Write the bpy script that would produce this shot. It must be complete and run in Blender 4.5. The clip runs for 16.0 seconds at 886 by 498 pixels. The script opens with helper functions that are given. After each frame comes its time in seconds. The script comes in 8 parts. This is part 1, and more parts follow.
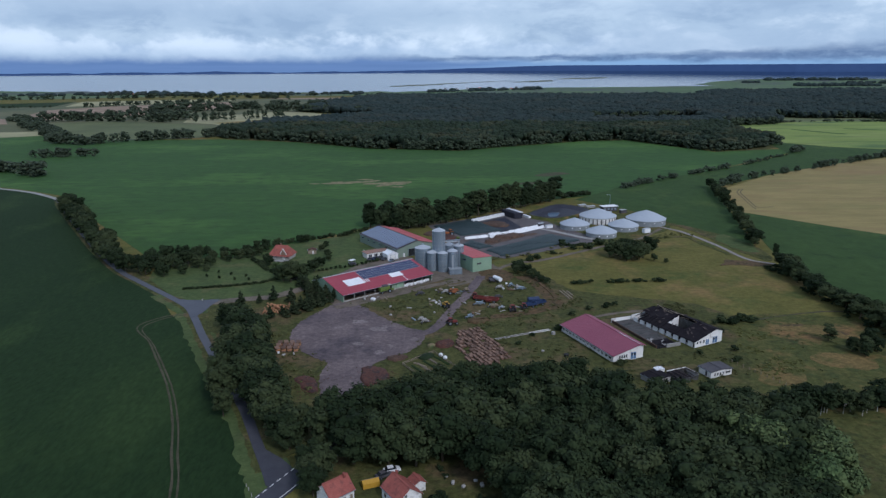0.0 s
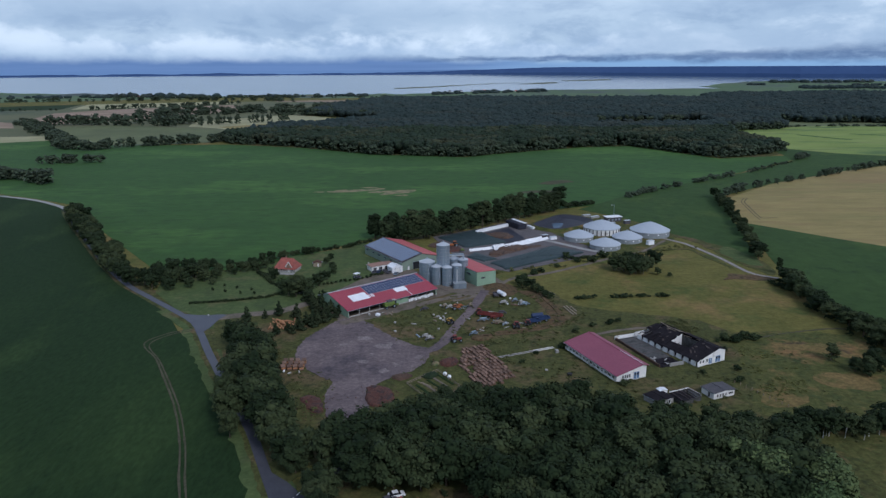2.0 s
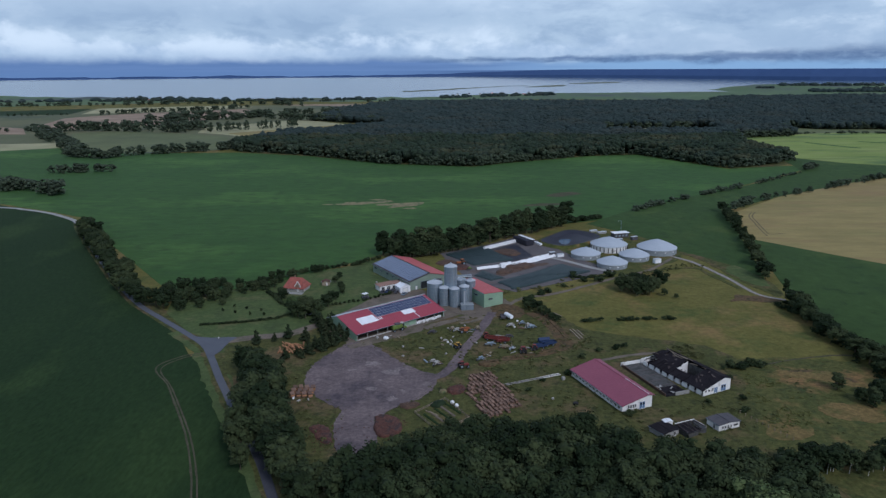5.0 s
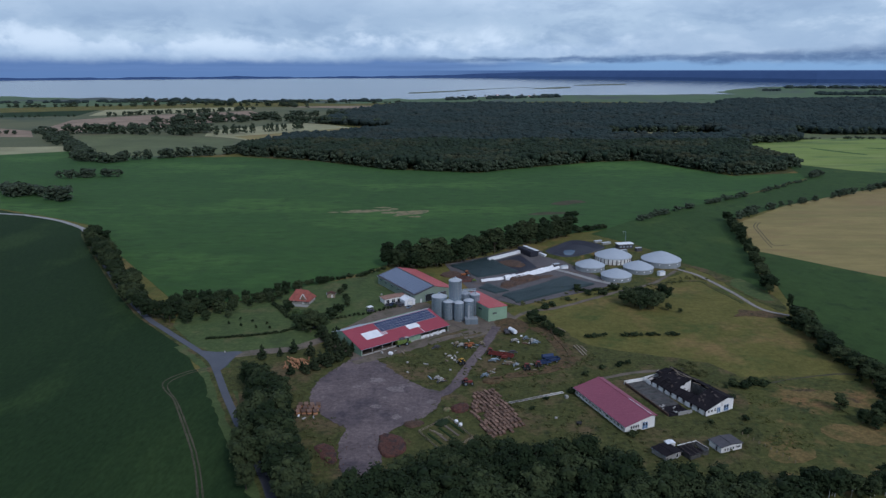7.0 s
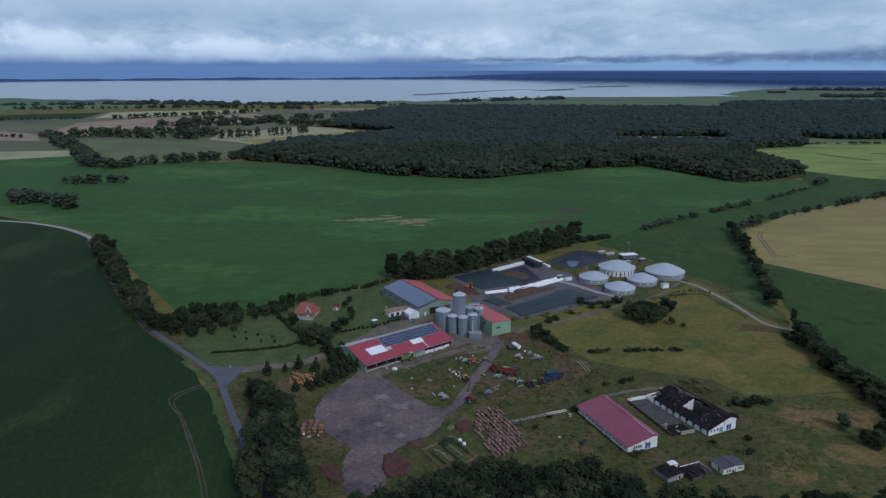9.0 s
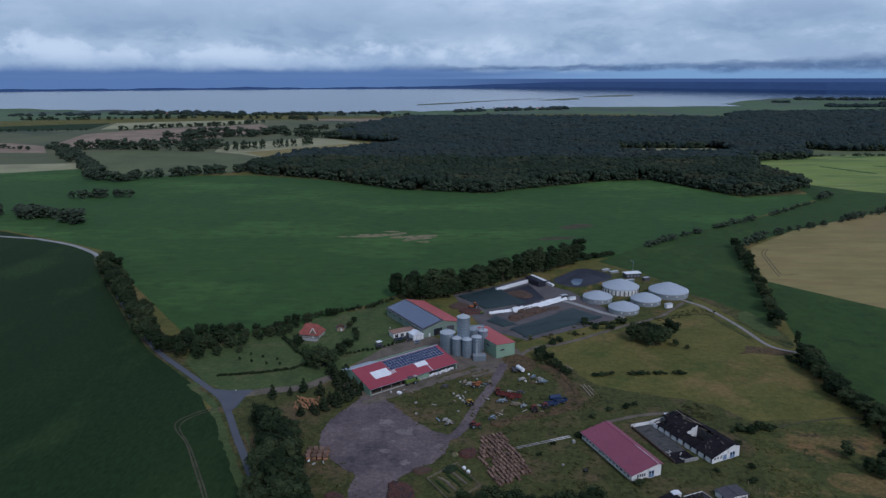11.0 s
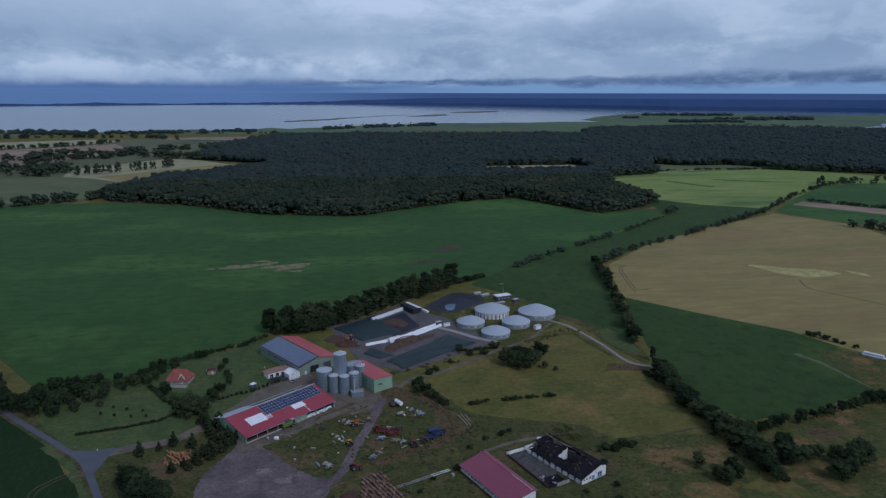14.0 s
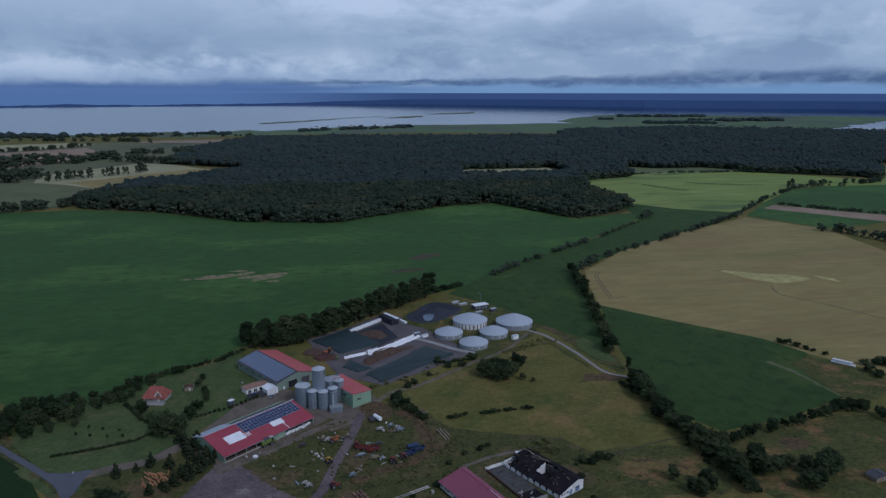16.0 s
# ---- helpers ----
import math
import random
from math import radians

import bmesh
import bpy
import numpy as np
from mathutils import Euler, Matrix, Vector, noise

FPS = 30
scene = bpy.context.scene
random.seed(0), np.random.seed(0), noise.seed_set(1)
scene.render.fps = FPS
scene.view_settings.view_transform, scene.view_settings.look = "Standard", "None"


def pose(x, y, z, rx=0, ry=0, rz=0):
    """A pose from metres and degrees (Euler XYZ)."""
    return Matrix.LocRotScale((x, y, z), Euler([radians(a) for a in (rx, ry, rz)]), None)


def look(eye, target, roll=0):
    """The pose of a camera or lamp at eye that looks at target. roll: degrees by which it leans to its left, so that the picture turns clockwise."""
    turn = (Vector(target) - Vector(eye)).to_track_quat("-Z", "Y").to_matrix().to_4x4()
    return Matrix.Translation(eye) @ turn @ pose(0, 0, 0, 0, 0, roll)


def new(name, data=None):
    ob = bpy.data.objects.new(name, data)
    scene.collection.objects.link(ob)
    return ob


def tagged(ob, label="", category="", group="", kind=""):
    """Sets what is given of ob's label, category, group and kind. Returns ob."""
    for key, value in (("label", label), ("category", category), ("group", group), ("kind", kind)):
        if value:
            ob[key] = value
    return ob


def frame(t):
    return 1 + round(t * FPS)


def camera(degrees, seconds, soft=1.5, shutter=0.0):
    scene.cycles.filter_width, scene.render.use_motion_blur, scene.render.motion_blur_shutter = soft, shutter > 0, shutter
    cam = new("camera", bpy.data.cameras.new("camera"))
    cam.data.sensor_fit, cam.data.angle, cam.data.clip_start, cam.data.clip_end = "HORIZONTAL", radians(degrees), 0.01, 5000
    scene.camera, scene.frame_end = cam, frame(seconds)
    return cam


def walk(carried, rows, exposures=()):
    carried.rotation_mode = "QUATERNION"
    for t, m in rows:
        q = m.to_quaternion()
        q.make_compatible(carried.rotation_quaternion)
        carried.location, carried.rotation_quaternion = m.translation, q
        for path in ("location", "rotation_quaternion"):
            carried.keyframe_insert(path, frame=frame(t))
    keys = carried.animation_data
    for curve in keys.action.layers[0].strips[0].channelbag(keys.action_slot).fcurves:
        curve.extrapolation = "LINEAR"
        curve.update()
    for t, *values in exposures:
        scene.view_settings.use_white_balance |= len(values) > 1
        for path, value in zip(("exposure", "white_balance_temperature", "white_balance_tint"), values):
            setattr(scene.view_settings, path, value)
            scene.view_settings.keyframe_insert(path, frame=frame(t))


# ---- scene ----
cam = camera(64.69, 16.0, soft=1.4)
# seconds, x, y, z, pitch, roll, yaw
ROWS = [
    (0.0, 0.01, 0.00, 97.98, -14.58, 0.27, 0.00),
    (0.5, 0.07, 0.01, 99.74, -14.57, 0.28, 0.11),
    (1.0, 0.02, 0.02, 101.53, -14.58, 0.28, 0.18),
    (1.5, -0.03, -0.01, 103.27, -14.55, 0.26, 0.28),
    (2.0, -0.03, -0.05, 104.99, -14.54, 0.26, 0.36),
    (2.5, -0.04, -0.10, 106.81, -14.54, 0.27, 0.46),
    (3.0, -0.07, -0.13, 108.62, -14.52, 0.26, 0.57),
    (3.5, -0.07, -0.15, 110.42, -14.52, 0.26, 0.67),
    (4.0, -0.06, -0.14, 112.22, -14.51, 0.27, 0.77),
    (6.5, 0.03, -0.14, 121.25, -14.48, 0.17, 1.34),
    (7.0, 0.04, -0.14, 123.18, -14.49, 0.12, 1.44),
    (7.5, 0.04, -0.15, 125.04, -14.48, 0.11, 1.54),
    (8.0, -0.02, -0.11, 126.91, -14.48, 0.11, 1.61),
    (8.5, -0.03, -0.08, 128.77, -14.48, 0.11, 1.70),
    (9.0, 0.03, -0.10, 130.67, -14.48, 0.09, 1.80),
    (9.2, 0.02, -0.10, 131.44, -14.48, 0.09, 1.83),
    (10.4, -0.00, -0.11, 136.05, -14.45, 0.12, 2.03),
    (11.3, -0.02, -0.11, 139.52, -13.25, 0.15, 2.18),
    (11.5, -0.02, -0.11, 140.29, -12.91, 0.15, 2.21),
    (12.0, 0.08, -0.17, 142.11, -12.78, 0.19, 2.27),
    (12.4, 0.27, -0.27, 143.60, -12.78, 0.16, 2.28),
    (12.5, 0.32, -0.29, 143.98, -12.78, 0.15, 1.83),
    (13.0, 0.50, -0.42, 145.87, -12.78, 0.09, -1.62),
    (13.5, 0.59, -0.56, 147.71, -12.76, 0.02, -5.00),
    (14.0, 0.53, -0.62, 149.56, -12.75, -0.05, -8.37),
    (14.2, 0.46, -0.62, 150.32, -12.75, -0.06, -9.50),
    (14.5, 0.35, -0.62, 151.47, -12.76, -0.07, -9.83),
    (15.0, 0.24, -0.66, 153.41, -12.77, -0.06, -10.02),
    (15.5, 0.26, -0.73, 155.30, -12.77, -0.04, -10.22),
    (16.0, 0.32, -0.81, 157.19, -12.75, -0.03, -10.28),
]
walk(cam, [(t, pose(x, y, z, 90 + pitch, roll, yaw)) for t, x, y, z, pitch, roll, yaw in ROWS],
     exposures=[(0, 0.40, 5640, 15), (4, 0.34, 5630, 15), (9, 0.18, 5550, 15), (11.5, 0.00, 5450, 17), (16, -0.23, 5350, 18)])

# ---- world and light ----
SUN_EL, SUN_AZ = 42.0, 148.0
world = bpy.data.worlds.new("overcast_sky")
scene.world = world
world.use_nodes = True
wn, wl = world.node_tree.nodes, world.node_tree.links
wn.clear()


def wmath(op, a, b=None, c=None, clamp=False):
    n = wn.new("ShaderNodeMath")
    n.operation, n.use_clamp = op, clamp
    for i, v in enumerate((a, b, c)):
        if v is None:
            continue
        if isinstance(v, (int, float)):
            n.inputs[i].default_value = v
        else:
            wl.new(v, n.inputs[i])
    return n.outputs[0]


def wsmooth(v, lo, hi):
    n = wn.new("ShaderNodeMapRange")
    n.interpolation_type = "SMOOTHSTEP"
    wl.new(v, n.inputs["Value"])
    n.inputs["From Min"].default_value, n.inputs["From Max"].default_value = lo, hi
    return n.outputs["Result"]


def wmix(f, a, b):
    n = wn.new("ShaderNodeMix")
    n.data_type = "RGBA"
    if isinstance(f, (int, float)):
        n.inputs[0].default_value = f
    else:
        wl.new(f, n.inputs[0])
    for i, v in ((6, a), (7, b)):
        if isinstance(v, tuple):
            n.inputs[i].default_value = (*v, 1)
        else:
            wl.new(v, n.inputs[i])
    return n.outputs[2]


def wnoise(vec, scale, detail=6.0, rough=0.55, dist=0.0):
    n = wn.new("ShaderNodeTexNoise")
    wl.new(vec, n.inputs["Vector"])
    n.inputs["Scale"].default_value, n.inputs["Detail"].default_value = scale, detail
    n.inputs["Roughness"].default_value, n.inputs["Distortion"].default_value = rough, dist
    return n.outputs["Fac"]


def wvec(x, y, z=0.0):
    n = wn.new("ShaderNodeCombineXYZ")
    for i, v in enumerate((x, y, z)):
        if isinstance(v, (int, float)):
            n.inputs[i].default_value = v
        else:
            wl.new(v, n.inputs[i])
    return n.outputs[0]


coord = wn.new("ShaderNodeTexCoord")
split = wn.new("ShaderNodeSeparateXYZ")
wl.new(coord.outputs["Generated"], split.inputs[0])
dx, dy, dz = split.outputs
el = wmath("MULTIPLY", wmath("ARCSINE", dz), 57.2958)
az = wmath("MULTIPLY", wmath("ARCTAN2", dx, dy), 57.2958)
sky = wn.new("ShaderNodeTexSky")
sky.sky_type, sky.sun_disc = "NISHITA", False
sky.sun_elevation, sky.sun_rotation = radians(SUN_EL), radians(SUN_AZ)
clear = wn.new("ShaderNodeVectorMath")
clear.operation = "SCALE"
wl.new(sky.outputs[0], clear.inputs[0])
clear.inputs["Scale"].default_value = 0.1

# cloud deck: soft grey billows
big = wnoise(wvec(wmath("MULTIPLY", az, 0.062), wmath("MULTIPLY", el, 0.15), 3.7), 1.0, 4.0, 0.5, 0.3)
lump = wnoise(wvec(wmath("MULTIPLY", az, 0.15), wmath("MULTIPLY", el, 0.36), 9.2), 1.0, 7.0, 0.58, 0.35)
fine_ = wnoise(wvec(wmath("MULTIPLY", az, 0.42), wmath("MULTIPLY", el, 0.9), 4.4), 1.0, 5.0, 0.6, 0.3)
form = wmath("ADD", wmath("MULTIPLY", lump, 0.75), wmath("MULTIPLY", fine_, 0.25))
deck = wmix(wsmooth(big, 0.36, 0.64), (0.335, 0.430, 0.505), (0.425, 0.520, 0.572))
deck = wmix(wmath("MULTIPLY", wsmooth(form, 0.51, 0.37), 0.75), deck, (0.262, 0.352, 0.440))
deck = wmix(wmath("MULTIPLY", wsmooth(form, 0.50, 0.64), 0.7), deck, (0.540, 0.622, 0.655))
# grey shelf of cloud over the west, brighter breaks high up
shelf = wmath("MULTIPLY", wsmooth(wmath("ADD", el, wmath("MULTIPLY", wmath("SUBTRACT", form, 0.5), 5.0)), 2.9, 4.0), wsmooth(az, 12.0, -4.0))
deck = wmix(wmath("MULTIPLY", shelf, 0.55), deck, (0.315, 0.408, 0.485))
breaks = wmath("MULTIPLY", wmath("MULTIPLY", wsmooth(el, 4.6, 6.6), wsmooth(form, 0.44, 0.60)), wmath("MULTIPLY", wsmooth(az, -8.0, 2.0), wsmooth(az, 30.0, 14.0)))
deck = wmix(wmath("MULTIPLY", breaks, 0.75), deck, (0.660, 0.735, 0.780))
deck = wmix(wmath("MULTIPLY", wmath("MULTIPLY", wsmooth(el, 3.4, 1.4), wsmooth(az, 6.0, 18.0)), 0.55), deck, (0.315, 0.405, 0.490))
deck = wmix(wmath("MULTIPLY", wsmooth(el, 3.4, 6.8), 0.46), deck, (0.585, 0.668, 0.712))
# cumulus row low over the horizon, with flat bases and shaded undersides
puff = wnoise(wvec(wmath("MULTIPLY", az, 0.24), wmath("MULTIPLY", el, 0.30), 1.3), 1.2, 6.0, 0.55, 0.25)
ragged_base = wnoise(wvec(wmath("MULTIPLY", az, 0.16), wmath("MULTIPLY", el, 0.30), 6.1), 1.2, 6.0, 0.6)
base_line = wmath("ADD", 0.66, wmath("MULTIPLY", wmath("SUBTRACT", ragged_base, 0.5), 1.3))
top_line = wmath("ADD", 2.25, wmath("MULTIPLY", wmath("SUBTRACT", puff, 0.5), 5.0))
rel = wmath("SUBTRACT", el, base_line)
body = wmath("MULTIPLY", wsmooth(rel, -0.1, 0.5), wsmooth(wmath("SUBTRACT", el, top_line), 0.35, -0.55))
body = wmath("MULTIPLY", body, wsmooth(az, 19.0, 7.0))
lit = wmath("MULTIPLY", wsmooth(rel, -0.1, 1.2), wsmooth(wmath("ADD", wmath("MULTIPLY", puff, 0.5), wmath("MULTIPLY", form, 0.5)), 0.42, 0.56))
cumulus = wmix(lit, (0.340, 0.438, 0.530), (0.590, 0.670, 0.700))
deck = wmix(wmath("MULTIPLY", body, 0.8), deck, cumulus)
# far clear strip and rain-dark strip under the clouds
strip_col = wmix(wsmooth(az, -4.0, 14.0), (0.122, 0.200, 0.350), (0.215, 0.345, 0.490))
strip_col = wmix(wmath("MULTIPLY", wsmooth(wnoise(wvec(wmath("MULTIPLY", az, 0.05), wmath("MULTIPLY", el, 1.2), 5.0), 1.4, 4.0), 0.42, 0.62), wmath("MULTIPLY", wsmooth(az, 16.0, 2.0), 0.45)), strip_col, (0.092, 0.160, 0.290))
deck = wmix(wsmooth(rel, -0.42, 0.42), strip_col, deck)
# dark ragged line of low cloud in the east part
rag = wnoise(wvec(wmath("MULTIPLY", az, 0.22), wmath("MULTIPLY", el, 0.8), 2.0), 1.0, 7.0, 0.64, 0.35)
mid = wmath("ADD", 0.66, wmath("ADD", wmath("MULTIPLY", wmath("SUBTRACT", rag, 0.5), 1.0), wmath("MULTIPLY", wsmooth(az, 20.0, 40.0), 0.34)))
thick = wmath("MULTIPLY", wmath("ADD", 0.18, wmath("MULTIPLY", wsmooth(az, 4.0, 34.0), 0.34)), wmath("ADD", 0.2, wmath("MULTIPLY", ragged_base, 1.6)))
line = wsmooth(wmath("DIVIDE", wmath("ABSOLUTE", wmath("SUBTRACT", el, mid)), thick), 1.5, 0.2)
line = wmath("MULTIPLY", line, wmath("MULTIPLY", wsmooth(az, -9.0, 5.0), wmath("ADD", 0.5, wmath("MULTIPLY", wsmooth(fine_, 0.34, 0.56), 0.42))))
deck = wmix(line, deck, wmix(wsmooth(rag, 0.3, 0.7), (0.075, 0.130, 0.225), (0.135, 0.200, 0.305)))
# well above the view the overcast turns into an even grey with some clear sky behind
high = wmix(0.30, (0.33, 0.375, 0.445), clear.outputs[0])
deck = wmix(wsmooth(el, 12.0, 40.0), deck, high)
# Far sea and, eastwards, dark shore painted into the sky below the horizon
sea_shore_band = wmix(wsmooth(az, -8.0, 10.0), (0.112, 0.190, 0.335), (0.050, 0.086, 0.180))
final = wmix(wsmooth(el, -0.22, -0.14), sea_shore_band, deck)
back = wn.new("ShaderNodeBackground")
wl.new(final, back.inputs["Color"])
back.inputs["Strength"].default_value = 0.96
wout = wn.new("ShaderNodeOutputWorld")
wl.new(back.outputs[0], wout.inputs["Surface"])

sun = new("sun", bpy.data.lights.new("sun", "SUN"))
sun.data.energy, sun.data.angle, sun.data.color = 1.35, radians(12), (1.0, 0.94, 0.86)
sun.matrix_world = look((0, 0, 600), (-600 * math.sin(radians(SUN_AZ)) / math.tan(radians(SUN_EL)), -600 * math.cos(radians(SUN_AZ)) / math.tan(radians(SUN_EL)), 0))

# ---- materials ----


def material(name, dark, light, scale=1.0, rough=0.85, metal=0.0, bump=0.0, fine=8.0, island=0.0, per_object=0.0, third=None, third_at=0.6, stretch=(1, 1, 1), ribs=0.0, spec=0.3, third_scale=0.11, coord_kind="Object", fourth=None, fourth_at=0.55, fourth_scale=2.5, grain=None, sheen=0.0, sheen_tint=(0.78, 0.90, 1.0)):
    """A surface with variation at two scales; dark and light are linear colours, scale is in waves a metre."""
    m = bpy.data.materials.new(name)
    m.use_nodes = True
    nt, ln = m.node_tree.nodes, m.node_tree.links
    bsdf = nt["Principled BSDF"]
    tc = nt.new("ShaderNodeTexCoord")
    mp = nt.new("ShaderNodeMapping")
    mp.inputs["Scale"].default_value = stretch
    ln.new(tc.outputs[coord_kind], mp.inputs["Vector"])

    def tex(s, d=5.0, r=0.6):
        n = nt.new("ShaderNodeTexNoise")
        n.inputs["Scale"].default_value, n.inputs["Detail"].default_value, n.inputs["Roughness"].default_value = s, d, r
        ln.new(mp.outputs[0], n.inputs["Vector"])
        return n.outputs["Fac"]

    def mixed(f, a, b):
        n = nt.new("ShaderNodeMix")
        n.data_type = "RGBA"
        ln.new(f, n.inputs[0])
        for i, v in ((6, a), (7, b)):
            if isinstance(v, tuple):
                n.inputs[i].default_value = (*v, 1)
            else:
                ln.new(v, n.inputs[i])
        return n.outputs[2]

    def stepped(v, lo, hi):
        n = nt.new("ShaderNodeMapRange")
        n.inputs["From Min"].default_value, n.inputs["From Max"].default_value = lo, hi
        ln.new(v, n.inputs["Value"])
        return n.outputs["Result"]

    big, small = tex(scale), tex(scale * fine, 4.0, 0.7)
    add = nt.new("ShaderNodeMath")
    add.operation = "MULTIPLY_ADD"
    ln.new(small, add.inputs[0])
    add.inputs[1].default_value = 0.5
    half = nt.new("ShaderNodeMath")
    half.operation = "MULTIPLY"
    ln.new(big, half.inputs[0])
    half.inputs[1].default_value = 0.5
    ln.new(half.outputs[0], add.inputs[2])
    col = mixed(stepped(add.outputs[0], 0.36, 0.64), dark, light)
    if third:
        col = mixed(stepped(tex(scale * third_scale, 6.0, 0.62), third_at, third_at + 0.12), col, third)
    if fourth:
        col = mixed(stepped(tex(scale * fourth_scale, 7.0, 0.68), fourth_at, fourth_at + 0.16), col, fourth)
    if grain:
        speck = nt.new("ShaderNodeMapRange")
        speck.inputs["From Min"].default_value, speck.inputs["From Max"].default_value = 0.32, 0.68
        speck.inputs["To Min"].default_value, speck.inputs["To Max"].default_value = 1 - grain[1], 1 + grain[1]
        ln.new(tex(grain[0], 4.0, 0.65), speck.inputs["Value"])
        vary = nt.new("ShaderNodeVectorMath")
        vary.operation = "SCALE"
        ln.new(col, vary.inputs[0]), ln.new(speck.outputs[0], vary.inputs["Scale"])
        col = vary.outputs[0]
    if island or per_object:
        src = nt.new("ShaderNodeNewGeometry").outputs["Random Per Island"] if island else nt.new("ShaderNodeObjectInfo").outputs["Random"]
        hsv = nt.new("ShaderNodeHueSaturation")
        amount = island or per_object
        val = stepped(src, 0.0, 1.0)
        sc = nt.new("ShaderNodeMath")
        sc.operation = "MULTIPLY_ADD"
        ln.new(val, sc.inputs[0])
        sc.inputs[1].default_value, sc.inputs[2].default_value = 2 * amount, 1 - amount
        if island and per_object:
            ob = nt.new("ShaderNodeObjectInfo").outputs["Random"]
            sc2 = nt.new("ShaderNodeMath")
            sc2.operation = "MULTIPLY_ADD"
            ln.new(ob, sc2.inputs[0])
            sc2.inputs[1].default_value, sc2.inputs[2].default_value = 2 * per_object, 1 - per_object
            both = nt.new("ShaderNodeMath")
            both.operation = "MULTIPLY"
            ln.new(sc.outputs[0], both.inputs[0]), ln.new(sc2.outputs[0], both.inputs[1])
            ln.new(both.outputs[0], hsv.inputs["Value"])
            hue = nt.new("ShaderNodeMath")
            hue.operation = "MULTIPLY_ADD"
            ln.new(ob, hue.inputs[0])
            hue.inputs[1].default_value, hue.inputs[2].default_value = -0.05, 0.52
            ln.new(hue.outputs[0], hsv.inputs["Hue"])
        else:
            ln.new(sc.outputs[0], hsv.inputs["Value"])
        ln.new(col, hsv.inputs["Color"])
        col = hsv.outputs[0]
    ln.new(col, bsdf.inputs["Base Color"])
    bsdf.inputs["Roughness"].default_value, bsdf.inputs["Metallic"].default_value = rough, metal
    bsdf.inputs["Specular IOR Level"].default_value = spec
    # Sheen gives a pale grazing lift that imitates haze over distance
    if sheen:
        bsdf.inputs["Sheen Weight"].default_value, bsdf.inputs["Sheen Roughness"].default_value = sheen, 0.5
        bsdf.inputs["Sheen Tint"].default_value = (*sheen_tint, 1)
    if bump or ribs:
        bp = nt.new("ShaderNodeBump")
        bp.inputs["Strength"].default_value = 1.0
        bp.inputs["Distance"].default_value = bump or 0.03
        if ribs:
            wv = nt.new("ShaderNodeTexWave")
            wv.inputs["Scale"].default_value = ribs
            ln.new(tc.outputs[coord_kind], wv.inputs["Vector"])
            ln.new(wv.outputs["Fac"], bp.inputs["Height"])
        else:
            ln.new(small, bp.inputs["Height"])
        ln.new(bp.outputs[0], bsdf.inputs["Normal"])
    return m


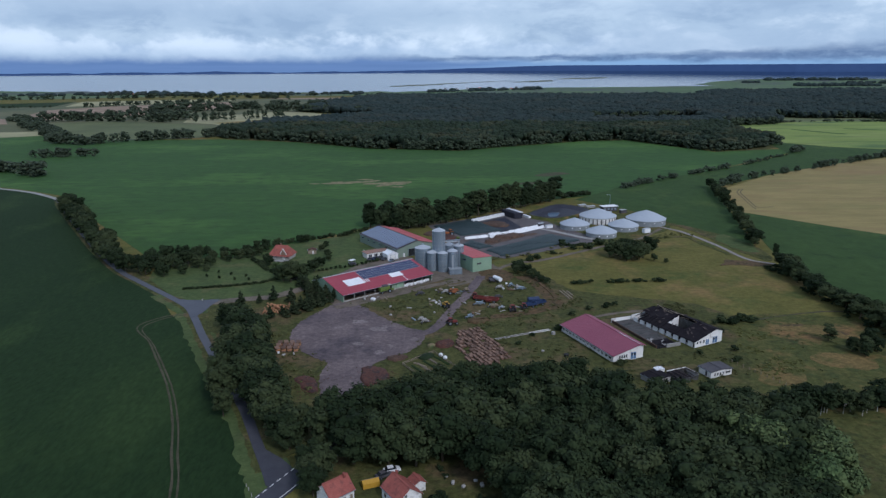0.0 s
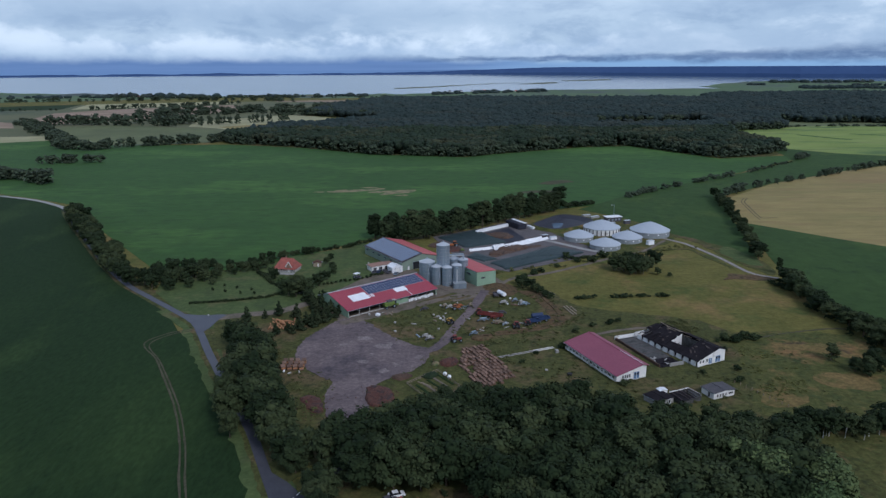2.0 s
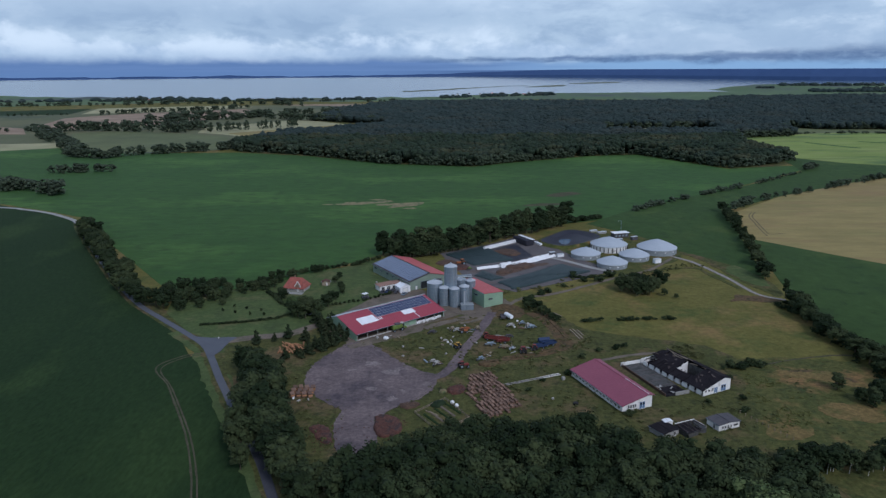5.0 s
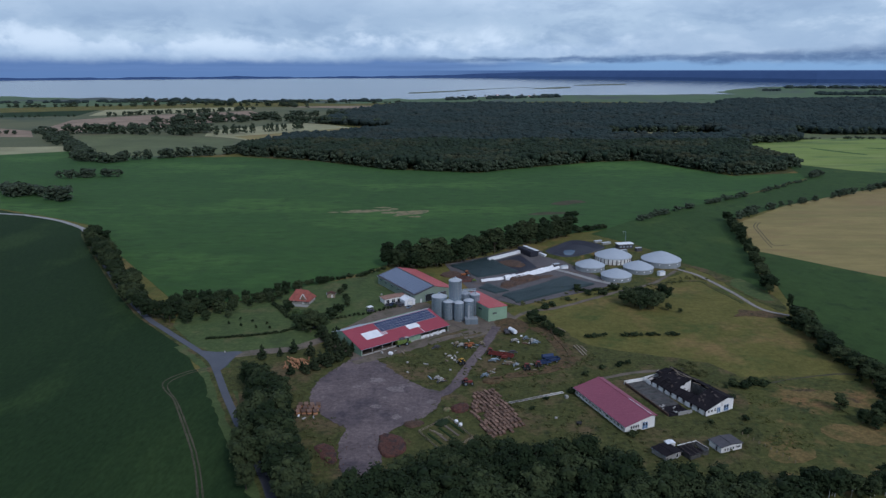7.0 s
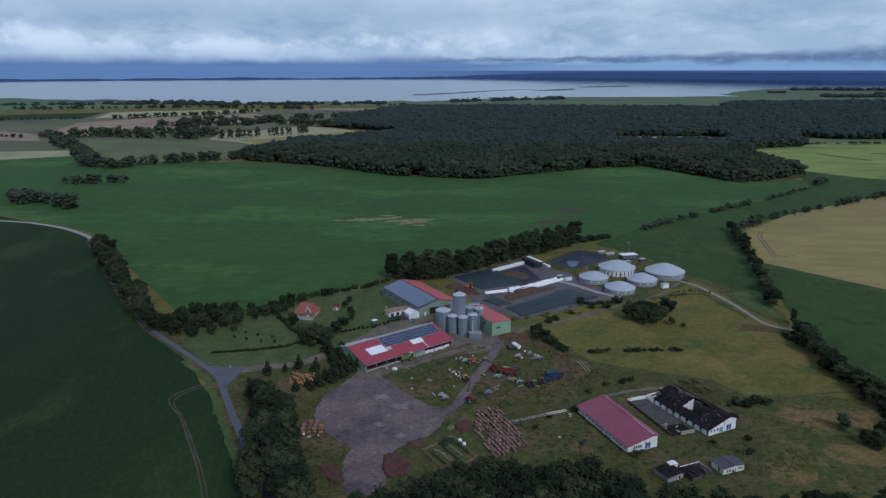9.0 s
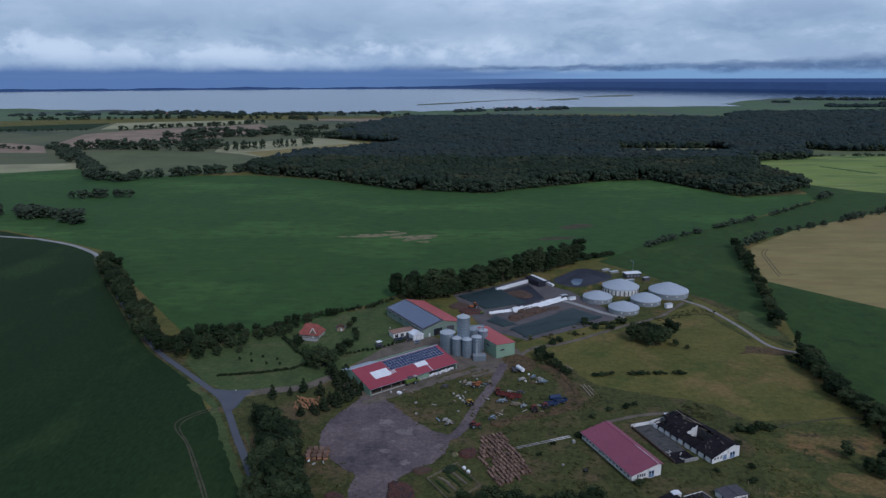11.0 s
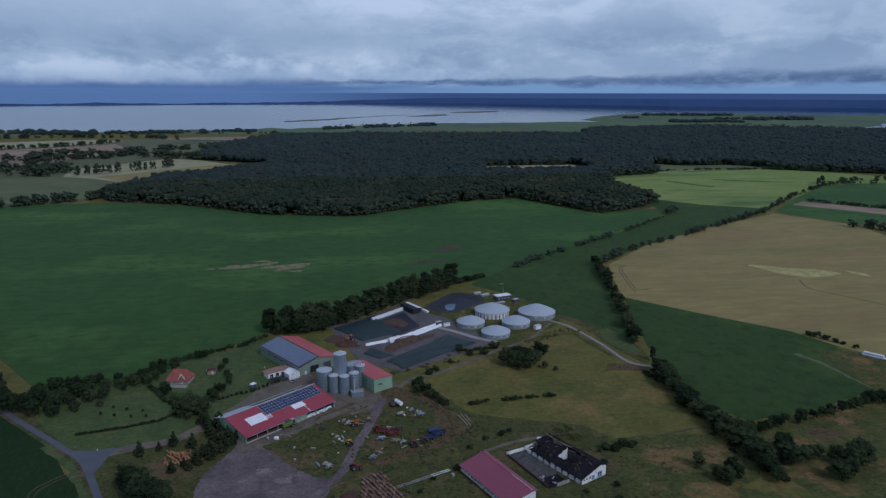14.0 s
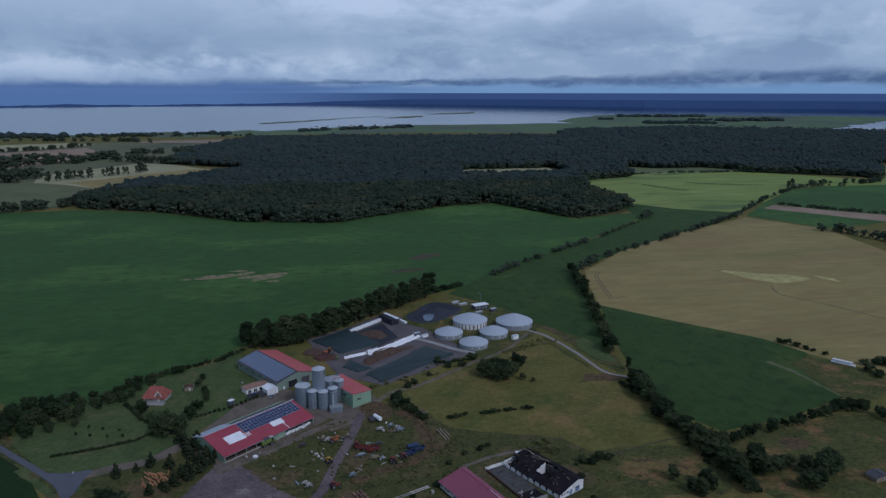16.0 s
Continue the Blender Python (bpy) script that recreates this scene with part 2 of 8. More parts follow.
M = dict(
    meadow=material("meadow_grass", (0.082, 0.083, 0.022), (0.136, 0.122, 0.036), 0.06, 0.95, bump=0.2, fine=16, third=(0.178, 0.126, 0.050), third_at=0.53, third_scale=0.40, fourth=(0.054, 0.076, 0.021), fourth_at=0.51, fourth_scale=0.55, spec=0.1, grain=(0.35, 0.20)),
    grass=material("lush_grass", (0.044, 0.052, 0.018), (0.082, 0.083, 0.027), 0.10, 0.95, bump=0.2, fine=14, spec=0.1, third=(0.104, 0.078, 0.041), third_at=0.51, third_scale=0.5, fourth=(0.029, 0.038, 0.016), fourth_at=0.52, fourth_scale=2.2, grain=(0.6, 0.36)),
    tussock=material("rough_meadow", (0.050, 0.061, 0.018), (0.094, 0.091, 0.030), 0.10, 0.95, bump=0.2, fine=12, spec=0.1, third=(0.170, 0.106, 0.046), third_at=0.53, third_scale=0.5, fourth=(0.038, 0.052, 0.019), fourth_at=0.50, fourth_scale=1.6, grain=(0.5, 0.34)),
    lawn=material("mown_lawn", (0.048, 0.075, 0.027), (0.078, 0.104, 0.037), 0.10, 0.95, bump=0.1, fine=14, spec=0.1, third=(0.090, 0.096, 0.042), third_at=0.54, third_scale=0.5, fourth=(0.045, 0.062, 0.026), fourth_at=0.52, fourth_scale=0.9, grain=(0.4, 0.16)),
    weed=material("tall_weeds", (0.060, 0.070, 0.027), (0.100, 0.100, 0.040), 0.4, 0.85, fine=7, island=0.22, spec=0.1),
    drygrass=material("dry_grass", (0.105, 0.082, 0.030), (0.180, 0.125, 0.052), 0.10, 0.95, bump=0.2, fine=10, spec=0.1, fourth=(0.062, 0.070, 0.022), fourth_at=0.49, fourth_scale=1.2, grain=(0.6, 0.3)),
    tallgrass=material("yellow_green_weeds", (0.085, 0.098, 0.030), (0.135, 0.135, 0.046), 0.4, 0.85, fine=7, island=0.3, spec=0.1),
    weedy=material("yellow_weeds", (0.27, 0.25, 0.095), (0.38, 0.34, 0.14), 0.05, 0.9, fine=12, spec=0.1, grain=(0.15, 0.25)),
    rut=material("trodden_soil", (0.040, 0.044, 0.024), (0.092, 0.080, 0.055), 0.12, 0.95, fine=8, spec=0.1),
    crop=material("green_crop", (0.027, 0.0610, 0.0150), (0.039, 0.082, 0.0182), 0.012, 0.9, bump=0.1, fine=60, third=(0.058, 0.114, 0.025), third_at=0.50, third_scale=0.40, stretch=(0.75, 1.3, 1), spec=0.1, fourth=(0.027, 0.053, 0.0150), fourth_at=0.50, fourth_scale=7.0, grain=(0.10, 0.18), sheen=0.035, sheen_tint=(0.45, 1.0, 0.55)),
    crop_dark=material("dark_green_crop", (0.0125, 0.027, 0.0095), (0.0185, 0.037, 0.0120), 0.015, 0.9, bump=0.1, fine=60, stretch=(1.4, 0.5, 1), spec=0.05, third=(0.024, 0.045, 0.0140), third_at=0.52, third_scale=1.2, grain=(0.5, 0.24), sheen=0.010),
    wheat=material("ripe_wheat", (0.195, 0.155, 0.058), (0.262, 0.212, 0.080), 0.02, 0.9, bump=0.1, fine=50, third=(0.185, 0.162, 0.058), third_at=0.5, third_scale=0.4, stretch=(0.5, 1.8, 1), spec=0.1, fourth=(0.215, 0.150, 0.066), fourth_at=0.51, fourth_scale=0.6, grain=(0.08, 0.10), sheen=0.020),
    wheelmark=material("trodden_wheat", (0.085, 0.070, 0.036), (0.125, 0.10, 0.05), 0.2, 0.95, fine=6),
    hallwall=material("grey_green_sheet", (0.165, 0.215, 0.175), (0.21, 0.265, 0.215), 0.2, 0.6, fine=8, ribs=1.5, bump=0.02),
    tan=material("stubble", (0.20, 0.150, 0.108), (0.28, 0.21, 0.152), 0.01, 0.9, fine=30, spec=0.1, grain=(0.02, 0.15)),
    pale=material("pale_grain", (0.225, 0.220, 0.125), (0.310, 0.300, 0.175), 0.01, 0.9, fine=30, spec=0.1, grain=(0.02, 0.12)),
    olive=material("olive_crop", (0.085, 0.102, 0.050), (0.120, 0.138, 0.062), 0.008, 0.9, fine=30, spec=0.1, grain=(0.02, 0.14), sheen=0.010),
    lightgreen=material("light_green_grain", (0.130, 0.180, 0.044), (0.190, 0.240, 0.062), 0.012, 0.9, fine=40, third=(0.060, 0.105, 0.042), third_at=0.55, third_scale=0.9, stretch=(0.4, 1.5, 1), spec=0.1, fourth=(0.21, 0.235, 0.080), fourth_at=0.52, fourth_scale=1.5, grain=(0.04, 0.14), sheen=0.030, sheen_tint=(0.7, 1.0, 0.4)),
    marsh=material("marsh_grass", (0.058, 0.098, 0.046), (0.096, 0.140, 0.062), 0.006, 0.95, fine=20, spec=0.1, third=(0.060, 0.072, 0.066), third_at=0.5, third_scale=0.5, sheen=0.040),
    reed=material("reed_bank", (0.085, 0.10, 0.075), (0.13, 0.14, 0.10), 0.01, 0.95, fine=20, spec=0.1),
    asphalt=material("worn_asphalt", (0.066, 0.073, 0.090), (0.094, 0.102, 0.119), 0.12, 0.9, fine=20, bump=0.01),
    # Own tone of the main road; on the lane end, painted tree shade
    asphalt_dark_shade=material("dark_shaded_asphalt", (0.035, 0.037, 0.048), (0.055, 0.057, 0.068), 0.2, 0.85, fine=20, bump=0.01),
    gravel=material("gravel_yard", (0.078, 0.061, 0.064), (0.165, 0.130, 0.128), 0.07, 0.95, fine=14, bump=0.08, third=(0.22, 0.185, 0.18), third_at=0.60, third_scale=1.6, fourth=(0.058, 0.048, 0.056), fourth_at=0.49, fourth_scale=0.6, grain=(0.55, 0.25)),
    gravel_pale=material("pale_gravel", (0.125, 0.102, 0.102), (0.215, 0.180, 0.175), 0.2, 0.95, fine=9, grain=(0.7, 0.3), fourth=(0.11, 0.092, 0.094), fourth_at=0.48, fourth_scale=1.6),
    gravel_light=material("pale_gravel_track", (0.165, 0.150, 0.140), (0.29, 0.27, 0.25), 0.3, 0.95, fine=6, fourth=(0.10, 0.095, 0.07), fourth_at=0.54, fourth_scale=1.0, grain=(0.8, 0.25)),
    dirt=material("bare_dirt", (0.085, 0.070, 0.056), (0.165, 0.135, 0.105), 0.15, 0.95, fine=12, bump=0.05, fourth=(0.055, 0.060, 0.028), fourth_at=0.53, fourth_scale=0.8),
    sand=material("sandy_patch", (0.165, 0.135, 0.070), (0.250, 0.200, 0.112), 0.08, 0.95, fine=10, fourth=(0.055, 0.085, 0.033), fourth_at=0.46, fourth_scale=2.5),
    concrete=material("weathered_concrete", (0.20, 0.20, 0.19), (0.32, 0.315, 0.30), 0.15, 0.9, fine=12, bump=0.01),
    pad=material("stained_concrete_pad", (0.066, 0.060, 0.062), (0.120, 0.108, 0.108), 0.08, 0.9, fine=12, third=(0.11, 0.075, 0.055), third_at=0.56, third_scale=0.8, fourth=(0.055, 0.052, 0.055), fourth_at=0.54, fourth_scale=1.5),
    redroof=material("red_sheet_roof", (0.245, 0.040, 0.058), (0.295, 0.055, 0.075), 0.12, 0.6, fine=10, ribs=1.2, bump=0.02, spec=0.3),
    pinkroof=material("faded_red_sheet_roof", (0.195, 0.052, 0.082), (0.235, 0.066, 0.098), 0.10, 0.6, fine=10, ribs=1.2, bump=0.02, spec=0.3),
    orangeroof=material("red_sheet_roof_bright", (0.34, 0.072, 0.075), (0.41, 0.098, 0.098), 0.12, 0.6, fine=10, ribs=1.2, bump=0.02),
    tile=material("clay_tiles", (0.215, 0.060, 0.048), (0.31, 0.100, 0.076), 0.6, 0.85, fine=8, bump=0.03, fourth=(0.12, 0.045, 0.042), fourth_at=0.52, fourth_scale=1.2),
    greenwall=material("pale_green_sheet", (0.20, 0.30, 0.21), (0.25, 0.36, 0.255), 0.2, 0.6, fine=8, ribs=1.5, bump=0.02),
    crop_mid=material("mid_green_crop", (0.026, 0.049, 0.0130), (0.037, 0.065, 0.0160), 0.015, 0.9, bump=0.1, fine=60, stretch=(1.1, 0.8, 1), spec=0.08, third=(0.052, 0.077, 0.019), third_at=0.54, third_scale=0.8, fourth=(0.022, 0.040, 0.0125), fourth_at=0.52, fourth_scale=5.0, grain=(0.14, 0.20), sheen=0.030, sheen_tint=(0.45, 1.0, 0.55)),
    far_meadow=material("far_pasture", (0.080, 0.095, 0.050), (0.130, 0.130, 0.070), 0.006, 0.95, fine=25, third=(0.060, 0.080, 0.052), third_at=0.5, third_scale=0.6, spec=0.1, sheen=0.010),
    white=material("white_plaster", (0.60, 0.60, 0.585), (0.76, 0.76, 0.74), 0.4, 0.8, fine=8, third=(0.36, 0.345, 0.32), third_at=0.56, third_scale=0.7),
    dingy=material("dirty_white_paint", (0.24, 0.235, 0.22), (0.46, 0.45, 0.43), 0.8, 0.7, fine=5, fourth=(0.12, 0.11, 0.10), fourth_at=0.5, fourth_scale=1.2),
    bankside=material("brown_dry_weeds", (0.070, 0.052, 0.028), (0.120, 0.078, 0.044), 0.15, 0.95, fine=8, bump=0.2, spec=0.1, fourth=(0.042, 0.044, 0.022), fourth_at=0.50, fourth_scale=1.5, grain=(0.7, 0.35)),
    foil=material("white_foil", (0.62, 0.64, 0.66), (0.80, 0.81, 0.82), 0.3, 0.45, fine=6, bump=0.04),
    steel=material("galvanised_steel", (0.215, 0.275, 0.335), (0.36, 0.425, 0.485), 0.45, 0.36, 0.6, fine=6, stretch=(1.6, 1.6, 0.08), bump=0.01),
    steel_roof=material("galvanised_roof", (0.42, 0.45, 0.48), (0.52, 0.55, 0.57), 0.4, 0.45, 0.4, fine=8),
    pv=material("solar_cells", (0.018, 0.028, 0.075), (0.030, 0.043, 0.105), 0.8, 0.22, fine=5, spec=0.5),
    pv_frame=material("solar_frame", (0.30, 0.32, 0.34), (0.40, 0.42, 0.44), 1.0, 0.4, 0.5),
    bluepv=material("blue_solar_roof", (0.105, 0.135, 0.205), (0.145, 0.175, 0.250), 0.5, 0.25, fine=6, spec=0.5),
    dome=material("grey_membrane", (0.31, 0.35, 0.395), (0.375, 0.415, 0.455), 0.12, 0.6, fine=10),
    tank=material("grey_tank_wall", (0.19, 0.215, 0.23), (0.25, 0.275, 0.285), 0.2, 0.7, fine=8, stretch=(1, 1, 0.3)),
    tarp=material("dark_green_silage_sheet", (0.015, 0.028, 0.030), (0.024, 0.042, 0.043), 0.15, 0.6, fine=8, bump=0.08),
    black=material("black_liner", (0.016, 0.017, 0.026), (0.030, 0.031, 0.042), 0.2, 0.6, fine=8, bump=0.03, spec=0.2),
    burnt=material("charred_roofing", (0.008, 0.0075, 0.010), (0.024, 0.021, 0.024), 0.4, 0.95, fine=6, bump=0.05, spec=0.08),
    charbrown=material("scorched_brown_sheet", (0.030, 0.024, 0.024), (0.085, 0.066, 0.058), 0.6, 0.9, fine=6),
    soot=material("sooty_concrete", (0.050, 0.050, 0.050), (0.090, 0.090, 0.084), 0.12, 0.9, fine=10, fourth=(0.026, 0.027, 0.027), fourth_at=0.5, fourth_scale=2.0, grain=(0.8, 0.3)),
    rustroof=material("red_brown_roof_felt", (0.20, 0.115, 0.085), (0.30, 0.185, 0.145), 0.3, 0.9, fine=6),
    silage=material("silage_heap", (0.05, 0.034, 0.027), (0.125, 0.075, 0.05), 0.3, 0.95, fine=8, bump=0.25, fourth=(0.035, 0.028, 0.024), fourth_at=0.5, fourth_scale=1.5),
    redearth=material("rust_red_earth", (0.062, 0.027, 0.022), (0.115, 0.050, 0.034), 0.3, 0.95, fine=6, bump=0.3, fourth=(0.038, 0.027, 0.026), fourth_at=0.48, fourth_scale=1.4, grain=(1.2, 0.3)),
    timber=material("orange_cut_timber", (0.21, 0.098, 0.048), (0.42, 0.215, 0.105), 0.8, 0.85, fine=6, per_object=0.35),
    brickstack=material("stacked_boards", (0.115, 0.070, 0.050), (0.20, 0.125, 0.090), 0.6, 0.9, fine=8, per_object=0.35),
    oldwood=material("grey_wood", (0.16, 0.13, 0.095), (0.28, 0.235, 0.17), 0.8, 0.9, fine=8),
    paint_red=material("red_machine_paint", (0.120, 0.026, 0.022), (0.19, 0.040, 0.033), 1.0, 0.7, fourth=(0.05, 0.025, 0.022), fourth_at=0.5, fourth_scale=1.0),
    paint_blue=material("blue_machine_paint", (0.014, 0.028, 0.075), (0.024, 0.045, 0.105), 1.0, 0.6),
    paint_lime=material("lime_machine_paint", (0.095, 0.145, 0.030), (0.140, 0.195, 0.042), 1.0, 0.7, fourth=(0.05, 0.06, 0.03), fourth_at=0.5, fourth_scale=1.0),
    paint_orange=material("orange_machine_paint", (0.24, 0.080, 0.030), (0.34, 0.125, 0.045), 1.0, 0.7, fourth=(0.09, 0.05, 0.035), fourth_at=0.5, fourth_scale=1.0),
    paint_yellow=material("yellow_paint", (0.34, 0.19, 0.02), (0.45, 0.26, 0.03), 1.0, 0.5),
    doorblue=material("blue_door_paint", (0.09, 0.16, 0.28), (0.13, 0.21, 0.34), 1.0, 0.6),
    glass=material("dark_window_glass", (0.015, 0.018, 0.022), (0.03, 0.034, 0.04), 1.0, 0.12, spec=0.6),
    rubber=material("tyre_rubber", (0.014, 0.014, 0.014), (0.026, 0.026, 0.026), 3.0, 0.85),
    slate=material("dark_fibre_cement", (0.05, 0.048, 0.055), (0.085, 0.082, 0.09), 0.5, 0.85, fine=8, bump=0.02),
    bark=material("bark", (0.05, 0.038, 0.026), (0.10, 0.08, 0.058), 1.5, 0.95, fine=6, bump=0.04),
    birch=material("birch_bark", (0.40, 0.39, 0.37), (0.56, 0.55, 0.52), 1.5, 0.9),
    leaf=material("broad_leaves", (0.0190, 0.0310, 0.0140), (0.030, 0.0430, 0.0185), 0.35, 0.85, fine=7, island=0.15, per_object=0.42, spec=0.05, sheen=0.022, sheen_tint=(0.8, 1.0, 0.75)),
    leaf_light=material("pale_leaves", (0.050, 0.078, 0.030), (0.078, 0.112, 0.044), 0.35, 0.8, fine=7, island=0.25, per_object=0.15, spec=0.08),
    # Paler than the near leaves: haze put into the colour
    leaf_hazy=material("hazy_distant_leaves", (0.034, 0.049, 0.030), (0.057, 0.074, 0.045), 0.2, 0.8, fine=7, island=0.32, spec=0.08, sheen=0.030),
    needle=material("dark_needles", (0.016, 0.026, 0.013), (0.028, 0.040, 0.018), 0.5, 0.8, fine=7, island=0.3, per_object=0.15, spec=0.1),
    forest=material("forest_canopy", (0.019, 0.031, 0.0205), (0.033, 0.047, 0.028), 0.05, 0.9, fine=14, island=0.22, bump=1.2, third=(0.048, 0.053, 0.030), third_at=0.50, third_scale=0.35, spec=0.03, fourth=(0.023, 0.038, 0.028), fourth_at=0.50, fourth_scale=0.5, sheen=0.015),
    # Bluish lift mixed into the canopy colour to imitate distance haze
    forest_hazy=material("hazy_far_canopy", (0.022, 0.035, 0.033), (0.033, 0.047, 0.043), 0.03, 0.9, fine=20, island=0.14, bump=1.2, third=(0.036, 0.045, 0.038), third_at=0.50, third_scale=0.35, spec=0.03, fourth=(0.027, 0.042, 0.040), fourth_at=0.50, fourth_scale=0.4, sheen=0.030),
    # Blue of far haze painted into the shore's own colour
    far_land_haze=material("hazy_blue_shore", (0.042, 0.075, 0.165), (0.052, 0.090, 0.19), 0.004, 0.95, fine=6, spec=0.0),
)


def water_material(name, tint, rough):
    m = bpy.data.materials.new(name)
    m.use_nodes = True
    nt, ln = m.node_tree.nodes, m.node_tree.links
    b = nt["Principled BSDF"]
    b.inputs["Base Color"].default_value = (*tint, 1)
    b.inputs["Roughness"].default_value, b.inputs["IOR"].default_value = rough, 1.33
    sheet, band, mixed = nt.new("ShaderNodeMapping"), nt.new("ShaderNodeTexNoise"), nt.new("ShaderNodeMix")
    sheet.inputs["Scale"].default_value, band.inputs["Scale"].default_value, band.inputs["Detail"].default_value = (0.0007, 0.0022, 1), 1.0, 5.0
    mixed.data_type = "RGBA"
    mixed.inputs[6].default_value, mixed.inputs[7].default_value = (*[0.7 * v for v in tint], 1), (*[1.7 * v for v in tint], 1)
    ln.new(nt.new("ShaderNodeTexCoord").outputs["Object"], sheet.inputs["Vector"]), ln.new(sheet.outputs[0], band.inputs["Vector"])
    ln.new(band.outputs["Fac"], mixed.inputs[0]), ln.new(mixed.outputs[2], b.inputs["Base Color"])
    tc, no, bp = nt.new("ShaderNodeTexCoord"), nt.new("ShaderNodeTexNoise"), nt.new("ShaderNodeBump")
    ln.new(tc.outputs["Object"], no.inputs["Vector"])
    no.inputs["Scale"].default_value, no.inputs["Detail"].default_value = 0.02, 8.0
    bp.inputs["Distance"].default_value, bp.inputs["Strength"].default_value = 1.2, 0.35
    ln.new(no.outputs["Fac"], bp.inputs["Height"]), ln.new(bp.outputs[0], b.inputs["Normal"])
    return m


M["water"] = water_material("lagoon_water", (0.075, 0.112, 0.160), 0.2)

# ---- helpers ----


def part(name, bm, mat, parent=None, label="", smooth=False):
    me = bpy.data.meshes.new(name)
    bmesh.ops.recalc_face_normals(bm, faces=bm.faces)
    bm.to_mesh(me)
    bm.free()
    me.materials.append(mat)
    if smooth:
        me.polygons.foreach_set("use_smooth", [True] * len(me.polygons))
    ob = new(name, me)
    if parent is not None:
        ob.parent = parent
    if label:
        ob["label"] = label
    return ob


def mesh_part(name, verts, faces, mat, parent=None, label="", smooth=False):
    me = bpy.data.meshes.new(name)
    me.from_pydata([tuple(v) for v in verts], [], [tuple(f) for f in faces])
    me.materials.append(mat)
    if smooth:
        me.polygons.foreach_set("use_smooth", [True] * len(me.polygons))
    ob = new(name, me)
    if parent is not None:
        ob.parent = parent
    if label:
        ob["label"] = label
    return ob


def thing(name, label, category, at, turn=0.0, group="", z=0.0):
    ob = new(name)
    ob.empty_display_size = 0.5
    ob.matrix_basis = pose(at[0], at[1], z, 0, 0, turn)
    return tagged(ob, label, category, group)


def box(bm, c, s, turn=0.0, bevel=0.0):
    m = Matrix.Translation(c) @ Matrix.Rotation(radians(turn), 4, "Z") @ Matrix.Diagonal((*s, 1))
    r = bmesh.ops.create_cube(bm, size=1, matrix=m)
    if bevel:
        edges = list({e for v in r["verts"] for e in v.link_edges})
        bmesh.ops.bevel(bm, geom=edges, offset=bevel, segments=1, affect="EDGES")
    return bm


def boxed(c, s, turn=0.0, bevel=0.0):
    return box(bmesh.new(), c, s, turn, bevel)


def tube(bm, c, r, h, n=20, r2=None, m=None):
    m = Matrix.Translation((c[0], c[1], c[2] + h / 2)) if m is None else m
    bmesh.ops.create_cone(bm, cap_ends=True, segments=n, radius1=r, radius2=r if r2 is None else r2, depth=h, matrix=m)
    return bm


def prism(points, z0, z1):
    """An upright slab over a plan of points."""
    bm = bmesh.new()
    lo, hi = [bm.verts.new((x, y, z0)) for x, y in points], [bm.verts.new((x, y, z1)) for x, y in points]
    bm.faces.new(hi), bm.faces.new(lo[::-1])
    for i in range(len(points)):
        j = (i + 1) % len(points)
        bm.faces.new((lo[i], lo[j], hi[j], hi[i]))
    return bm


def smoothed(points, n=6, closed=False):
    """A soft line through the points."""
    p = [Vector((*q, 0)) for q in points]
    out, k = [], len(p)
    for i in range(k if closed else k - 1):
        a, b = p[i], p[(i + 1) % k]
        before = p[i - 1] if closed or i else a
        after = p[(i + 2) % k] if closed or i + 2 < k else b
        for s in range(n):
            u = s / n
            q = 0.5 * (2 * a + (b - before) * u + (2 * before - 5 * a + 4 * b - after) * u * u + (3 * a - before - 3 * b + after) * u ** 3)
            out.append((q.x, q.y))
    if not closed:
        out.append((p[-1].x, p[-1].y))
    return out


def ragged(points, n=8, amount=1.5, seed=0):
    """An outline with soft corners and an uneven edge."""
    rnd = random.Random(seed)
    pts = smoothed(points, n, True)
    out = []
    for i, (x, y) in enumerate(pts):
        gap = min(math.dist(pts[i - 1], (x, y)), math.dist(pts[(i + 1) % len(pts)], (x, y)))
        s = min(amount, 0.33 * gap)
        out.append((x + rnd.uniform(-s, s), y + rnd.uniform(-s, s)))
    return out


def inside(poly, x, y):
    hit = False
    for i in range(len(poly)):
        (x1, y1), (x2, y2) = poly[i - 1], poly[i]
        if (y1 > y) != (y2 > y) and x < (x2 - x1) * (y - y1) / (y2 - y1) + x1:
            hit = not hit
    return hit


def patch(name, points, z, mat, label, category="field"):
    """A piece of land: a thin slab whose top is at z."""
    ob = part(name, prism(points, -0.6, z), mat)
    return tagged(ob, label, category, kind="structure")


def ribbon(name, points, width, z, mat, label, n=6, category="road", jitter=0.0):
    pts = smoothed(points, n)
    rnd = random.Random(len(pts))
    verts, faces = [], []
    for i, (x, y) in enumerate(pts):
        a, b = pts[max(i - 1, 0)], pts[min(i + 1, len(pts) - 1)]
        d = Vector((b[0] - a[0], b[1] - a[1])).normalized()
        w = (width[0] + (width[1] - width[0]) * i / (len(pts) - 1)) if isinstance(width, tuple) else width
        wl_, wr_ = w / 2 + rnd.uniform(-jitter, jitter), w / 2 + rnd.uniform(-jitter, jitter)
        verts += [(x - d.y * (wl_ + 0.25), y + d.x * (wl_ + 0.25), -0.3), (x - d.y * wl_, y + d.x * wl_, z), (x + d.y * wr_, y - d.x * wr_, z), (x + d.y * (wr_ + 0.25), y - d.x * (wr_ + 0.25), -0.3)]
        if i:
            k = 4 * i
            faces += [(k - 4 + j, k - 3 + j, k + 1 + j, k + j) for j in range(3)]
    ob = mesh_part(name, verts, faces, mat)
    return tagged(ob, label, category, kind="structure")


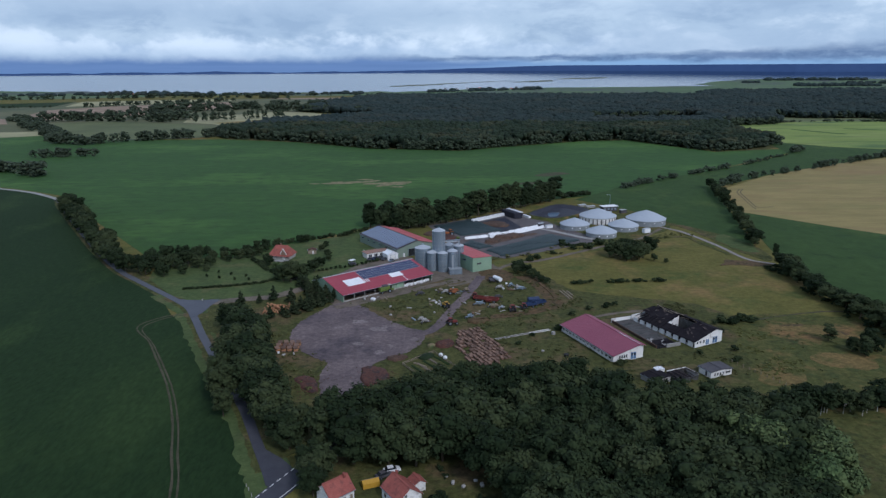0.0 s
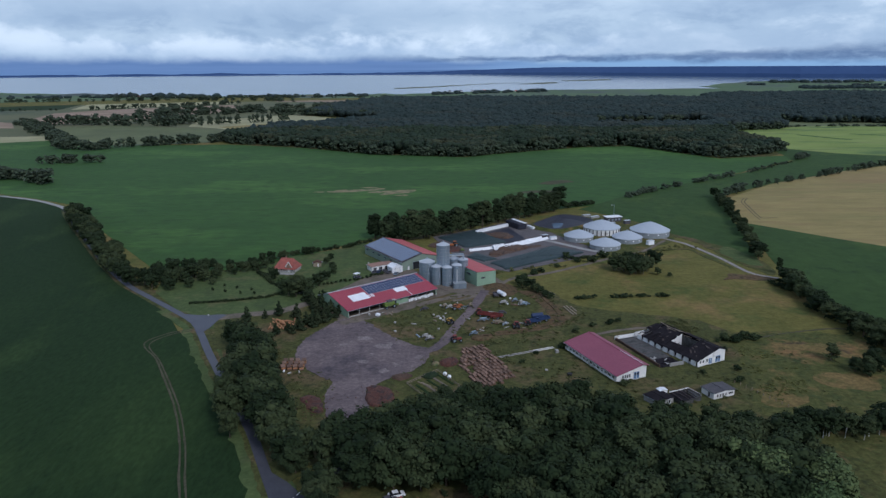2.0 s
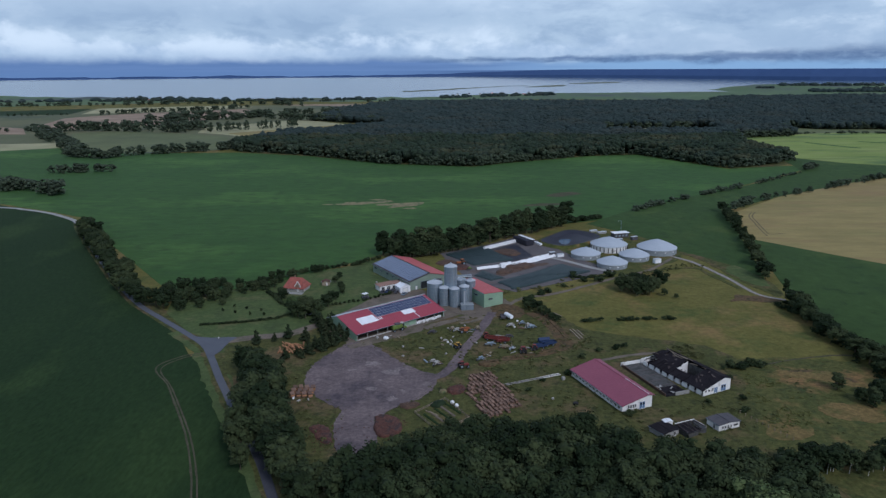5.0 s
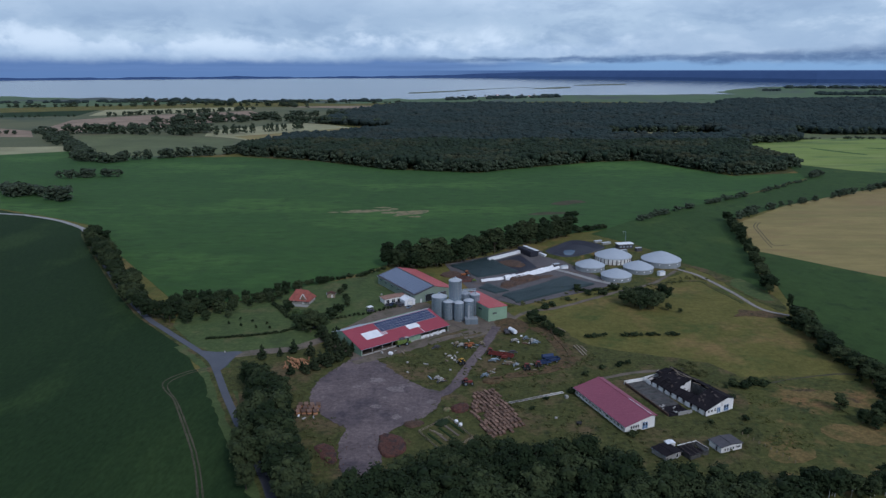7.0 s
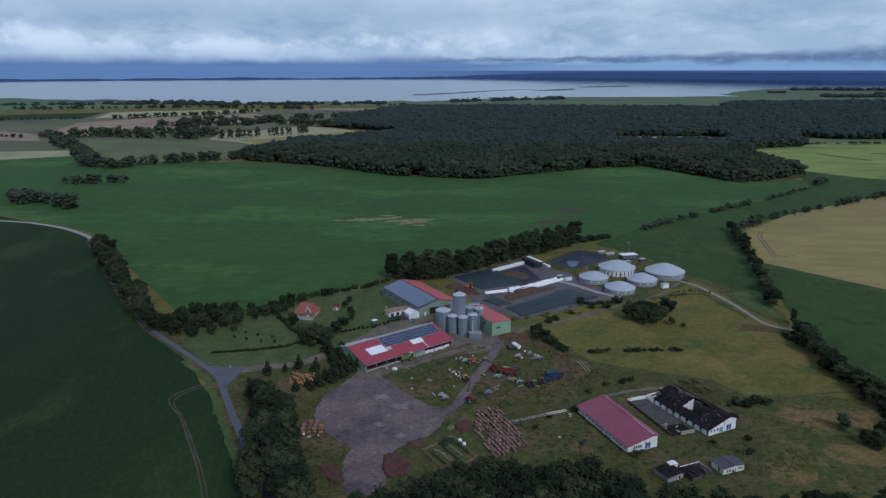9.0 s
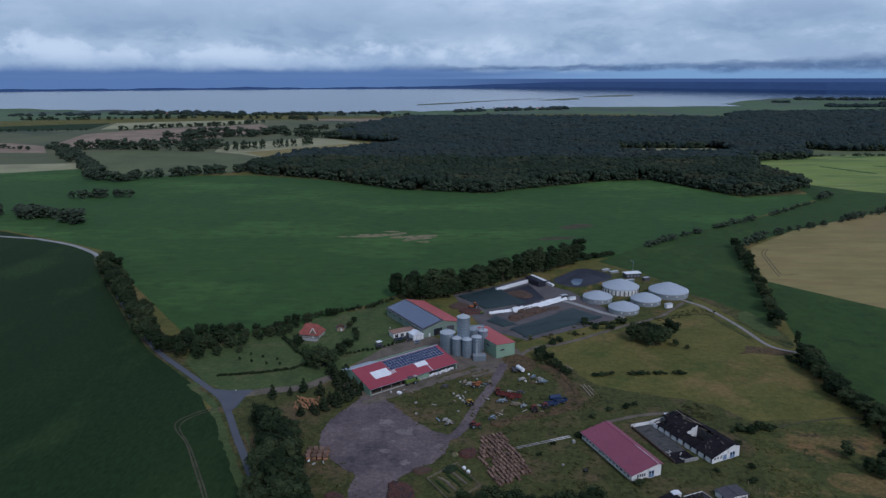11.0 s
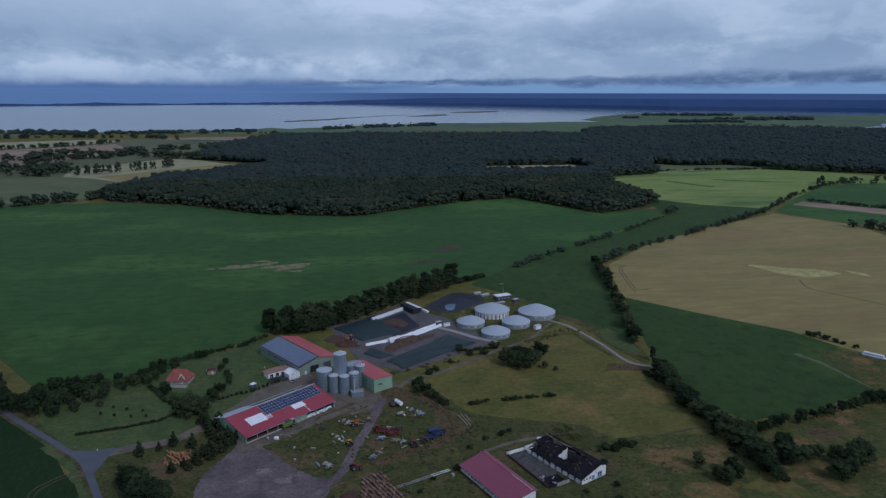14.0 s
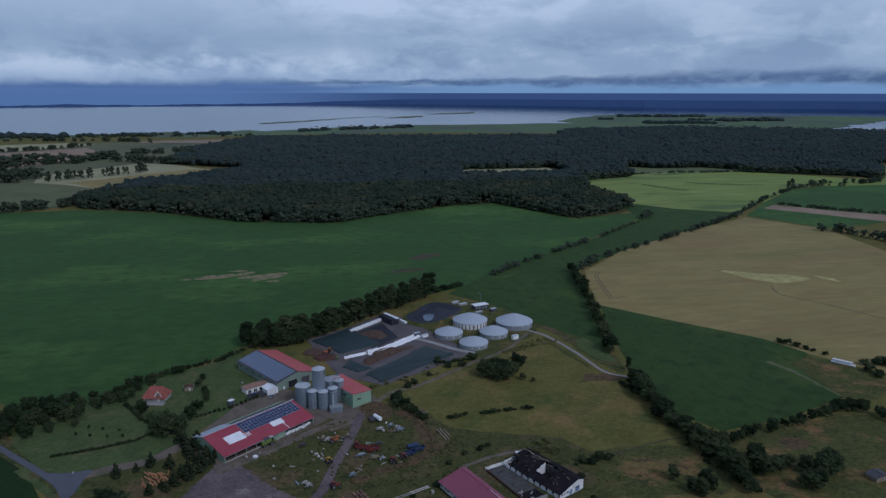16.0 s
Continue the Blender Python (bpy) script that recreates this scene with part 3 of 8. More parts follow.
# ---- land, out to the far shore ----
NEAR, EDGE = 2600.0, 4700.0


def far_place(x, y):
    """The far country drawn in: a place beyond NEAR comes closer and rises to fit the camera's view from 128 m up."""
    d = math.hypot(x, y)
    if d <= NEAR:
        return x, y, 0.0
    u = (-2100 + math.sqrt(2100 ** 2 + 4 * 4300 * (d - NEAR))) / 8600
    r = NEAR + 2100 * u
    return x * r / d, y * r / d, 128 * (1 - r / d)


def far_shore(a):
    """Distance of the opposite shore by bearing."""
    return 9000 - 2600 * min(1, max(0, (a - 2) / 24)) ** 0.8


def coast(a):
    """Distance of the near shore by bearing."""
    return 2900 + 60 * math.sin(a * 0.9) + 40 * math.sin(a * 2.3 + 1) + (900 * ((-a - 19) / 14) ** 1.0 if a < -19 else 0) + (380 * min(1, max(0, (a - 2) / 6)))


verts, faces = [], []
rings = [0, 40, 120, 300, 600, 1000, 1500, 2000, 2400] + [2600 + i * 175 for i in range(1, 37)]
SEC = 120
for d in rings:
    for k in range(SEC):
        a = radians(k * 360 / SEC)
        x, y, z = far_place(d * math.sin(a), d * math.cos(a))
        verts.append((x, y, z - 0.05))
for i in range(len(rings) - 1):
    for k in range(SEC):
        j = (k + 1) % SEC
        faces.append((i * SEC + k, i * SEC + j, (i + 1) * SEC + j, (i + 1) * SEC + k))
tagged(mesh_part("ground", verts, faces, M["meadow"], smooth=True), "flat farmland with rough meadow grass", "ground", kind="structure")

verts, faces = [], []
AZ = [i * 0.5 for i in range(-104, 105)]
for a in AZ:
    c, f = coast(a), far_shore(a) + 150
    for k in range(21):
        d = c + (f - c) * (k / 20) ** 1.3
        x, y, z = far_place(d * math.sin(radians(a)), d * math.cos(radians(a)))
        verts.append((x, y, z + 0.4))
for i in range(len(AZ) - 1):
    for k in range(20):
        faces.append((i * 21 + k, i * 21 + k + 1, (i + 1) * 21 + k + 1, (i + 1) * 21 + k))
tagged(mesh_part("water", verts, faces, M["water"], smooth=True), "wide grey shallow bay under clouds", "water", kind="structure")

verts, faces = [], []
for a in AZ:
    for d in (2300, 2550, 2700, coast(a) - 90, coast(a) + 25):
        x, y, z = far_place(d * math.sin(radians(a)), d * math.cos(radians(a)))
        verts.append((x, y, z if d < coast(a) else z + 0.45))
for i in range(len(AZ) - 1):
    for k in range(4):
        faces.append((i * 5 + k, i * 5 + k + 1, (i + 1) * 5 + k + 1, (i + 1) * 5 + k))
tagged(mesh_part("shore_meadow", verts, faces, M["marsh"], smooth=True), "grey-green grazing marsh along the shore", "marsh", kind="structure")

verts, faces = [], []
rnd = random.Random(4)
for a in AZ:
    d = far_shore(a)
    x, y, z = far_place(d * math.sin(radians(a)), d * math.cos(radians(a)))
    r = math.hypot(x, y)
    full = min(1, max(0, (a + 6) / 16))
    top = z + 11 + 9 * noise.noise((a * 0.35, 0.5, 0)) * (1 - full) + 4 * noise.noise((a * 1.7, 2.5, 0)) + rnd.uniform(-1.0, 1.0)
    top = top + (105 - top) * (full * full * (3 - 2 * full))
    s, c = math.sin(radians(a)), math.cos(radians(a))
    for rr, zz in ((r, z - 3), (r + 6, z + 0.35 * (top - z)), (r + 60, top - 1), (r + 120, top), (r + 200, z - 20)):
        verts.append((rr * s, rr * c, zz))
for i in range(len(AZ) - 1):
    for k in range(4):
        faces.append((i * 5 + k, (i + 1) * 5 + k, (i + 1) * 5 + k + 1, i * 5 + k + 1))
tagged(mesh_part("backdrop", verts, faces, M["far_land_haze"]), "far low wooded shore across the bay", "far shore", kind="structure")


def far_patch(name, points, mat, label, lift=0.9, amount=25, category="marsh", seed=1):
    rnd = random.Random(seed)
    bm = bmesh.new()
    pts = [far_place(x + rnd.uniform(-amount, amount), y + rnd.uniform(-amount, amount)) for x, y in smoothed(points, 6, True)]
    hi = [bm.verts.new((x, y, z + lift)) for x, y, z in pts]
    lo = [bm.verts.new((x, y, z - 6)) for x, y, z in pts]
    bm.faces.new(hi)
    for i in range(len(pts)):
        j = (i + 1) % len(pts)
        bm.faces.new((lo[i], lo[j], hi[j], hi[i]))
    bmesh.ops.triangulate(bm, faces=[f for f in bm.faces if len(f.verts) > 4])
    return tagged(part(name, bm, mat), label, category, kind="structure")


far_patch("marsh_strip", [(-450, 2830), (-430, 2560), (960, 2860), (1700, 2800), (2300, 2700), (2300, 3000), (1500, 3420), (800, 3350), (480, 3330), (160, 3200), (-140, 2930)], M["marsh"], "green salt marsh strip by the bay")
far_patch("sandspit", [(-250, 3700), (-60, 3980), (213, 4400), (450, 4700), (202, 4350), (-57, 3830), (-240, 3610)], M["reed"], "narrow reedy spit in the bay", 1.2)
far_patch("reed_island", [(430, 4330), (520, 4520), (710, 4760), (690, 4560), (560, 4360)], M["reed"], "flat reedy island in the bay", 1.2)
far_patch("marsh_tongue", [(1330, 3720), (1800, 4480), (2150, 4720), (2890, 4520), (3700, 4080), (4000, 3600), (2700, 2900), (1900, 3000), (1400, 3300)], M["marsh"], "wide flat marsh tongue reaching into the bay", 1.0)
far_patch("pool", [(2120, 2560), (2420, 2890), (2900, 3260), (3200, 3480), (3400, 3200), (2700, 2500)], M["water"], "shallow pool in the marsh", 1.3, category="water")
far_patch("reed_island", [(820, 5100), (900, 5300), (1250, 5600), (1200, 5350), (1000, 5150)], M["reed"], "flat reedy island in the bay", 1.2)

# fields
patch("far_pasture", [(-2600, 1000), (-900, 950), (-560, 950), (-330, 1040), (-330, 1250), (-190, 1430), (-330, 1620), (-340, 1960), (-260, 2250), (-200, 2640), (-900, 2690), (-1700, 2690), (-2900, 2600)], 0.02, M["far_meadow"], "far pasture between fields and hedges")
patch("field_1", [(-310, 1000), (-201, 957), (-92, 878), (21, 846), (57, 875), (184, 951), (248, 963), (319, 824), (417, 852), (396, 808), (291, 705), (145, 567), (116, 540), (90, 528), (-44, 438), (-85, 388), (-114, 362), (-151, 352), (-245, 472), (-300, 548), (-345, 576), (-430, 622), (-700, 700), (-820, 980), (-695, 1014), (-604, 1068), (-560, 990)], 0.04, M["crop"], "large deep green crop field")
patch("field_2", [(-700, 700), (-430, 618), (-343, 569), (-303, 537), (-288, 510), (-256, 462), (-197, 376), (-166, 335), (-124, 292), (-112, 271), (-103, 262), (-87.5, 238), (-66.6, 195), (-50.6, 160), (-45, 142), (-42, 100), (-60, 20), (-400, 0), (-800, 300)], 0.05, M["crop_dark"], "dark green crop field beside the road")
patch("field_3", [(142, 573), (189, 617), (246, 666), (301, 710), (394, 800), (404, 835), (416, 890), (424, 950), (480, 872), (545, 832), (640, 912), (523, 800), (398, 712), (300, 643), (226, 576), (210, 520), (190, 440), (178, 396), (172, 372), (160, 400), (150, 430), (118, 500), (100, 524)], 0.06, M["crop_mid"], "green crop strip between hedges")
patch("field_4", [(233, 572), (217, 519), (206, 474), (245, 427), (282, 386), (294, 356), (308, 334), (316, 322), (420, 300), (620, 480), (561, 594), (583, 710), (537, 794), (412, 723), (299, 641)], 0.07, M["wheat"], "ripe golden wheat field")
patch("field_5", [(206, 474), (245, 427), (282, 386), (293, 359), (289, 352.5), (273.6, 347), (271, 320), (268, 298), (226, 282), (185, 275), (172, 297), (176, 355), (186, 400)], 0.06, M["crop_mid"], "dark green crop field beside a hedge")
patch("field_6", [(412, 1015), (440, 927), (480, 870), (545, 832), (640, 905), (762, 1020), (960, 1136), (900, 1206), (827, 1277), (688, 1292), (470, 1195)], 0.05, M["lightgreen"], "pale green grain field beyond the wood")
for ring in ([(548, 1112), (562, 1076), (584, 1036), (592, 1040), (572, 1080), (556, 1116)], [(640, 1120), (690, 1090), (748, 1072), (750, 1078), (694, 1100), (646, 1128)]):
    patch("crop_streak", ragged(ring, 10, 2), 0.09, M["crop"], "darker lodged streak in the pale green field", "crop")
patch("field_7", [(629, 894), (545, 805), (590, 712), (720, 740), (900, 800), (1200, 1000), (1000, 1050), (830, 1040), (765, 1015)], 0.05, M["crop"], "green field with hedges")
patch("field_8", [(602, 853), (635, 879), (690, 812), (760, 748), (830, 715), (800, 690), (690, 737), (647, 796)], 0.09, M["tan"], "narrow tan stubble strip")
patch("field_9", [(580, 1262), (596, 1310), (650, 1392), (700, 1350), (800, 1350), (845, 1300), (826, 1272), (690, 1280)], 0.06, M["olive"], "small grey-green field in the wood")
patch("field_10", [(960, 1136), (1018, 1108), (1080, 1168), (1186, 1310), (1400, 1320), (1300, 1060), (1100, 1040), (880, 1040), (800, 1050)], 0.06, M["lightgreen"], "light green field beyond the hedge")
patch("clearing", [(268, 1260), (294, 1398), (476, 1402), (484, 1275), (380, 1246)], 0.07, M["pale"], "pale strip of grassland in the wood")
patch("field_11", [(-875, 1438), (-968, 1742), (-887, 1901), (-629, 2125), (-538, 1930), (-575, 1672), (-652, 1528), (-755, 1398)], 0.05, M["tan"], "tan stubble field")
patch("field_12", [(-640, 1150), (-545, 985), (-330, 1040), (-357, 1090), (-400, 1230), (-478, 1284), (-633, 1372), (-720, 1315)], 0.06, M["olive"], "grey-green ripening field")
patch("field_13", [(-484, 1318), (-425, 1287), (-345, 1212), (-163, 1423), (-300, 1600), (-378, 1650), (-515, 1436)], 0.07, M["pale"], "pale yellow grain field with a row of trees")
patch("stubble_strip", [(-425, 1310), (-346, 1214), (-163, 1423), (-244, 1510)], 0.085, M["wheat"], "cut golden strip along the grain field")
patch("field_14", [(-800, 1010), (-695, 1017), (-603, 1073), (-641, 1143), (-764, 1121), (-860, 1120)], 0.08, M["pale"], "pale yellow field")
patch("field_15", [(-1122, 2242), (-824, 2409), (-640, 2240), (-760, 2060), (-860, 1985), (-1010, 1902)], 0.08, M["pale"], "pale grain field near the shore")
patch("field_16", [(-1400, 1800), (-1041, 1897), (-1135, 2243), (-1500, 2100)], 0.07, M["crop_dark"], "dark green field near the shore")
patch("field_17", [(-1700, 2380), (-1338, 2412), (-1400, 2560), (-1800, 2560)], 0.07, M["tan"], "tan field near the shore")
patch("field_18", [(-600, 2420), (-250, 2520), (-200, 2380), (-330, 2260), (-560, 2330)], 0.07, M["tan"], "tan field near the shore")
patch("field_19", [(-1000, 1501), (-885, 1433), (-800, 1300), (-1000, 1310), (-1250, 1450)], 0.09, M["tan"], "tan stubble field")
patch("sandy_patch", ragged([(-107, 606), (-86, 614), (-58, 622), (-62, 613), (-90, 602)], 8, 3), 0.10, M["sand"], "bare sandy patch in the crop", "bare soil")
patch("sandy_patch", ragged([(-57, 608), (-30, 614), (-32, 601), (-44, 594), (-58, 588), (-55, 600)], 8, 3), 0.10, M["sand"], "bare sandy patch in the crop", "bare soil")
for pts in ([(356, 553), (367, 546), (381, 536), (378, 531), (366, 537), (357, 545)], [(382, 536), (395, 531), (404, 528), (398, 518), (388, 524)], [(361, 532), (372, 524), (386, 513), (391, 507), (376, 507), (364, 520)], [(400, 520), (413, 515), (405, 510), (396, 512)]):
    patch("weed_patch", ragged(pts, 5, 2), 0.12, M["weedy"], "yellow weedy streak in the wheat", "weeds")
patch("thin_crop", ragged([(84, 646), (97, 661), (112, 666), (119, 655), (106, 648), (95, 640)], 8, 4), 0.10, M["rut"], "thin crop showing brown soil", "bare soil")
patch("thin_crop", ragged([(58, 598), (72, 607), (92, 608), (90, 600), (70, 596)], 8, 3), 0.10, M["rut"], "thin crop showing brown soil", "bare soil")
patch("weed_patch", ragged([(354, 552), (381, 535), (403, 527), (414, 514), (404, 508), (390, 507), (370, 512), (361, 524), (357, 540)], 6, 2.5), 0.115, M["weedy"], "yellow weedy streak in the wheat", "weeds")
patch("weed_patch", ragged([(424, 522), (433, 513), (433, 500), (425, 508)], 4, 1), 0.12, M["weedy"], "yellow weedy patch in the wheat", "weeds")
ribbon("wheel_mark", [(246, 568), (237, 552), (232, 531), (225.5, 501), (224.6, 490), (237, 493)], 0.9, 0.11, M["wheelmark"], "curved dark wheel mark in the wheat", category="track")
ribbon("wheel_mark", [(243, 568), (234.5, 552), (229.5, 531), (223.0, 501), (220, 484)], 0.8, 0.11, M["wheelmark"], "curved dark wheel mark in the wheat", category="track")
ribbon("wheel_mark", [(367, 500), (358.5, 477), (366.5, 460), (378.6, 439), (392, 407), (410, 370)], 1.2, 0.11, M["wheelmark"], "dark furrow through the wheat", category="track")
patch("meadow_corner", [(271, 346), (290, 352.5), (298, 346), (306, 334), (313, 323), (300, 300), (284, 293), (268, 297), (271, 320)], 0.055, M["tussock"], "brown-green meadow corner beside the wheat", "grass")
ribbon("worn_strip", [(260, 350), (264, 340), (266.5, 326), (267.5, 312), (269, 300)], (3.4, 1.2), 0.08, M["far_meadow"], "pale worn strip at the field edge", category="track", jitter=0.6)
ribbon("ditch", [(272.5, 346), (271, 322), (270, 298)], 1.0, 0.09, M["grass"], "dark grassy furrow between field and meadow", category="ditch", jitter=0.2)
patch("bare_patch", ragged([(130, 256), (139, 257), (149, 251), (152, 246), (144, 247), (136, 252)], 6, 0.8), 0.06, M["bankside"], "bare earth patch in the meadow", "bare soil")
patch("bare_patch", ragged([(205, 262), (213, 263.5), (219, 257), (212, 253), (205.5, 254)], 6, 0.8), 0.06, M["bankside"], "bare earth patch in the meadow", "bare soil")
patch("bare_patch", ragged([(147, 352), (153, 350), (160, 349), (168, 345), (165, 341), (158, 339), (150, 342), (140, 341), (144, 346)], 6, 0.8), 0.06, M["bankside"], "bare earth beside the track", "bare soil")
patch("green_corner", ragged([(168, 408), (172, 385), (171, 367), (163, 371), (159, 396)], 6, 1), 0.085, M["lawn"], "bright green grass corner by the track", "grass")
ribbon("ditch", [(112, 394), (121, 399), (134, 402), (143, 402), (146, 390), (153, 362)], 2.6, 0.09, M["grass"], "dark weedy ditch beside the track", category="ditch", jitter=0.4)
# grass around the yard
patch("lawn_1", [(-122, 297), (-60, 318), (-38, 348), (-20, 362), (-40, 372), (-58, 388), (-60, 405), (-84, 388), (-113, 362), (-148, 348), (-142, 322)], 0.08, M["lawn"], "mown lawn around the farmhouse", "lawn")
patch("farm_grass", ragged([(-62, 196), (-96, 258), (-101, 272), (-96, 288), (-74, 293), (-62, 300), (-44, 286), (-2, 318), (26, 332), (48, 322), (62, 300), (112, 276), (114, 214), (100, 190), (60, 196), (0, 200), (-34, 180)], 8, 1.6), 0.028, M["grass"], "rough green grass round the farm", "grass")
patch("lawn_2", [(-40, 349), (-30, 362), (-29, 372), (-49, 404), (-51, 424), (-62, 408), (-92, 386), (-84, 352)], 0.084, M["lawn"], "mown lawn beside the hall", "lawn")
patch("roadside_grass", ragged([(-122, 298), (-108, 289), (-90, 292.5), (-77, 297), (-64, 310), (-60, 320), (-82, 322), (-102, 311), (-120, 307)], 6, 0.8), 0.076, M["lawn"], "green grass strip beside the farm road", "grass")
patch("verge_1", ragged([(-102, 262), (-96, 276), (-60, 300), (-48, 280), (-55, 262), (-52, 240), (-46, 205), (-36, 180), (-40, 164), (-46, 164), (-58, 190), (-74, 224), (-88, 250)], 8, 1.6), 0.07, M["grass"], "grass verge with trees", "verge")
patch("verge_2", ragged([(-44, 262), (-34, 284), (-6, 316), (10, 320), (18, 300), (30, 316), (40, 300), (38, 262), (25, 222), (2, 214), (-18, 222), (-14, 240), (-8, 252), (-22, 266)], 8, 1.6), 0.06, M["grass"], "weedy grass with parked machinery", "grass")
patch("verge_3", ragged([(126, 472), (136, 442), (150, 424), (158, 385), (166, 350), (173, 358), (172, 388), (160, 420), (146, 442), (134, 470)], 8, 1.2), 0.075, M["grass"], "grass beside a farm track", "grass")
patch("wood_floor", ragged([(-36, 120), (-30, 176), (-18, 198), (20, 208), (60, 205), (104, 190), (108, 120), (90, 60), (-20, 60)], 8, 1.6), 0.055, M["grass"], "shaded ground under the wood", "ground")
YARD = [(-54, 270), (-46, 284), (-36, 282), (-25, 267), (-15, 256), (-8, 251), (-9, 238), (-15, 229), (-21.5, 224), (-25.5, 217), (-25.5, 205), (-26, 197), (-35, 192), (-39.5, 203), (-41, 214), (-40, 222), (-46, 227), (-53, 236), (-58, 246), (-58, 258)]
patch("yard", ragged(YARD, 8, 1.7), 0.12, M["gravel"], "empty gravel yard with puddle stains", "yard")
for k, (x, y, r) in enumerate(((-31.4, 239, 2.0), (-23, 231, 2.2), (-25, 254, 3.4), (-34, 262, 3.0))):
    ring = [(x + r * (1 + 0.3 * math.sin(2.7 * k + 2.2 * a)) * math.cos(a * 0.785), y + 0.8 * r * (1 + 0.3 * math.sin(1.9 * k + 3.1 * a)) * math.sin(a * 0.785)) for a in range(8)]
    patch("sand_patch", ragged(ring, 5, 0.4, k), 0.126, M["gravel_pale"], "pale worn patch on the gravel yard", "gravel")
patch("yard_2", ragged([(-62, 306), (-40, 350), (-22, 360), (-8, 355), (10, 372), (22, 350), (28, 336), (20, 318), (8, 322), (-6, 314), (-40, 283), (-52, 290)], 5, 0.8), 0.09, M["dirt"], "worn farmyard of dirt and concrete", "yard")
patch("concrete_pad", [(8, 374), (-10, 436), (20, 458), (44, 482), (58, 470), (70, 440), (92, 396), (78, 385), (32, 356)], 0.11, M["pad"], "concrete pad between silage bunkers", "pad")
patch("pad_2", ragged([(64, 420), (60, 445), (56, 470), (80, 500), (112, 498), (124, 492), (142, 454), (140, 424), (118, 404), (96, 388)], 6, 0.8), 0.10, M["tussock"], "trampled ground around the tanks", "ground")

patch("verge_4", ragged([(22, 214), (40, 250), (52, 272), (78, 284), (106, 272), (110, 250), (104, 220), (98, 200), (60, 196), (30, 200)], 8, 1.6), 0.035, M["grass"], "rough dark grass around the barns", "grass")
patch("verge_5", ragged([(20, 300), (30, 322), (44, 322), (56, 300), (60, 276), (50, 268), (30, 268), (22, 282)], 8, 1.6), 0.04, M["grass"], "rough grass around old machinery", "grass")
for pts in ([(-100, 612), (-92, 616), (-84, 612), (-94, 608)], [(-70, 604), (-60, 608), (-56, 602), (-66, 598)], [(-80, 626), (-68, 630), (-64, 624)], [(-118, 604), (-110, 607), (-108, 602)], [(-46, 586), (-36, 590), (-34, 584)]):
    patch("sandy_patch", ragged(pts, 5, 1.2), 0.09, M["sand"], "small bare sandy patch in the crop", "bare soil")
patch("dry_bank", ragged([(34, 322), (41, 322), (47.5, 306), (50.5, 290), (49, 279), (38, 271), (22, 265.5), (16, 266), (22, 270.5), (36, 276), (43, 282), (44, 292), (41, 308)], 6, 0.8), 0.12, M["bankside"], "brown dry weeds along a low bank", "bank")
ribbon("worn_path", [(-46, 279), (-34, 287), (-22, 296.5), (-10, 306), (2, 314), (14, 322)], (5.0, 4.0), 0.135, M["dirt"], "worn dirt path in front of the shed", category="track", jitter=0.7)
ribbon("worn_path", [(2, 309), (8, 311), (14, 318)], 2.6, 0.125, M["dirt"], "worn dirt path joining the yard track", category="track", jitter=0.5)
patch("dry_strip", ragged([(18, 334), (26, 336), (34, 326), (30, 316), (20, 318)], 6, 0.9), 0.14, M["bankside"], "trodden brown ground beside the store", "bare soil")
ribbon("earth_bank", [(43.6, 322), (45.5, 308), (47.9, 297), (48.3, 287), (44, 279), (37, 274), (30, 271), (23, 268)], 1.3, 0.4, M["bankside"], "low curved bare earth bank", category="bank", jitter=0.3)
patch("verge_6", ragged([(100, 176), (101, 214), (126, 226), (152, 222), (176, 208), (196, 176), (190, 150), (130, 140)], 8, 1.6), 0.045, M["tussock"], "rough brown-green grass below the meadow", "grass")
patch("verge_7", ragged([(170, 266), (214, 272), (258, 280), (268, 262), (252, 214), (214, 196), (182, 204), (172, 230)], 8, 1.6), 0.048, M["tussock"], "rough grass between hedges", "grass")
patch("dry_meadow", ragged([(126, 257), (133, 255), (144, 255), (150, 246), (151, 241), (145, 244), (138, 248), (129, 251)], 5, 1.2), 0.066, M["drygrass"], "dry orange-brown grass in the meadow", "grass")
patch("dry_meadow", ragged([(127, 226), (136, 229), (146, 222), (144, 215), (134, 216), (128, 219)], 5, 1.4), 0.066, M["drygrass"], "dry orange-brown grass in the meadow", "grass")
patch("dry_meadow", ragged([(101, 206), (104, 212), (112, 215), (118, 210), (112, 204), (105, 203)], 5, 1.2), 0.066, M["drygrass"], "dry orange-brown grass in the meadow", "grass")
patch("verge_8", ragged([(108, 214), (109, 246), (118, 268), (160, 264), (167, 240), (152, 224)], 8, 1.6), 0.042, M["tussock"], "rough brown-green meadow beside the barns", "grass")
# roads
ribbon("lane_verge", [(-303, 538), (-285, 513), (-253, 464), (-194, 378), (-163, 337), (-142, 315), (-121, 294)], 13, 0.046, M["grass"], "weedy grass under the lane trees", category="verge", jitter=0.6)
ribbon("lane_verge", [(-126, 299), (-109, 281), (-101.5, 268), (-92, 249), (-84, 234), (-74, 215), (-66.5, 202), (-58.3, 186.5), (-49.5, 167), (-44.5, 156), (-40, 146)], 12.5, 0.062, M["lawn"], "green grass strip along the lane", category="verge", jitter=0.8)
ribbon("lane_verge", [(-121, 294), (-109, 281), (-101.5, 268), (-92, 249), (-84, 234), (-74, 215), (-66.5, 202), (-58.3, 186.5), (-49.5, 167), (-44.5, 156)], 6.4, 0.072, M["grass"], "weedy grass verge of the lane", category="verge", jitter=0.5)
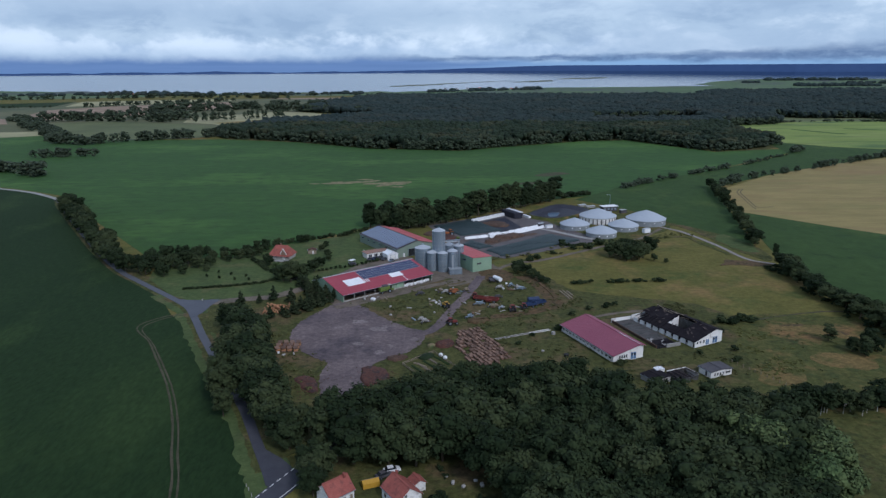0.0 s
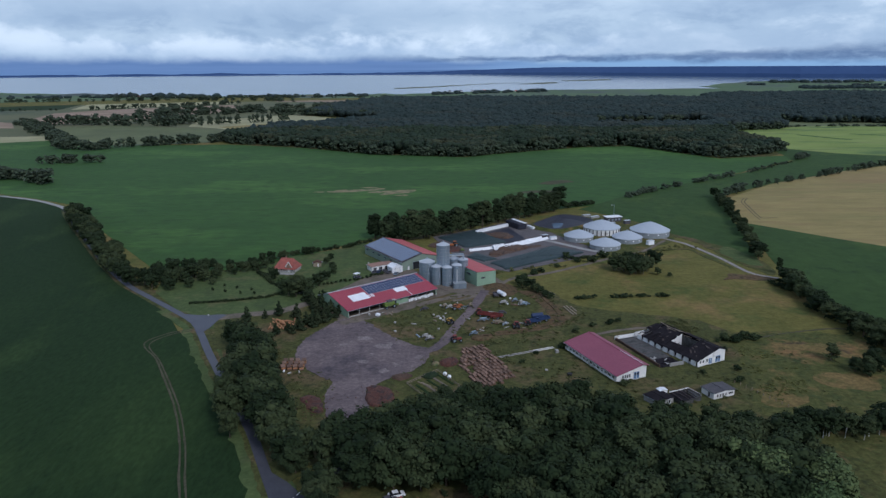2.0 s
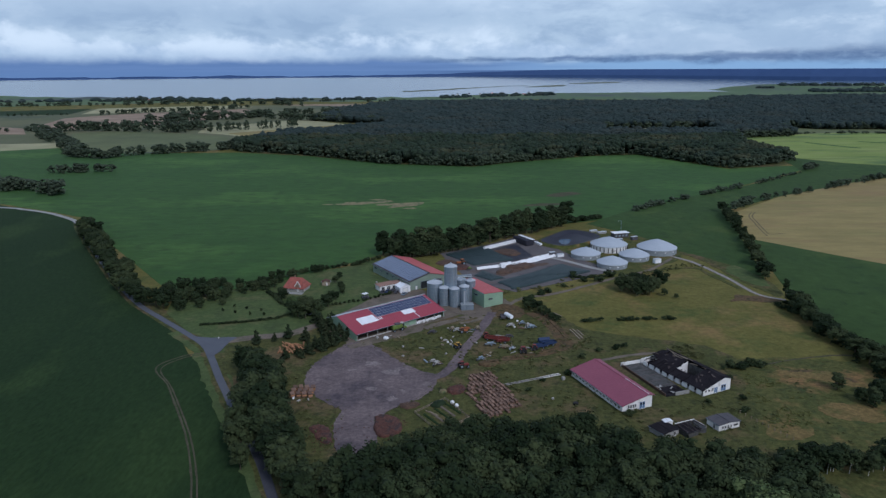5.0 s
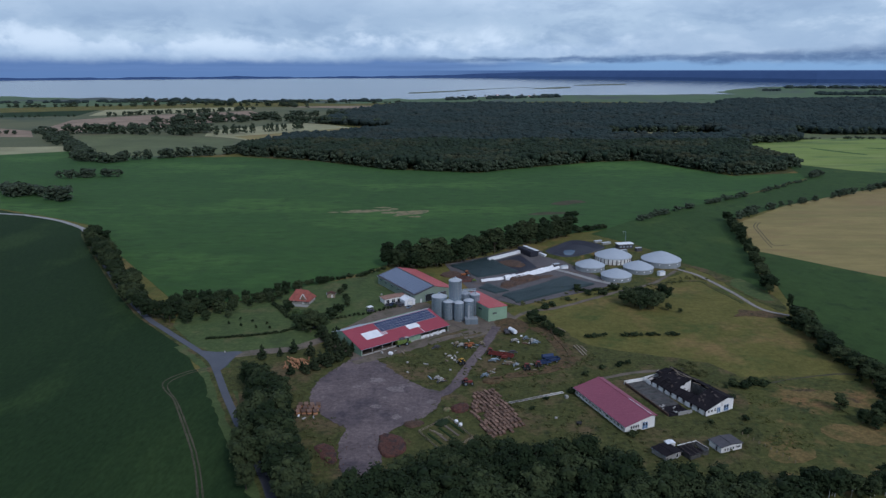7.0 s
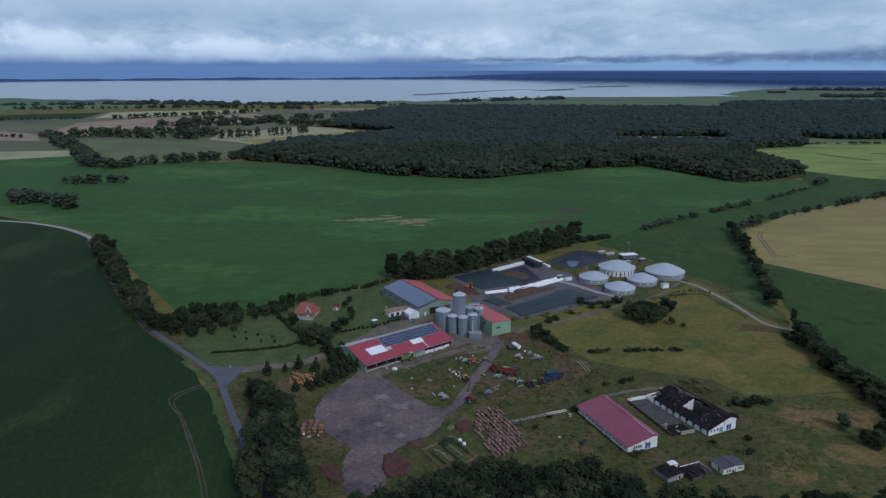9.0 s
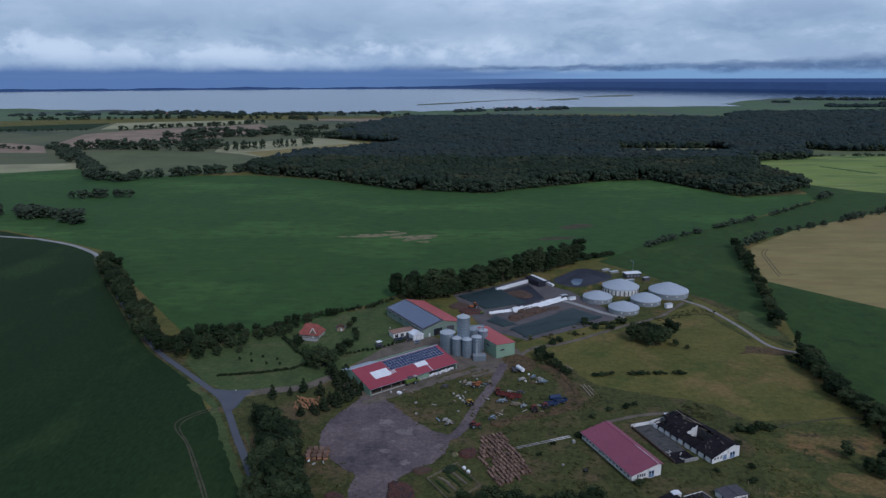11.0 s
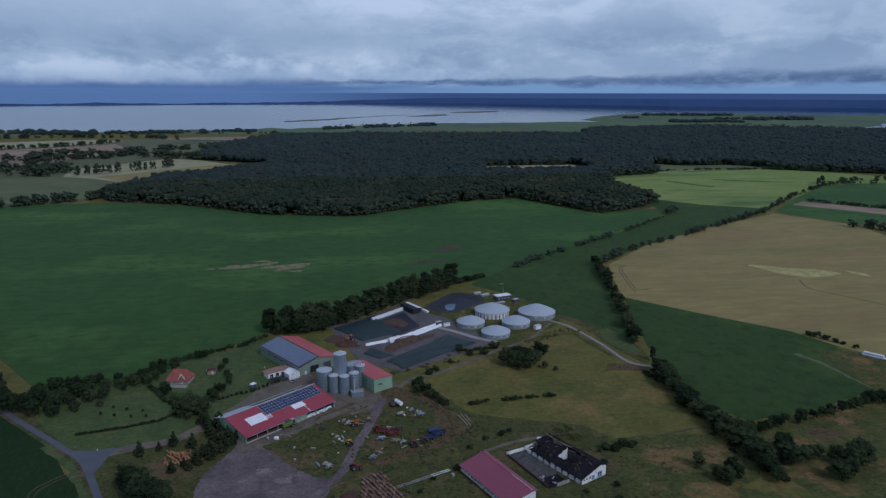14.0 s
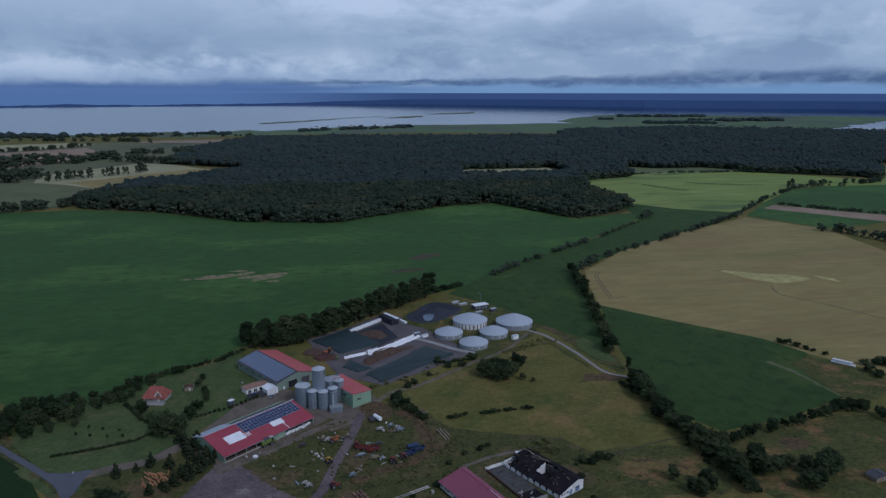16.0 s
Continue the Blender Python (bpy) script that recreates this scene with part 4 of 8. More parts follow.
ribbon("road_6", [(-640, 640), (-409, 595), (-372, 584), (-337, 566), (-308, 543), (-296, 530), (-286, 515), (-278, 502)], 3.6, 0.17, M["concrete"], "pale concrete farm lane between crops")
ribbon("road_1", [(-303, 538), (-285, 513), (-253, 464), (-194, 378), (-163, 337), (-142, 315), (-121, 294), (-109, 281), (-101.5, 268), (-92, 249), (-84, 234), (-74, 215), (-66.5, 202), (-58.3, 186.5), (-49.5, 167), (-44.5, 156), (-42, 150)], 2.8, 0.16, M["asphalt"], "narrow grey asphalt lane")
ribbon("road_2", [(-107, 284), (-90, 290), (-76, 294), (-66, 304), (-54, 316), (-40, 340), (-26, 352), (-14, 350), (0, 326), (12, 318)], (6, 4.5), 0.17, M["dirt"], "concrete farm road into the yard")
patch("road_junction", ragged([(-118, 290.5), (-109, 289.5), (-98, 290), (-99, 284.5), (-100.5, 271), (-103.5, 270), (-108.5, 279)], 5, 0.2), 0.18, M["asphalt"], "widened asphalt junction", "road")
ribbon("road_3", [(18, 324), (15.7, 316), (9.6, 294), (3, 275), (-1.6, 259), (-6, 251), (-12, 246)], 4.2, 0.15, M["gravel"], "grey gravel path through the yard", jitter=0.3)
ribbon("road_4", [(-64, 96), (-52, 124.5), (-41.5, 144.5), (-36, 155), (-27.5, 168), (-14, 182)], 6.0, 0.19, M["asphalt_dark_shade"], "dark main road with white lines")
# Lane end and its mouth painted dark, standing in for tree shade
ribbon("road_5", [(-62.5, 194.5), (-58.3, 186.5), (-49.5, 167), (-44.5, 156), (-42, 150)], 2.9, 0.168, M["asphalt_dark_shade"], "lane end painted darker for tree shade")
patch("road_mouth", ragged([(-50, 165.5), (-47.5, 166), (-40, 159), (-38.6, 155), (-42.5, 149), (-45.5, 155)], 5, 0.1), 0.175, M["asphalt_dark_shade"], "widened end of the lane", "road")
ribbon("track_1", [(-106, 273), (-114, 269), (-120, 260), (-118, 253), (-110, 243), (-103, 231), (-89, 206), (-79, 184), (-72, 165), (-65, 145), (-62, 120)], 0.6, 0.10, M["rut"], "sandy wheel rut across a field", category="track", jitter=0.12)
ribbon("track_2", [(-106, 271), (-113, 267), (-117.6, 259), (-116, 252.5), (-108.4, 242), (-101.2, 230), (-87.2, 205.2), (-77.2, 183.4), (-70.2, 164.5), (-63.2, 144.5), (-60, 120)], 0.5, 0.10, M["rut"], "sandy wheel rut across a field", category="track", jitter=0.12)
ribbon("track_3", [(128, 440), (139, 425), (146, 413), (154, 381), (158.5, 353), (169, 343)], (2.6, 1.9), 0.13, M["gravel_light"], "pale farm track past the tanks", category="track")
ribbon("track_4", [(24, 330), (34, 345), (50, 352), (70, 366), (88, 380), (112, 396), (135, 424)], 2.4, 0.12, M["dirt"], "dirt track beside the bunkers", category="track", jitter=0.3)
ribbon("track_5", [(55, 264), (75, 272), (95, 275)], 2.2, 0.1, M["dirt"], "dirt track behind the barns", category="track", jitter=0.3)
ribbon("track_6", [(123, 262), (140, 268), (158, 272), (168, 270)], 0.9, 0.1, M["rut"], "faint footpath in the meadow", category="track", jitter=0.3)
for k in range(12):
    a = Vector((-41.5, 144.5)) + Vector((0.464, 0.886)) * (k * 2.6 - 14) + Vector((-0.886, 0.464)) * 2.65
    line_ = thing("road_line", "white dashed edge line on the main road", "road marking", a, -27.6, "edge dashes")
    part("paint", boxed((0, 0, 0.205), (0.22, 1.5, 0.02)), M["white"], line_)
line_ = thing("road_line", "solid white edge line on the main road", "road marking", Vector((-41.5, 144.5)) + Vector((0.886, -0.464)) * 2.5, -27.6)
part("paint", boxed((0, -1, 0.205), (0.16, 24, 0.02)), M["white"], line_)

# ---- trees ----
def icos(n=1):
    bm = bmesh.new()
    bmesh.ops.create_icosphere(bm, subdivisions=n, radius=1)
    v, f = np.array([x.co[:] for x in bm.verts]), np.array([[x.index for x in p.verts] for p in bm.faces])
    bm.free()
    return v, f


ICO1, ICO2 = icos(1), icos(2)


def raw_mesh(name, verts, faces, mat, smooth=False):
    me = bpy.data.meshes.new(name)
    verts, faces = np.asarray(verts, dtype=np.float32), np.asarray(faces, dtype=np.int32)
    me.vertices.add(len(verts)), me.loops.add(faces.size), me.polygons.add(len(faces))
    me.vertices.foreach_set("co", verts.ravel())
    me.loops.foreach_set("vertex_index", faces.ravel())
    me.polygons.foreach_set("loop_start", np.arange(0, faces.size, faces.shape[1], dtype=np.int32))
    me.update(calc_edges=True)
    me.validate()
    if smooth:
        me.polygons.foreach_set("use_smooth", np.ones(len(faces), dtype=bool))
    me.materials.append(mat)
    return me


def crown_mesh(name, blobs, count, size, mat, seed, up=0.25, spread=0.42, core=None):
    """Leaf sprays set round clumps, over a dark core of twigs and leaves."""
    rng = np.random.default_rng(seed)
    b = np.array(blobs, dtype=float)
    w = (b[:, 3] * b[:, 4] + b[:, 3] * b[:, 5]) ** 1.0
    k = rng.choice(len(b), count, p=w / w.sum())
    d = rng.normal(size=(count, 3))
    d /= np.linalg.norm(d, axis=1)[:, None]
    d[:, 2] = np.where(d[:, 2] < -0.3, -d[:, 2], d[:, 2])
    c = b[k, :3] + d * b[k, 3:6] * rng.uniform(0.78, 1.10, (count, 1))
    n = d + rng.normal(scale=spread, size=(count, 3)) + np.array([0, 0, up])
    n /= np.linalg.norm(n, axis=1)[:, None]
    t = np.cross(n, rng.normal(size=(count, 3)))
    t /= np.linalg.norm(t, axis=1)[:, None] + 1e-9
    s = np.cross(n, t)
    h = size * rng.uniform(0.55, 1.25, (count, 1))
    a = h * rng.uniform(0.5, 0.9, (count, 1))
    quad = np.stack([c - t * h, c + s * a - n * 0.15 * h, c + t * h, c - s * a - n * 0.15 * h], axis=1).reshape(-1, 3)
    qf = np.arange(count * 4).reshape(-1, 4)
    tri = np.concatenate([qf[:, [0, 1, 2]], qf[:, [0, 2, 3]]])
    cv, cf = [], []
    base = len(quad)
    iv, fi = core or (ICO2 if len(b) < 7 else ICO1)
    for row in b:
        lump = 1 + 0.16 * rng.normal(size=(len(iv), 1))
        cv.append(row[:3] + iv * row[3:6] * 0.72 * lump)
        cf.append(fi + base)
        base += len(iv)
    return raw_mesh(name, np.concatenate([quad, *cv]), np.concatenate([tri, *cf]), mat)


def wood_mesh(name, height, r, limbs, mat, seed):
    """Tapered trunk with limbs that rise into the crown."""
    rng = random.Random(seed)
    bm = bmesh.new()

    def limb(a, b, r1, r2, n=6):
        d = Vector(b) - Vector(a)
        q = d.to_track_quat("Z", "Y").to_matrix().to_4x4()
        bmesh.ops.create_cone(bm, cap_ends=False, segments=n, radius1=r1, radius2=r2, depth=d.length, matrix=Matrix.Translation((Vector(a) + Vector(b)) / 2) @ q)

    top = (rng.uniform(-0.4, 0.4), rng.uniform(-0.4, 0.4), height * 0.55)
    limb((0, 0, -0.3), top, r, r * 0.6, 8)
    for i in range(limbs):
        a = i * 2.4 + rng.uniform(-0.4, 0.4)
        z = height * rng.uniform(0.25, 0.5)
        f = z / (height * 0.55)
        out = height * rng.uniform(0.16, 0.28)
        limb((top[0] * f, top[1] * f, z), (out * math.cos(a), out * math.sin(a), z + height * rng.uniform(0.14, 0.28)), r * 0.45, r * 0.15, 5)
    limb(top, (top[0] * 1.5, top[1] * 1.5, height * 0.85), r * 0.6, r * 0.15)
    me = bpy.data.meshes.new(name)
    bm.to_mesh(me)
    bm.free()
    me.materials.append(mat)
    return me


def broad_blobs(h, w, n, seed, low=0.28):
    rng = random.Random(seed)
    out = [(0, 0, h * 0.62, w * 0.36, w * 0.36, h * 0.27)]
    for i in range(n):
        a, z = i * 2.399 + rng.uniform(-0.3, 0.3), rng.uniform(low, 0.86)
        q = math.sqrt(max(0.05, 1 - ((z - 0.5) / 0.5) ** 2))
        r = w * 0.5 * q * rng.uniform(0.55, 0.82)
        s = w * rng.uniform(0.15, 0.25)
        out.append((r * math.cos(a), r * math.sin(a), h * z, s, s, s * rng.uniform(0.75, 1.0)))
    return out


# kinds: crown mesh, wood mesh, height
KIND = {}


def kind(key, h, w, n, count, size, mat, seed, r=0.28, low=0.28, bark="bark", limbs=6):
    KIND[key] = (crown_mesh("crown", broad_blobs(h, w, n, seed, low), count, size, mat, seed), wood_mesh("trunk", h, r, limbs, M[bark], seed), h)


for i in range(4):
    kind("near%d" % i, 14, 10.5, 34, 1350, 0.51, M["leaf"], 10 + i, 0.32)
    kind("mid%d" % i, 11, 9, 20, 850, 0.50, M["leaf"], 20 + i)
    kind("bush%d" % i, 3.4, 4.4, 10, 270, 0.37, M["leaf"], 30 + i, 0.1, 0.14, limbs=4)
for i in range(2):
    kind("pale%d" % i, 13, 10, 24, 1900, 0.46, M["leaf_light"], 40 + i, 0.3)
    kind("birch%d" % i, 12, 6.5, 22, 760, 0.42, M["leaf"], 50 + i, 0.11, 0.34, "birch", 5)
    kind("poplar%d" % i, 15, 7.0, 28, 1200, 0.48, M["leaf"], 60 + i, 0.28, 0.16)
    cone = [(0.12 * math.cos(j * 2.4) * (9 - j), 0.12 * math.sin(j * 2.4) * (9 - j), 0.9 + j * 0.72, 0.2 + (9 - j) * 0.19, 0.2 + (9 - j) * 0.19, 0.75) for j in range(9)]
    KIND["conifer%d" % i] = (crown_mesh("crown", cone, 520, 0.42, M["needle"], 70 + i, -0.1), wood_mesh("trunk", 7, 0.16, 3, M["bark"], 70 + i), 7.3)

TREE_LABEL = dict(near="dark green broadleaf tree with dense rounded crown", mid="broadleaf hedgerow tree with uneven green crown", bush="low green bush in rough grass", pale="grey-green willow-like tree with soft crown", birch="slender birch with white stem", poplar="tall narrow dark broadleaf tree in a row", conifer="small dark green conical spruce")
TREE_NAME = dict(near="tree", mid="tree", bush="bush", pale="willow_tree", birch="birch_tree", poplar="poplar_tree", conifer="spruce_tree")
TREE_CAT = dict(near="tree", mid="tree", bush="bush", pale="tree", birch="tree", poplar="tree", conifer="conifer")
tree_rnd = random.Random(77)


def plant(key, x, y, h, wide=1.0, group="", label=""):
    n = 4 if key in ("near", "mid", "bush") else 2
    crown, wood, h0 = KIND["%s%d" % (key, tree_rnd.randrange(n))]
    s = h / h0
    root = new("hedge_tree" if key == "mid" and "hedge" in group else "garden_tree" if key == "mid" and "garden" in group else TREE_NAME[key])
    root.empty_display_size = 0.3
    root.matrix_basis = pose(x, y, 0, 0, 0, tree_rnd.uniform(0, 360)) @ Matrix.Diagonal((s * wide, s * wide, s, 1))
    tagged(root, label or TREE_LABEL[key], TREE_CAT[key], group)
    for name, me in (("trunk", wood), ("crown", crown)):
        ob = new(name, me)
        ob.parent = root
    return root


def row(key, points, step, h, spread=1.0, wide=1.0, group="", label="", vary=0.25, gap=0.55):
    """Trees along a line. Beyond 560 m they are one joined belt of trees."""
    pts = [Vector(p) for p in points]
    if min(p.length for p in pts) > 560:
        return belt(key, pts, step, h, spread, wide, group, vary + 0.12, gap)
    carry = 0.0
    for a, b in zip(pts, pts[1:]):
        d = (b - a).length
        u = carry
        while u < d:
            p = a.lerp(b, u / d)
            plant(key, p.x + tree_rnd.uniform(-spread, spread), p.y + tree_rnd.uniform(-spread, spread), h * tree_rnd.uniform(1 - vary, 1 + vary), wide * tree_rnd.uniform(0.85, 1.2), group, label)
            u += step * tree_rnd.uniform(0.75, 1.3)
        carry = u - d


FAR = {}
for k_ in ("mid", "bush", "poplar"):
    for i in range(3):
        h_, w_, n_ = dict(mid=(11, 7.8, 10), bush=(3.4, 4.2, 6), poplar=(15, 6.0, 10))[k_]
        FAR[k_, i] = (crown_mesh("crown", broad_blobs(h_, w_, n_, 90 + i, 0.08), 74, 0.098 * h_, M["leaf_hazy"], 90 + i), h_)


def belt(key, pts, step, h, spread, wide, group, vary, gap):
    """A far hedge or row of trees, joined into one mesh."""
    rng = random.Random(int(abs(pts[0].x * 7 + pts[0].y)))
    vs, fs, k = [], [], 0
    total = sum((b - a).length for a, b in zip(pts, pts[1:]))
    for i in range(max(2, int(total / (step * gap)))):
        u = rng.uniform(0, total)
        for a, b in zip(pts, pts[1:]):
            d = (b - a).length
            if u <= d:
                break
            u -= d
        p = a.lerp(b, min(u / d, 1))
        me, h0 = FAR[key, rng.randrange(3)]
        n = len(me.vertices)
        v = np.empty(n * 3, dtype=np.float32)
        me.vertices.foreach_get("co", v)
        f = np.empty(len(me.loops), dtype=np.int32)
        me.loops.foreach_get("vertex_index", f)
        s = h * rng.uniform(1 - vary, 1 + vary) / h0
        v = v.reshape(-1, 3) * (s * wide * rng.uniform(0.8, 1.2), s * wide * rng.uniform(0.8, 1.2), s)
        t = rng.uniform(0, 6.28)
        x, y = v[:, 0] * math.cos(t) - v[:, 1] * math.sin(t), v[:, 0] * math.sin(t) + v[:, 1] * math.cos(t)
        vs.append(np.stack([x + p.x + rng.uniform(-spread, spread), y + p.y + rng.uniform(-spread, spread), v[:, 2] - 0.1 * s], axis=1))
        fs.append(f.reshape(-1, 3) + k)
        k += n
    ob = new("tree_belt", raw_mesh("tree_belt", np.concatenate(vs), np.concatenate(fs), M["leaf_hazy"]))
    return tagged(ob, "distant hedge of dark green trees between fields", "tree belt", kind="stuff")


# the wood below the camera
WOOD = [(-33, 172), (-20, 188), (-6, 198), (14, 203), (36, 200), (50, 193), (58, 184), (76, 184), (92, 180), (98, 174), (98, 166), (93, 150), (88, 136), (85, 112), (20, 112), (16, 134), (4, 148), (-2, 158), (-12, 156), (-18, 158), (-30, 158)]
cell = 7.2
for i in range(-6, 16):
    for j in range(14, 30):
        x, y = (i + 0.5 * (j % 2)) * cell + tree_rnd.uniform(-2, 2), j * cell + tree_rnd.uniform(-2, 2)
        if inside(WOOD, x, y):
            edge = y > 190 - 0.1 * abs(x - 30)
            plant("near", x, y, tree_rnd.uniform(10.5, 15.5) * (0.85 if edge else 1), tree_rnd.uniform(0.95, 1.2), "trees of the wood")
for x, y, h in ((76, 159, 14.5), (78, 154, 14.5), (80, 150, 14.5), (92, 152, 13.5), (90, 145, 13.5), (88, 138, 13.0), (84, 140, 14.0)):
    plant("pale", x, y, h, 1.1, "trees of the wood")
# lane side
for x, y, h in ((-84, 256, 10), (-79, 250, 12), (-75, 244, 13.5), (-73, 236, 15), (-69, 228, 15.5), (-66, 219, 15.5), (-64, 210, 15.5), (-60, 203, 15), (-57, 195, 14), (-53, 188, 14), (-50, 180, 12.5), (-67, 231, 13), (-62, 214, 12.5), (-55, 198, 12), (-45, 174, 10), (-40, 172, 10), (-69, 241, 12), (-63, 222, 11.5), (-58, 206, 11.5), (-50, 189, 11)):
    plant("near", x, y, h, 1.12, "trees along the lane")
for x, y, h, k in ((-66.8, 193.5, 12.5, 0.95), (-70.3, 202.5, 12, 0.9), (-71.2, 218.5, 13.5, 1.15), (-64.2, 184.5, 9.5, 0.8)):
    plant("near", x, y, h, k, "trees along the lane")
for x, y in ((-32.5, 150), (-31, 145), (-30, 154), (-34, 156)):
    plant("near", x, y, 8.5, 1.0, "trees along the lane")
row("mid", [(-279.5, 507), (-248, 459), (-222, 420), (-197, 384), (-175, 353), (-151, 327)], 7.5, 9.5, 1.2, 1.1, "trees along the far lane", "", 0.32)
row("mid", [(-275, 508), (-217, 421), (-162, 345)], 11, 8.5, 2, 1.15, "trees along the far lane", "", 0.4)
# farmhouse garden
for x, y, h in ((-140, 331, 6), (-138, 343, 7), (-127, 346, 7.5), (-118, 334, 4), (-128, 330, 5.5), (-133, 338, 6), (-145, 338, 8), (-116, 357, 5), (-111, 358, 6), (-105, 362, 5), (-99, 363, 5.5), (-120, 350, 5), (-122, 356, 5.5), (-100, 381, 5.5), (-104, 378, 5), (-94, 384, 5), (-64.6, 345, 4.5), (-61, 358, 4), (-67, 372, 4.5), (-83, 392, 5), (-79, 393, 5), (-66, 380, 4), (-63, 364, 3.6)):
    plant("mid", x, y, h, 1.1, "garden trees")
for x, y, h in ((-76, 317, 8.5), (-72, 315, 9), (-68, 318, 8.5), (-73, 321, 9), (-69, 323, 7.5), (-78, 321, 7), (-91, 347, 5.5), (-89, 344, 5)):
    plant("mid", x, y, h, 1.1, "dark trees by the farm road")
for x, y, h in ((-84, 337, 4.5), (-80, 334, 4.5), (-77, 338, 4)):
    plant("pale", x, y, h, 1.1, "garden shrubs", "pale green garden shrub")
row("bush", [(-100, 354), (-94, 346), (-88, 336), (-80, 326)], 2.4, 2.0, 0.6, 1.1, "garden hedge")
row("bush", [(-119, 305), (-100, 309), (-86, 314), (-80, 320)], 1.25, 1.25, 0.15, 1.1, "clipped hedge along the lawn", "low clipped hedge plant along a lawn", 0.1)
row("bush", [(-112, 366), (-92, 390), (-60, 410), (-48, 424)], 4, 2.6, 1, 1.2, "field hedge")
row("bush", [(-62, 334), (-46, 342), (-34, 352)], 2.2, 1.6, 0.3, 0.9, "hedge beside the yard")
for x, y in ((-115, 325), (-108, 322), (-104, 328), (-100, 320), (-96, 325), (-111, 331), (-93, 319)):
    plant("bush", x, y, 1.7, 0.6, "young orchard trees", "small young fruit tree on a lawn")
for x, y, h in ((-86.6, 283, 6.5), (-79.5, 286, 4.2), (-74, 289, 6.8), (-65.7, 286, 7), (-70, 266, 5.5), (-66, 309, 6.5), (-62, 302, 6.5), (-57, 299, 7), (-55, 278, 6), (-51.4, 284, 5.5), (-50, 296, 6.5), (-53, 300, 6), (-60, 278, 6), (-58, 282, 5.5), (-66, 270, 4.5), (-62, 274, 6), (-59, 305, 6)):
    plant("conifer", x, y, h, 1.1, "spruces by the yard")
for x, y, h in ((-150, 345, 9), (-144, 352, 9), (-136, 352, 9), (-130, 356, 8), (-152, 334, 9), (-146, 328, 7.5), (-136, 326, 6), (-124, 340, 6.5), (-131, 346, 8), (-139, 336, 8), (-120, 344, 5.5), (-127, 362, 6), (-118, 364, 5), (-107, 368, 5.5), (-108, 358, 5.5), (-102, 358, 5), (-112, 352, 4), (-98, 372, 5), (-92, 378, 4.5), (-66, 336, 5.5), (-62, 342, 5), (-64, 332, 5.5), (-60, 352, 3.5)):
    plant("mid", x, y, h, 1.15, "garden trees")
for x, y, h in ((-60, 296, 6.5), (-56, 303, 6.5), (-52, 293, 6), (-48, 291, 5), (-63, 306, 6.5), (-58, 292, 6), (-54, 288, 6), (-57, 275, 5.5), (-53, 280, 5.5), (-64, 268, 4.5), (-49, 287, 4.5), (-61, 271, 5), (-58, 308, 6)):
    plant("conifer", x, y, h, 1.25, "spruces by the yard")
# tall row behind the bunkers
row("poplar", [(-46, 430), (-24, 428), (-4, 441), (16, 462), (37, 482), (59, 500), (86, 525)], 5.2, 16.5, 2.6, 1.2, "tall tree row behind the farm")
row("mid", [(-40, 430), (-22, 427), (-2, 441), (18, 463), (39, 483), (61, 501), (80, 520)], 5.2, 9.0, 2.4, 1.25, "tall tree row behind the farm")
row("mid", [(-44, 436), (-20, 432), (0, 446)], 7, 10, 2, 1.2, "tall tree row behind the farm")
for x, y, h in ((-46, 431, 12), (-38, 427, 13.5), (-30, 426, 12.5), (-22, 428, 12)):
    plant("near", x, y, h, 1.15, "tall tree row behind the farm")
row("bush", [(90, 529), (105, 538), (118, 548)], 6, 4, 2, 1.3, "tall tree row behind the farm")
# meadow bushes
for x, y, h in ((88, 358, 8), (93, 356, 9), (98, 352, 9), (102, 352, 8.5), (105, 356, 8.5), (111, 366, 9.5), (97, 360, 9.5), (91, 362, 8.5), (101, 358, 9), (95, 350, 6), (109, 350, 4), (114, 346, 2.6)):
    plant("mid", x, y, h, 1.15, "thicket in the meadow")
for x, y, h in ((36, 333, 5), (40, 327, 5.5), (38, 338, 4.5), (44, 319, 4), (48, 311, 3.2), (42, 322, 4.5), (46, 314, 3.4), (36, 328, 4.5)):
    plant("mid", x, y, h, 1.3, "bushes beside the yard")
for x, y, h in ((79, 313, 2.0), (83, 313, 1.8), (92, 314, 1.8), (101, 314, 2), (62, 311, 1.8), (66, 312, 1.5), (49, 355, 3), (67, 384, 3.2), (72, 375, 3), (80, 375, 3.4), (88, 385, 4), (45, 351, 3.2), (59, 365, 2), (109, 259, 3), (113, 258, 3.2), (118, 262, 3), (121, 260, 2.6), (104, 248, 2.5), (101, 246, 2.4), (44, 252, 2.6), (52, 268, 2.2), (60, 275, 2), (68, 278, 2.4), (72, 280, 2), (100, 222, 2.2), (103, 231, 2), (60, 219, 2.2), (90, 229, 1.6), (33, 246, 1.6), (27, 238, 1.5)):
    plant("bush", x, y, h, 1.2, "meadow bushes")
for x, y, h in ((141, 240, 7.0), (144, 230, 6.2), (148, 229, 6.8), (151.5, 233, 8.2), (146.5, 226, 5.5), (153, 230, 6)):
    plant("poplar", x, y, h, 1.5, "small trees in the meadow")
row("birch", [(103, 186), (112, 184), (120, 184), (134, 186)], 2.6, 8.5, 1.4, 1.2, "birches at the edge of the wood")
row("bush", [(100, 190), (112, 190), (124, 190), (136, 191)], 3.0, 3.0, 1.2, 1.3, "bushes under the birches")
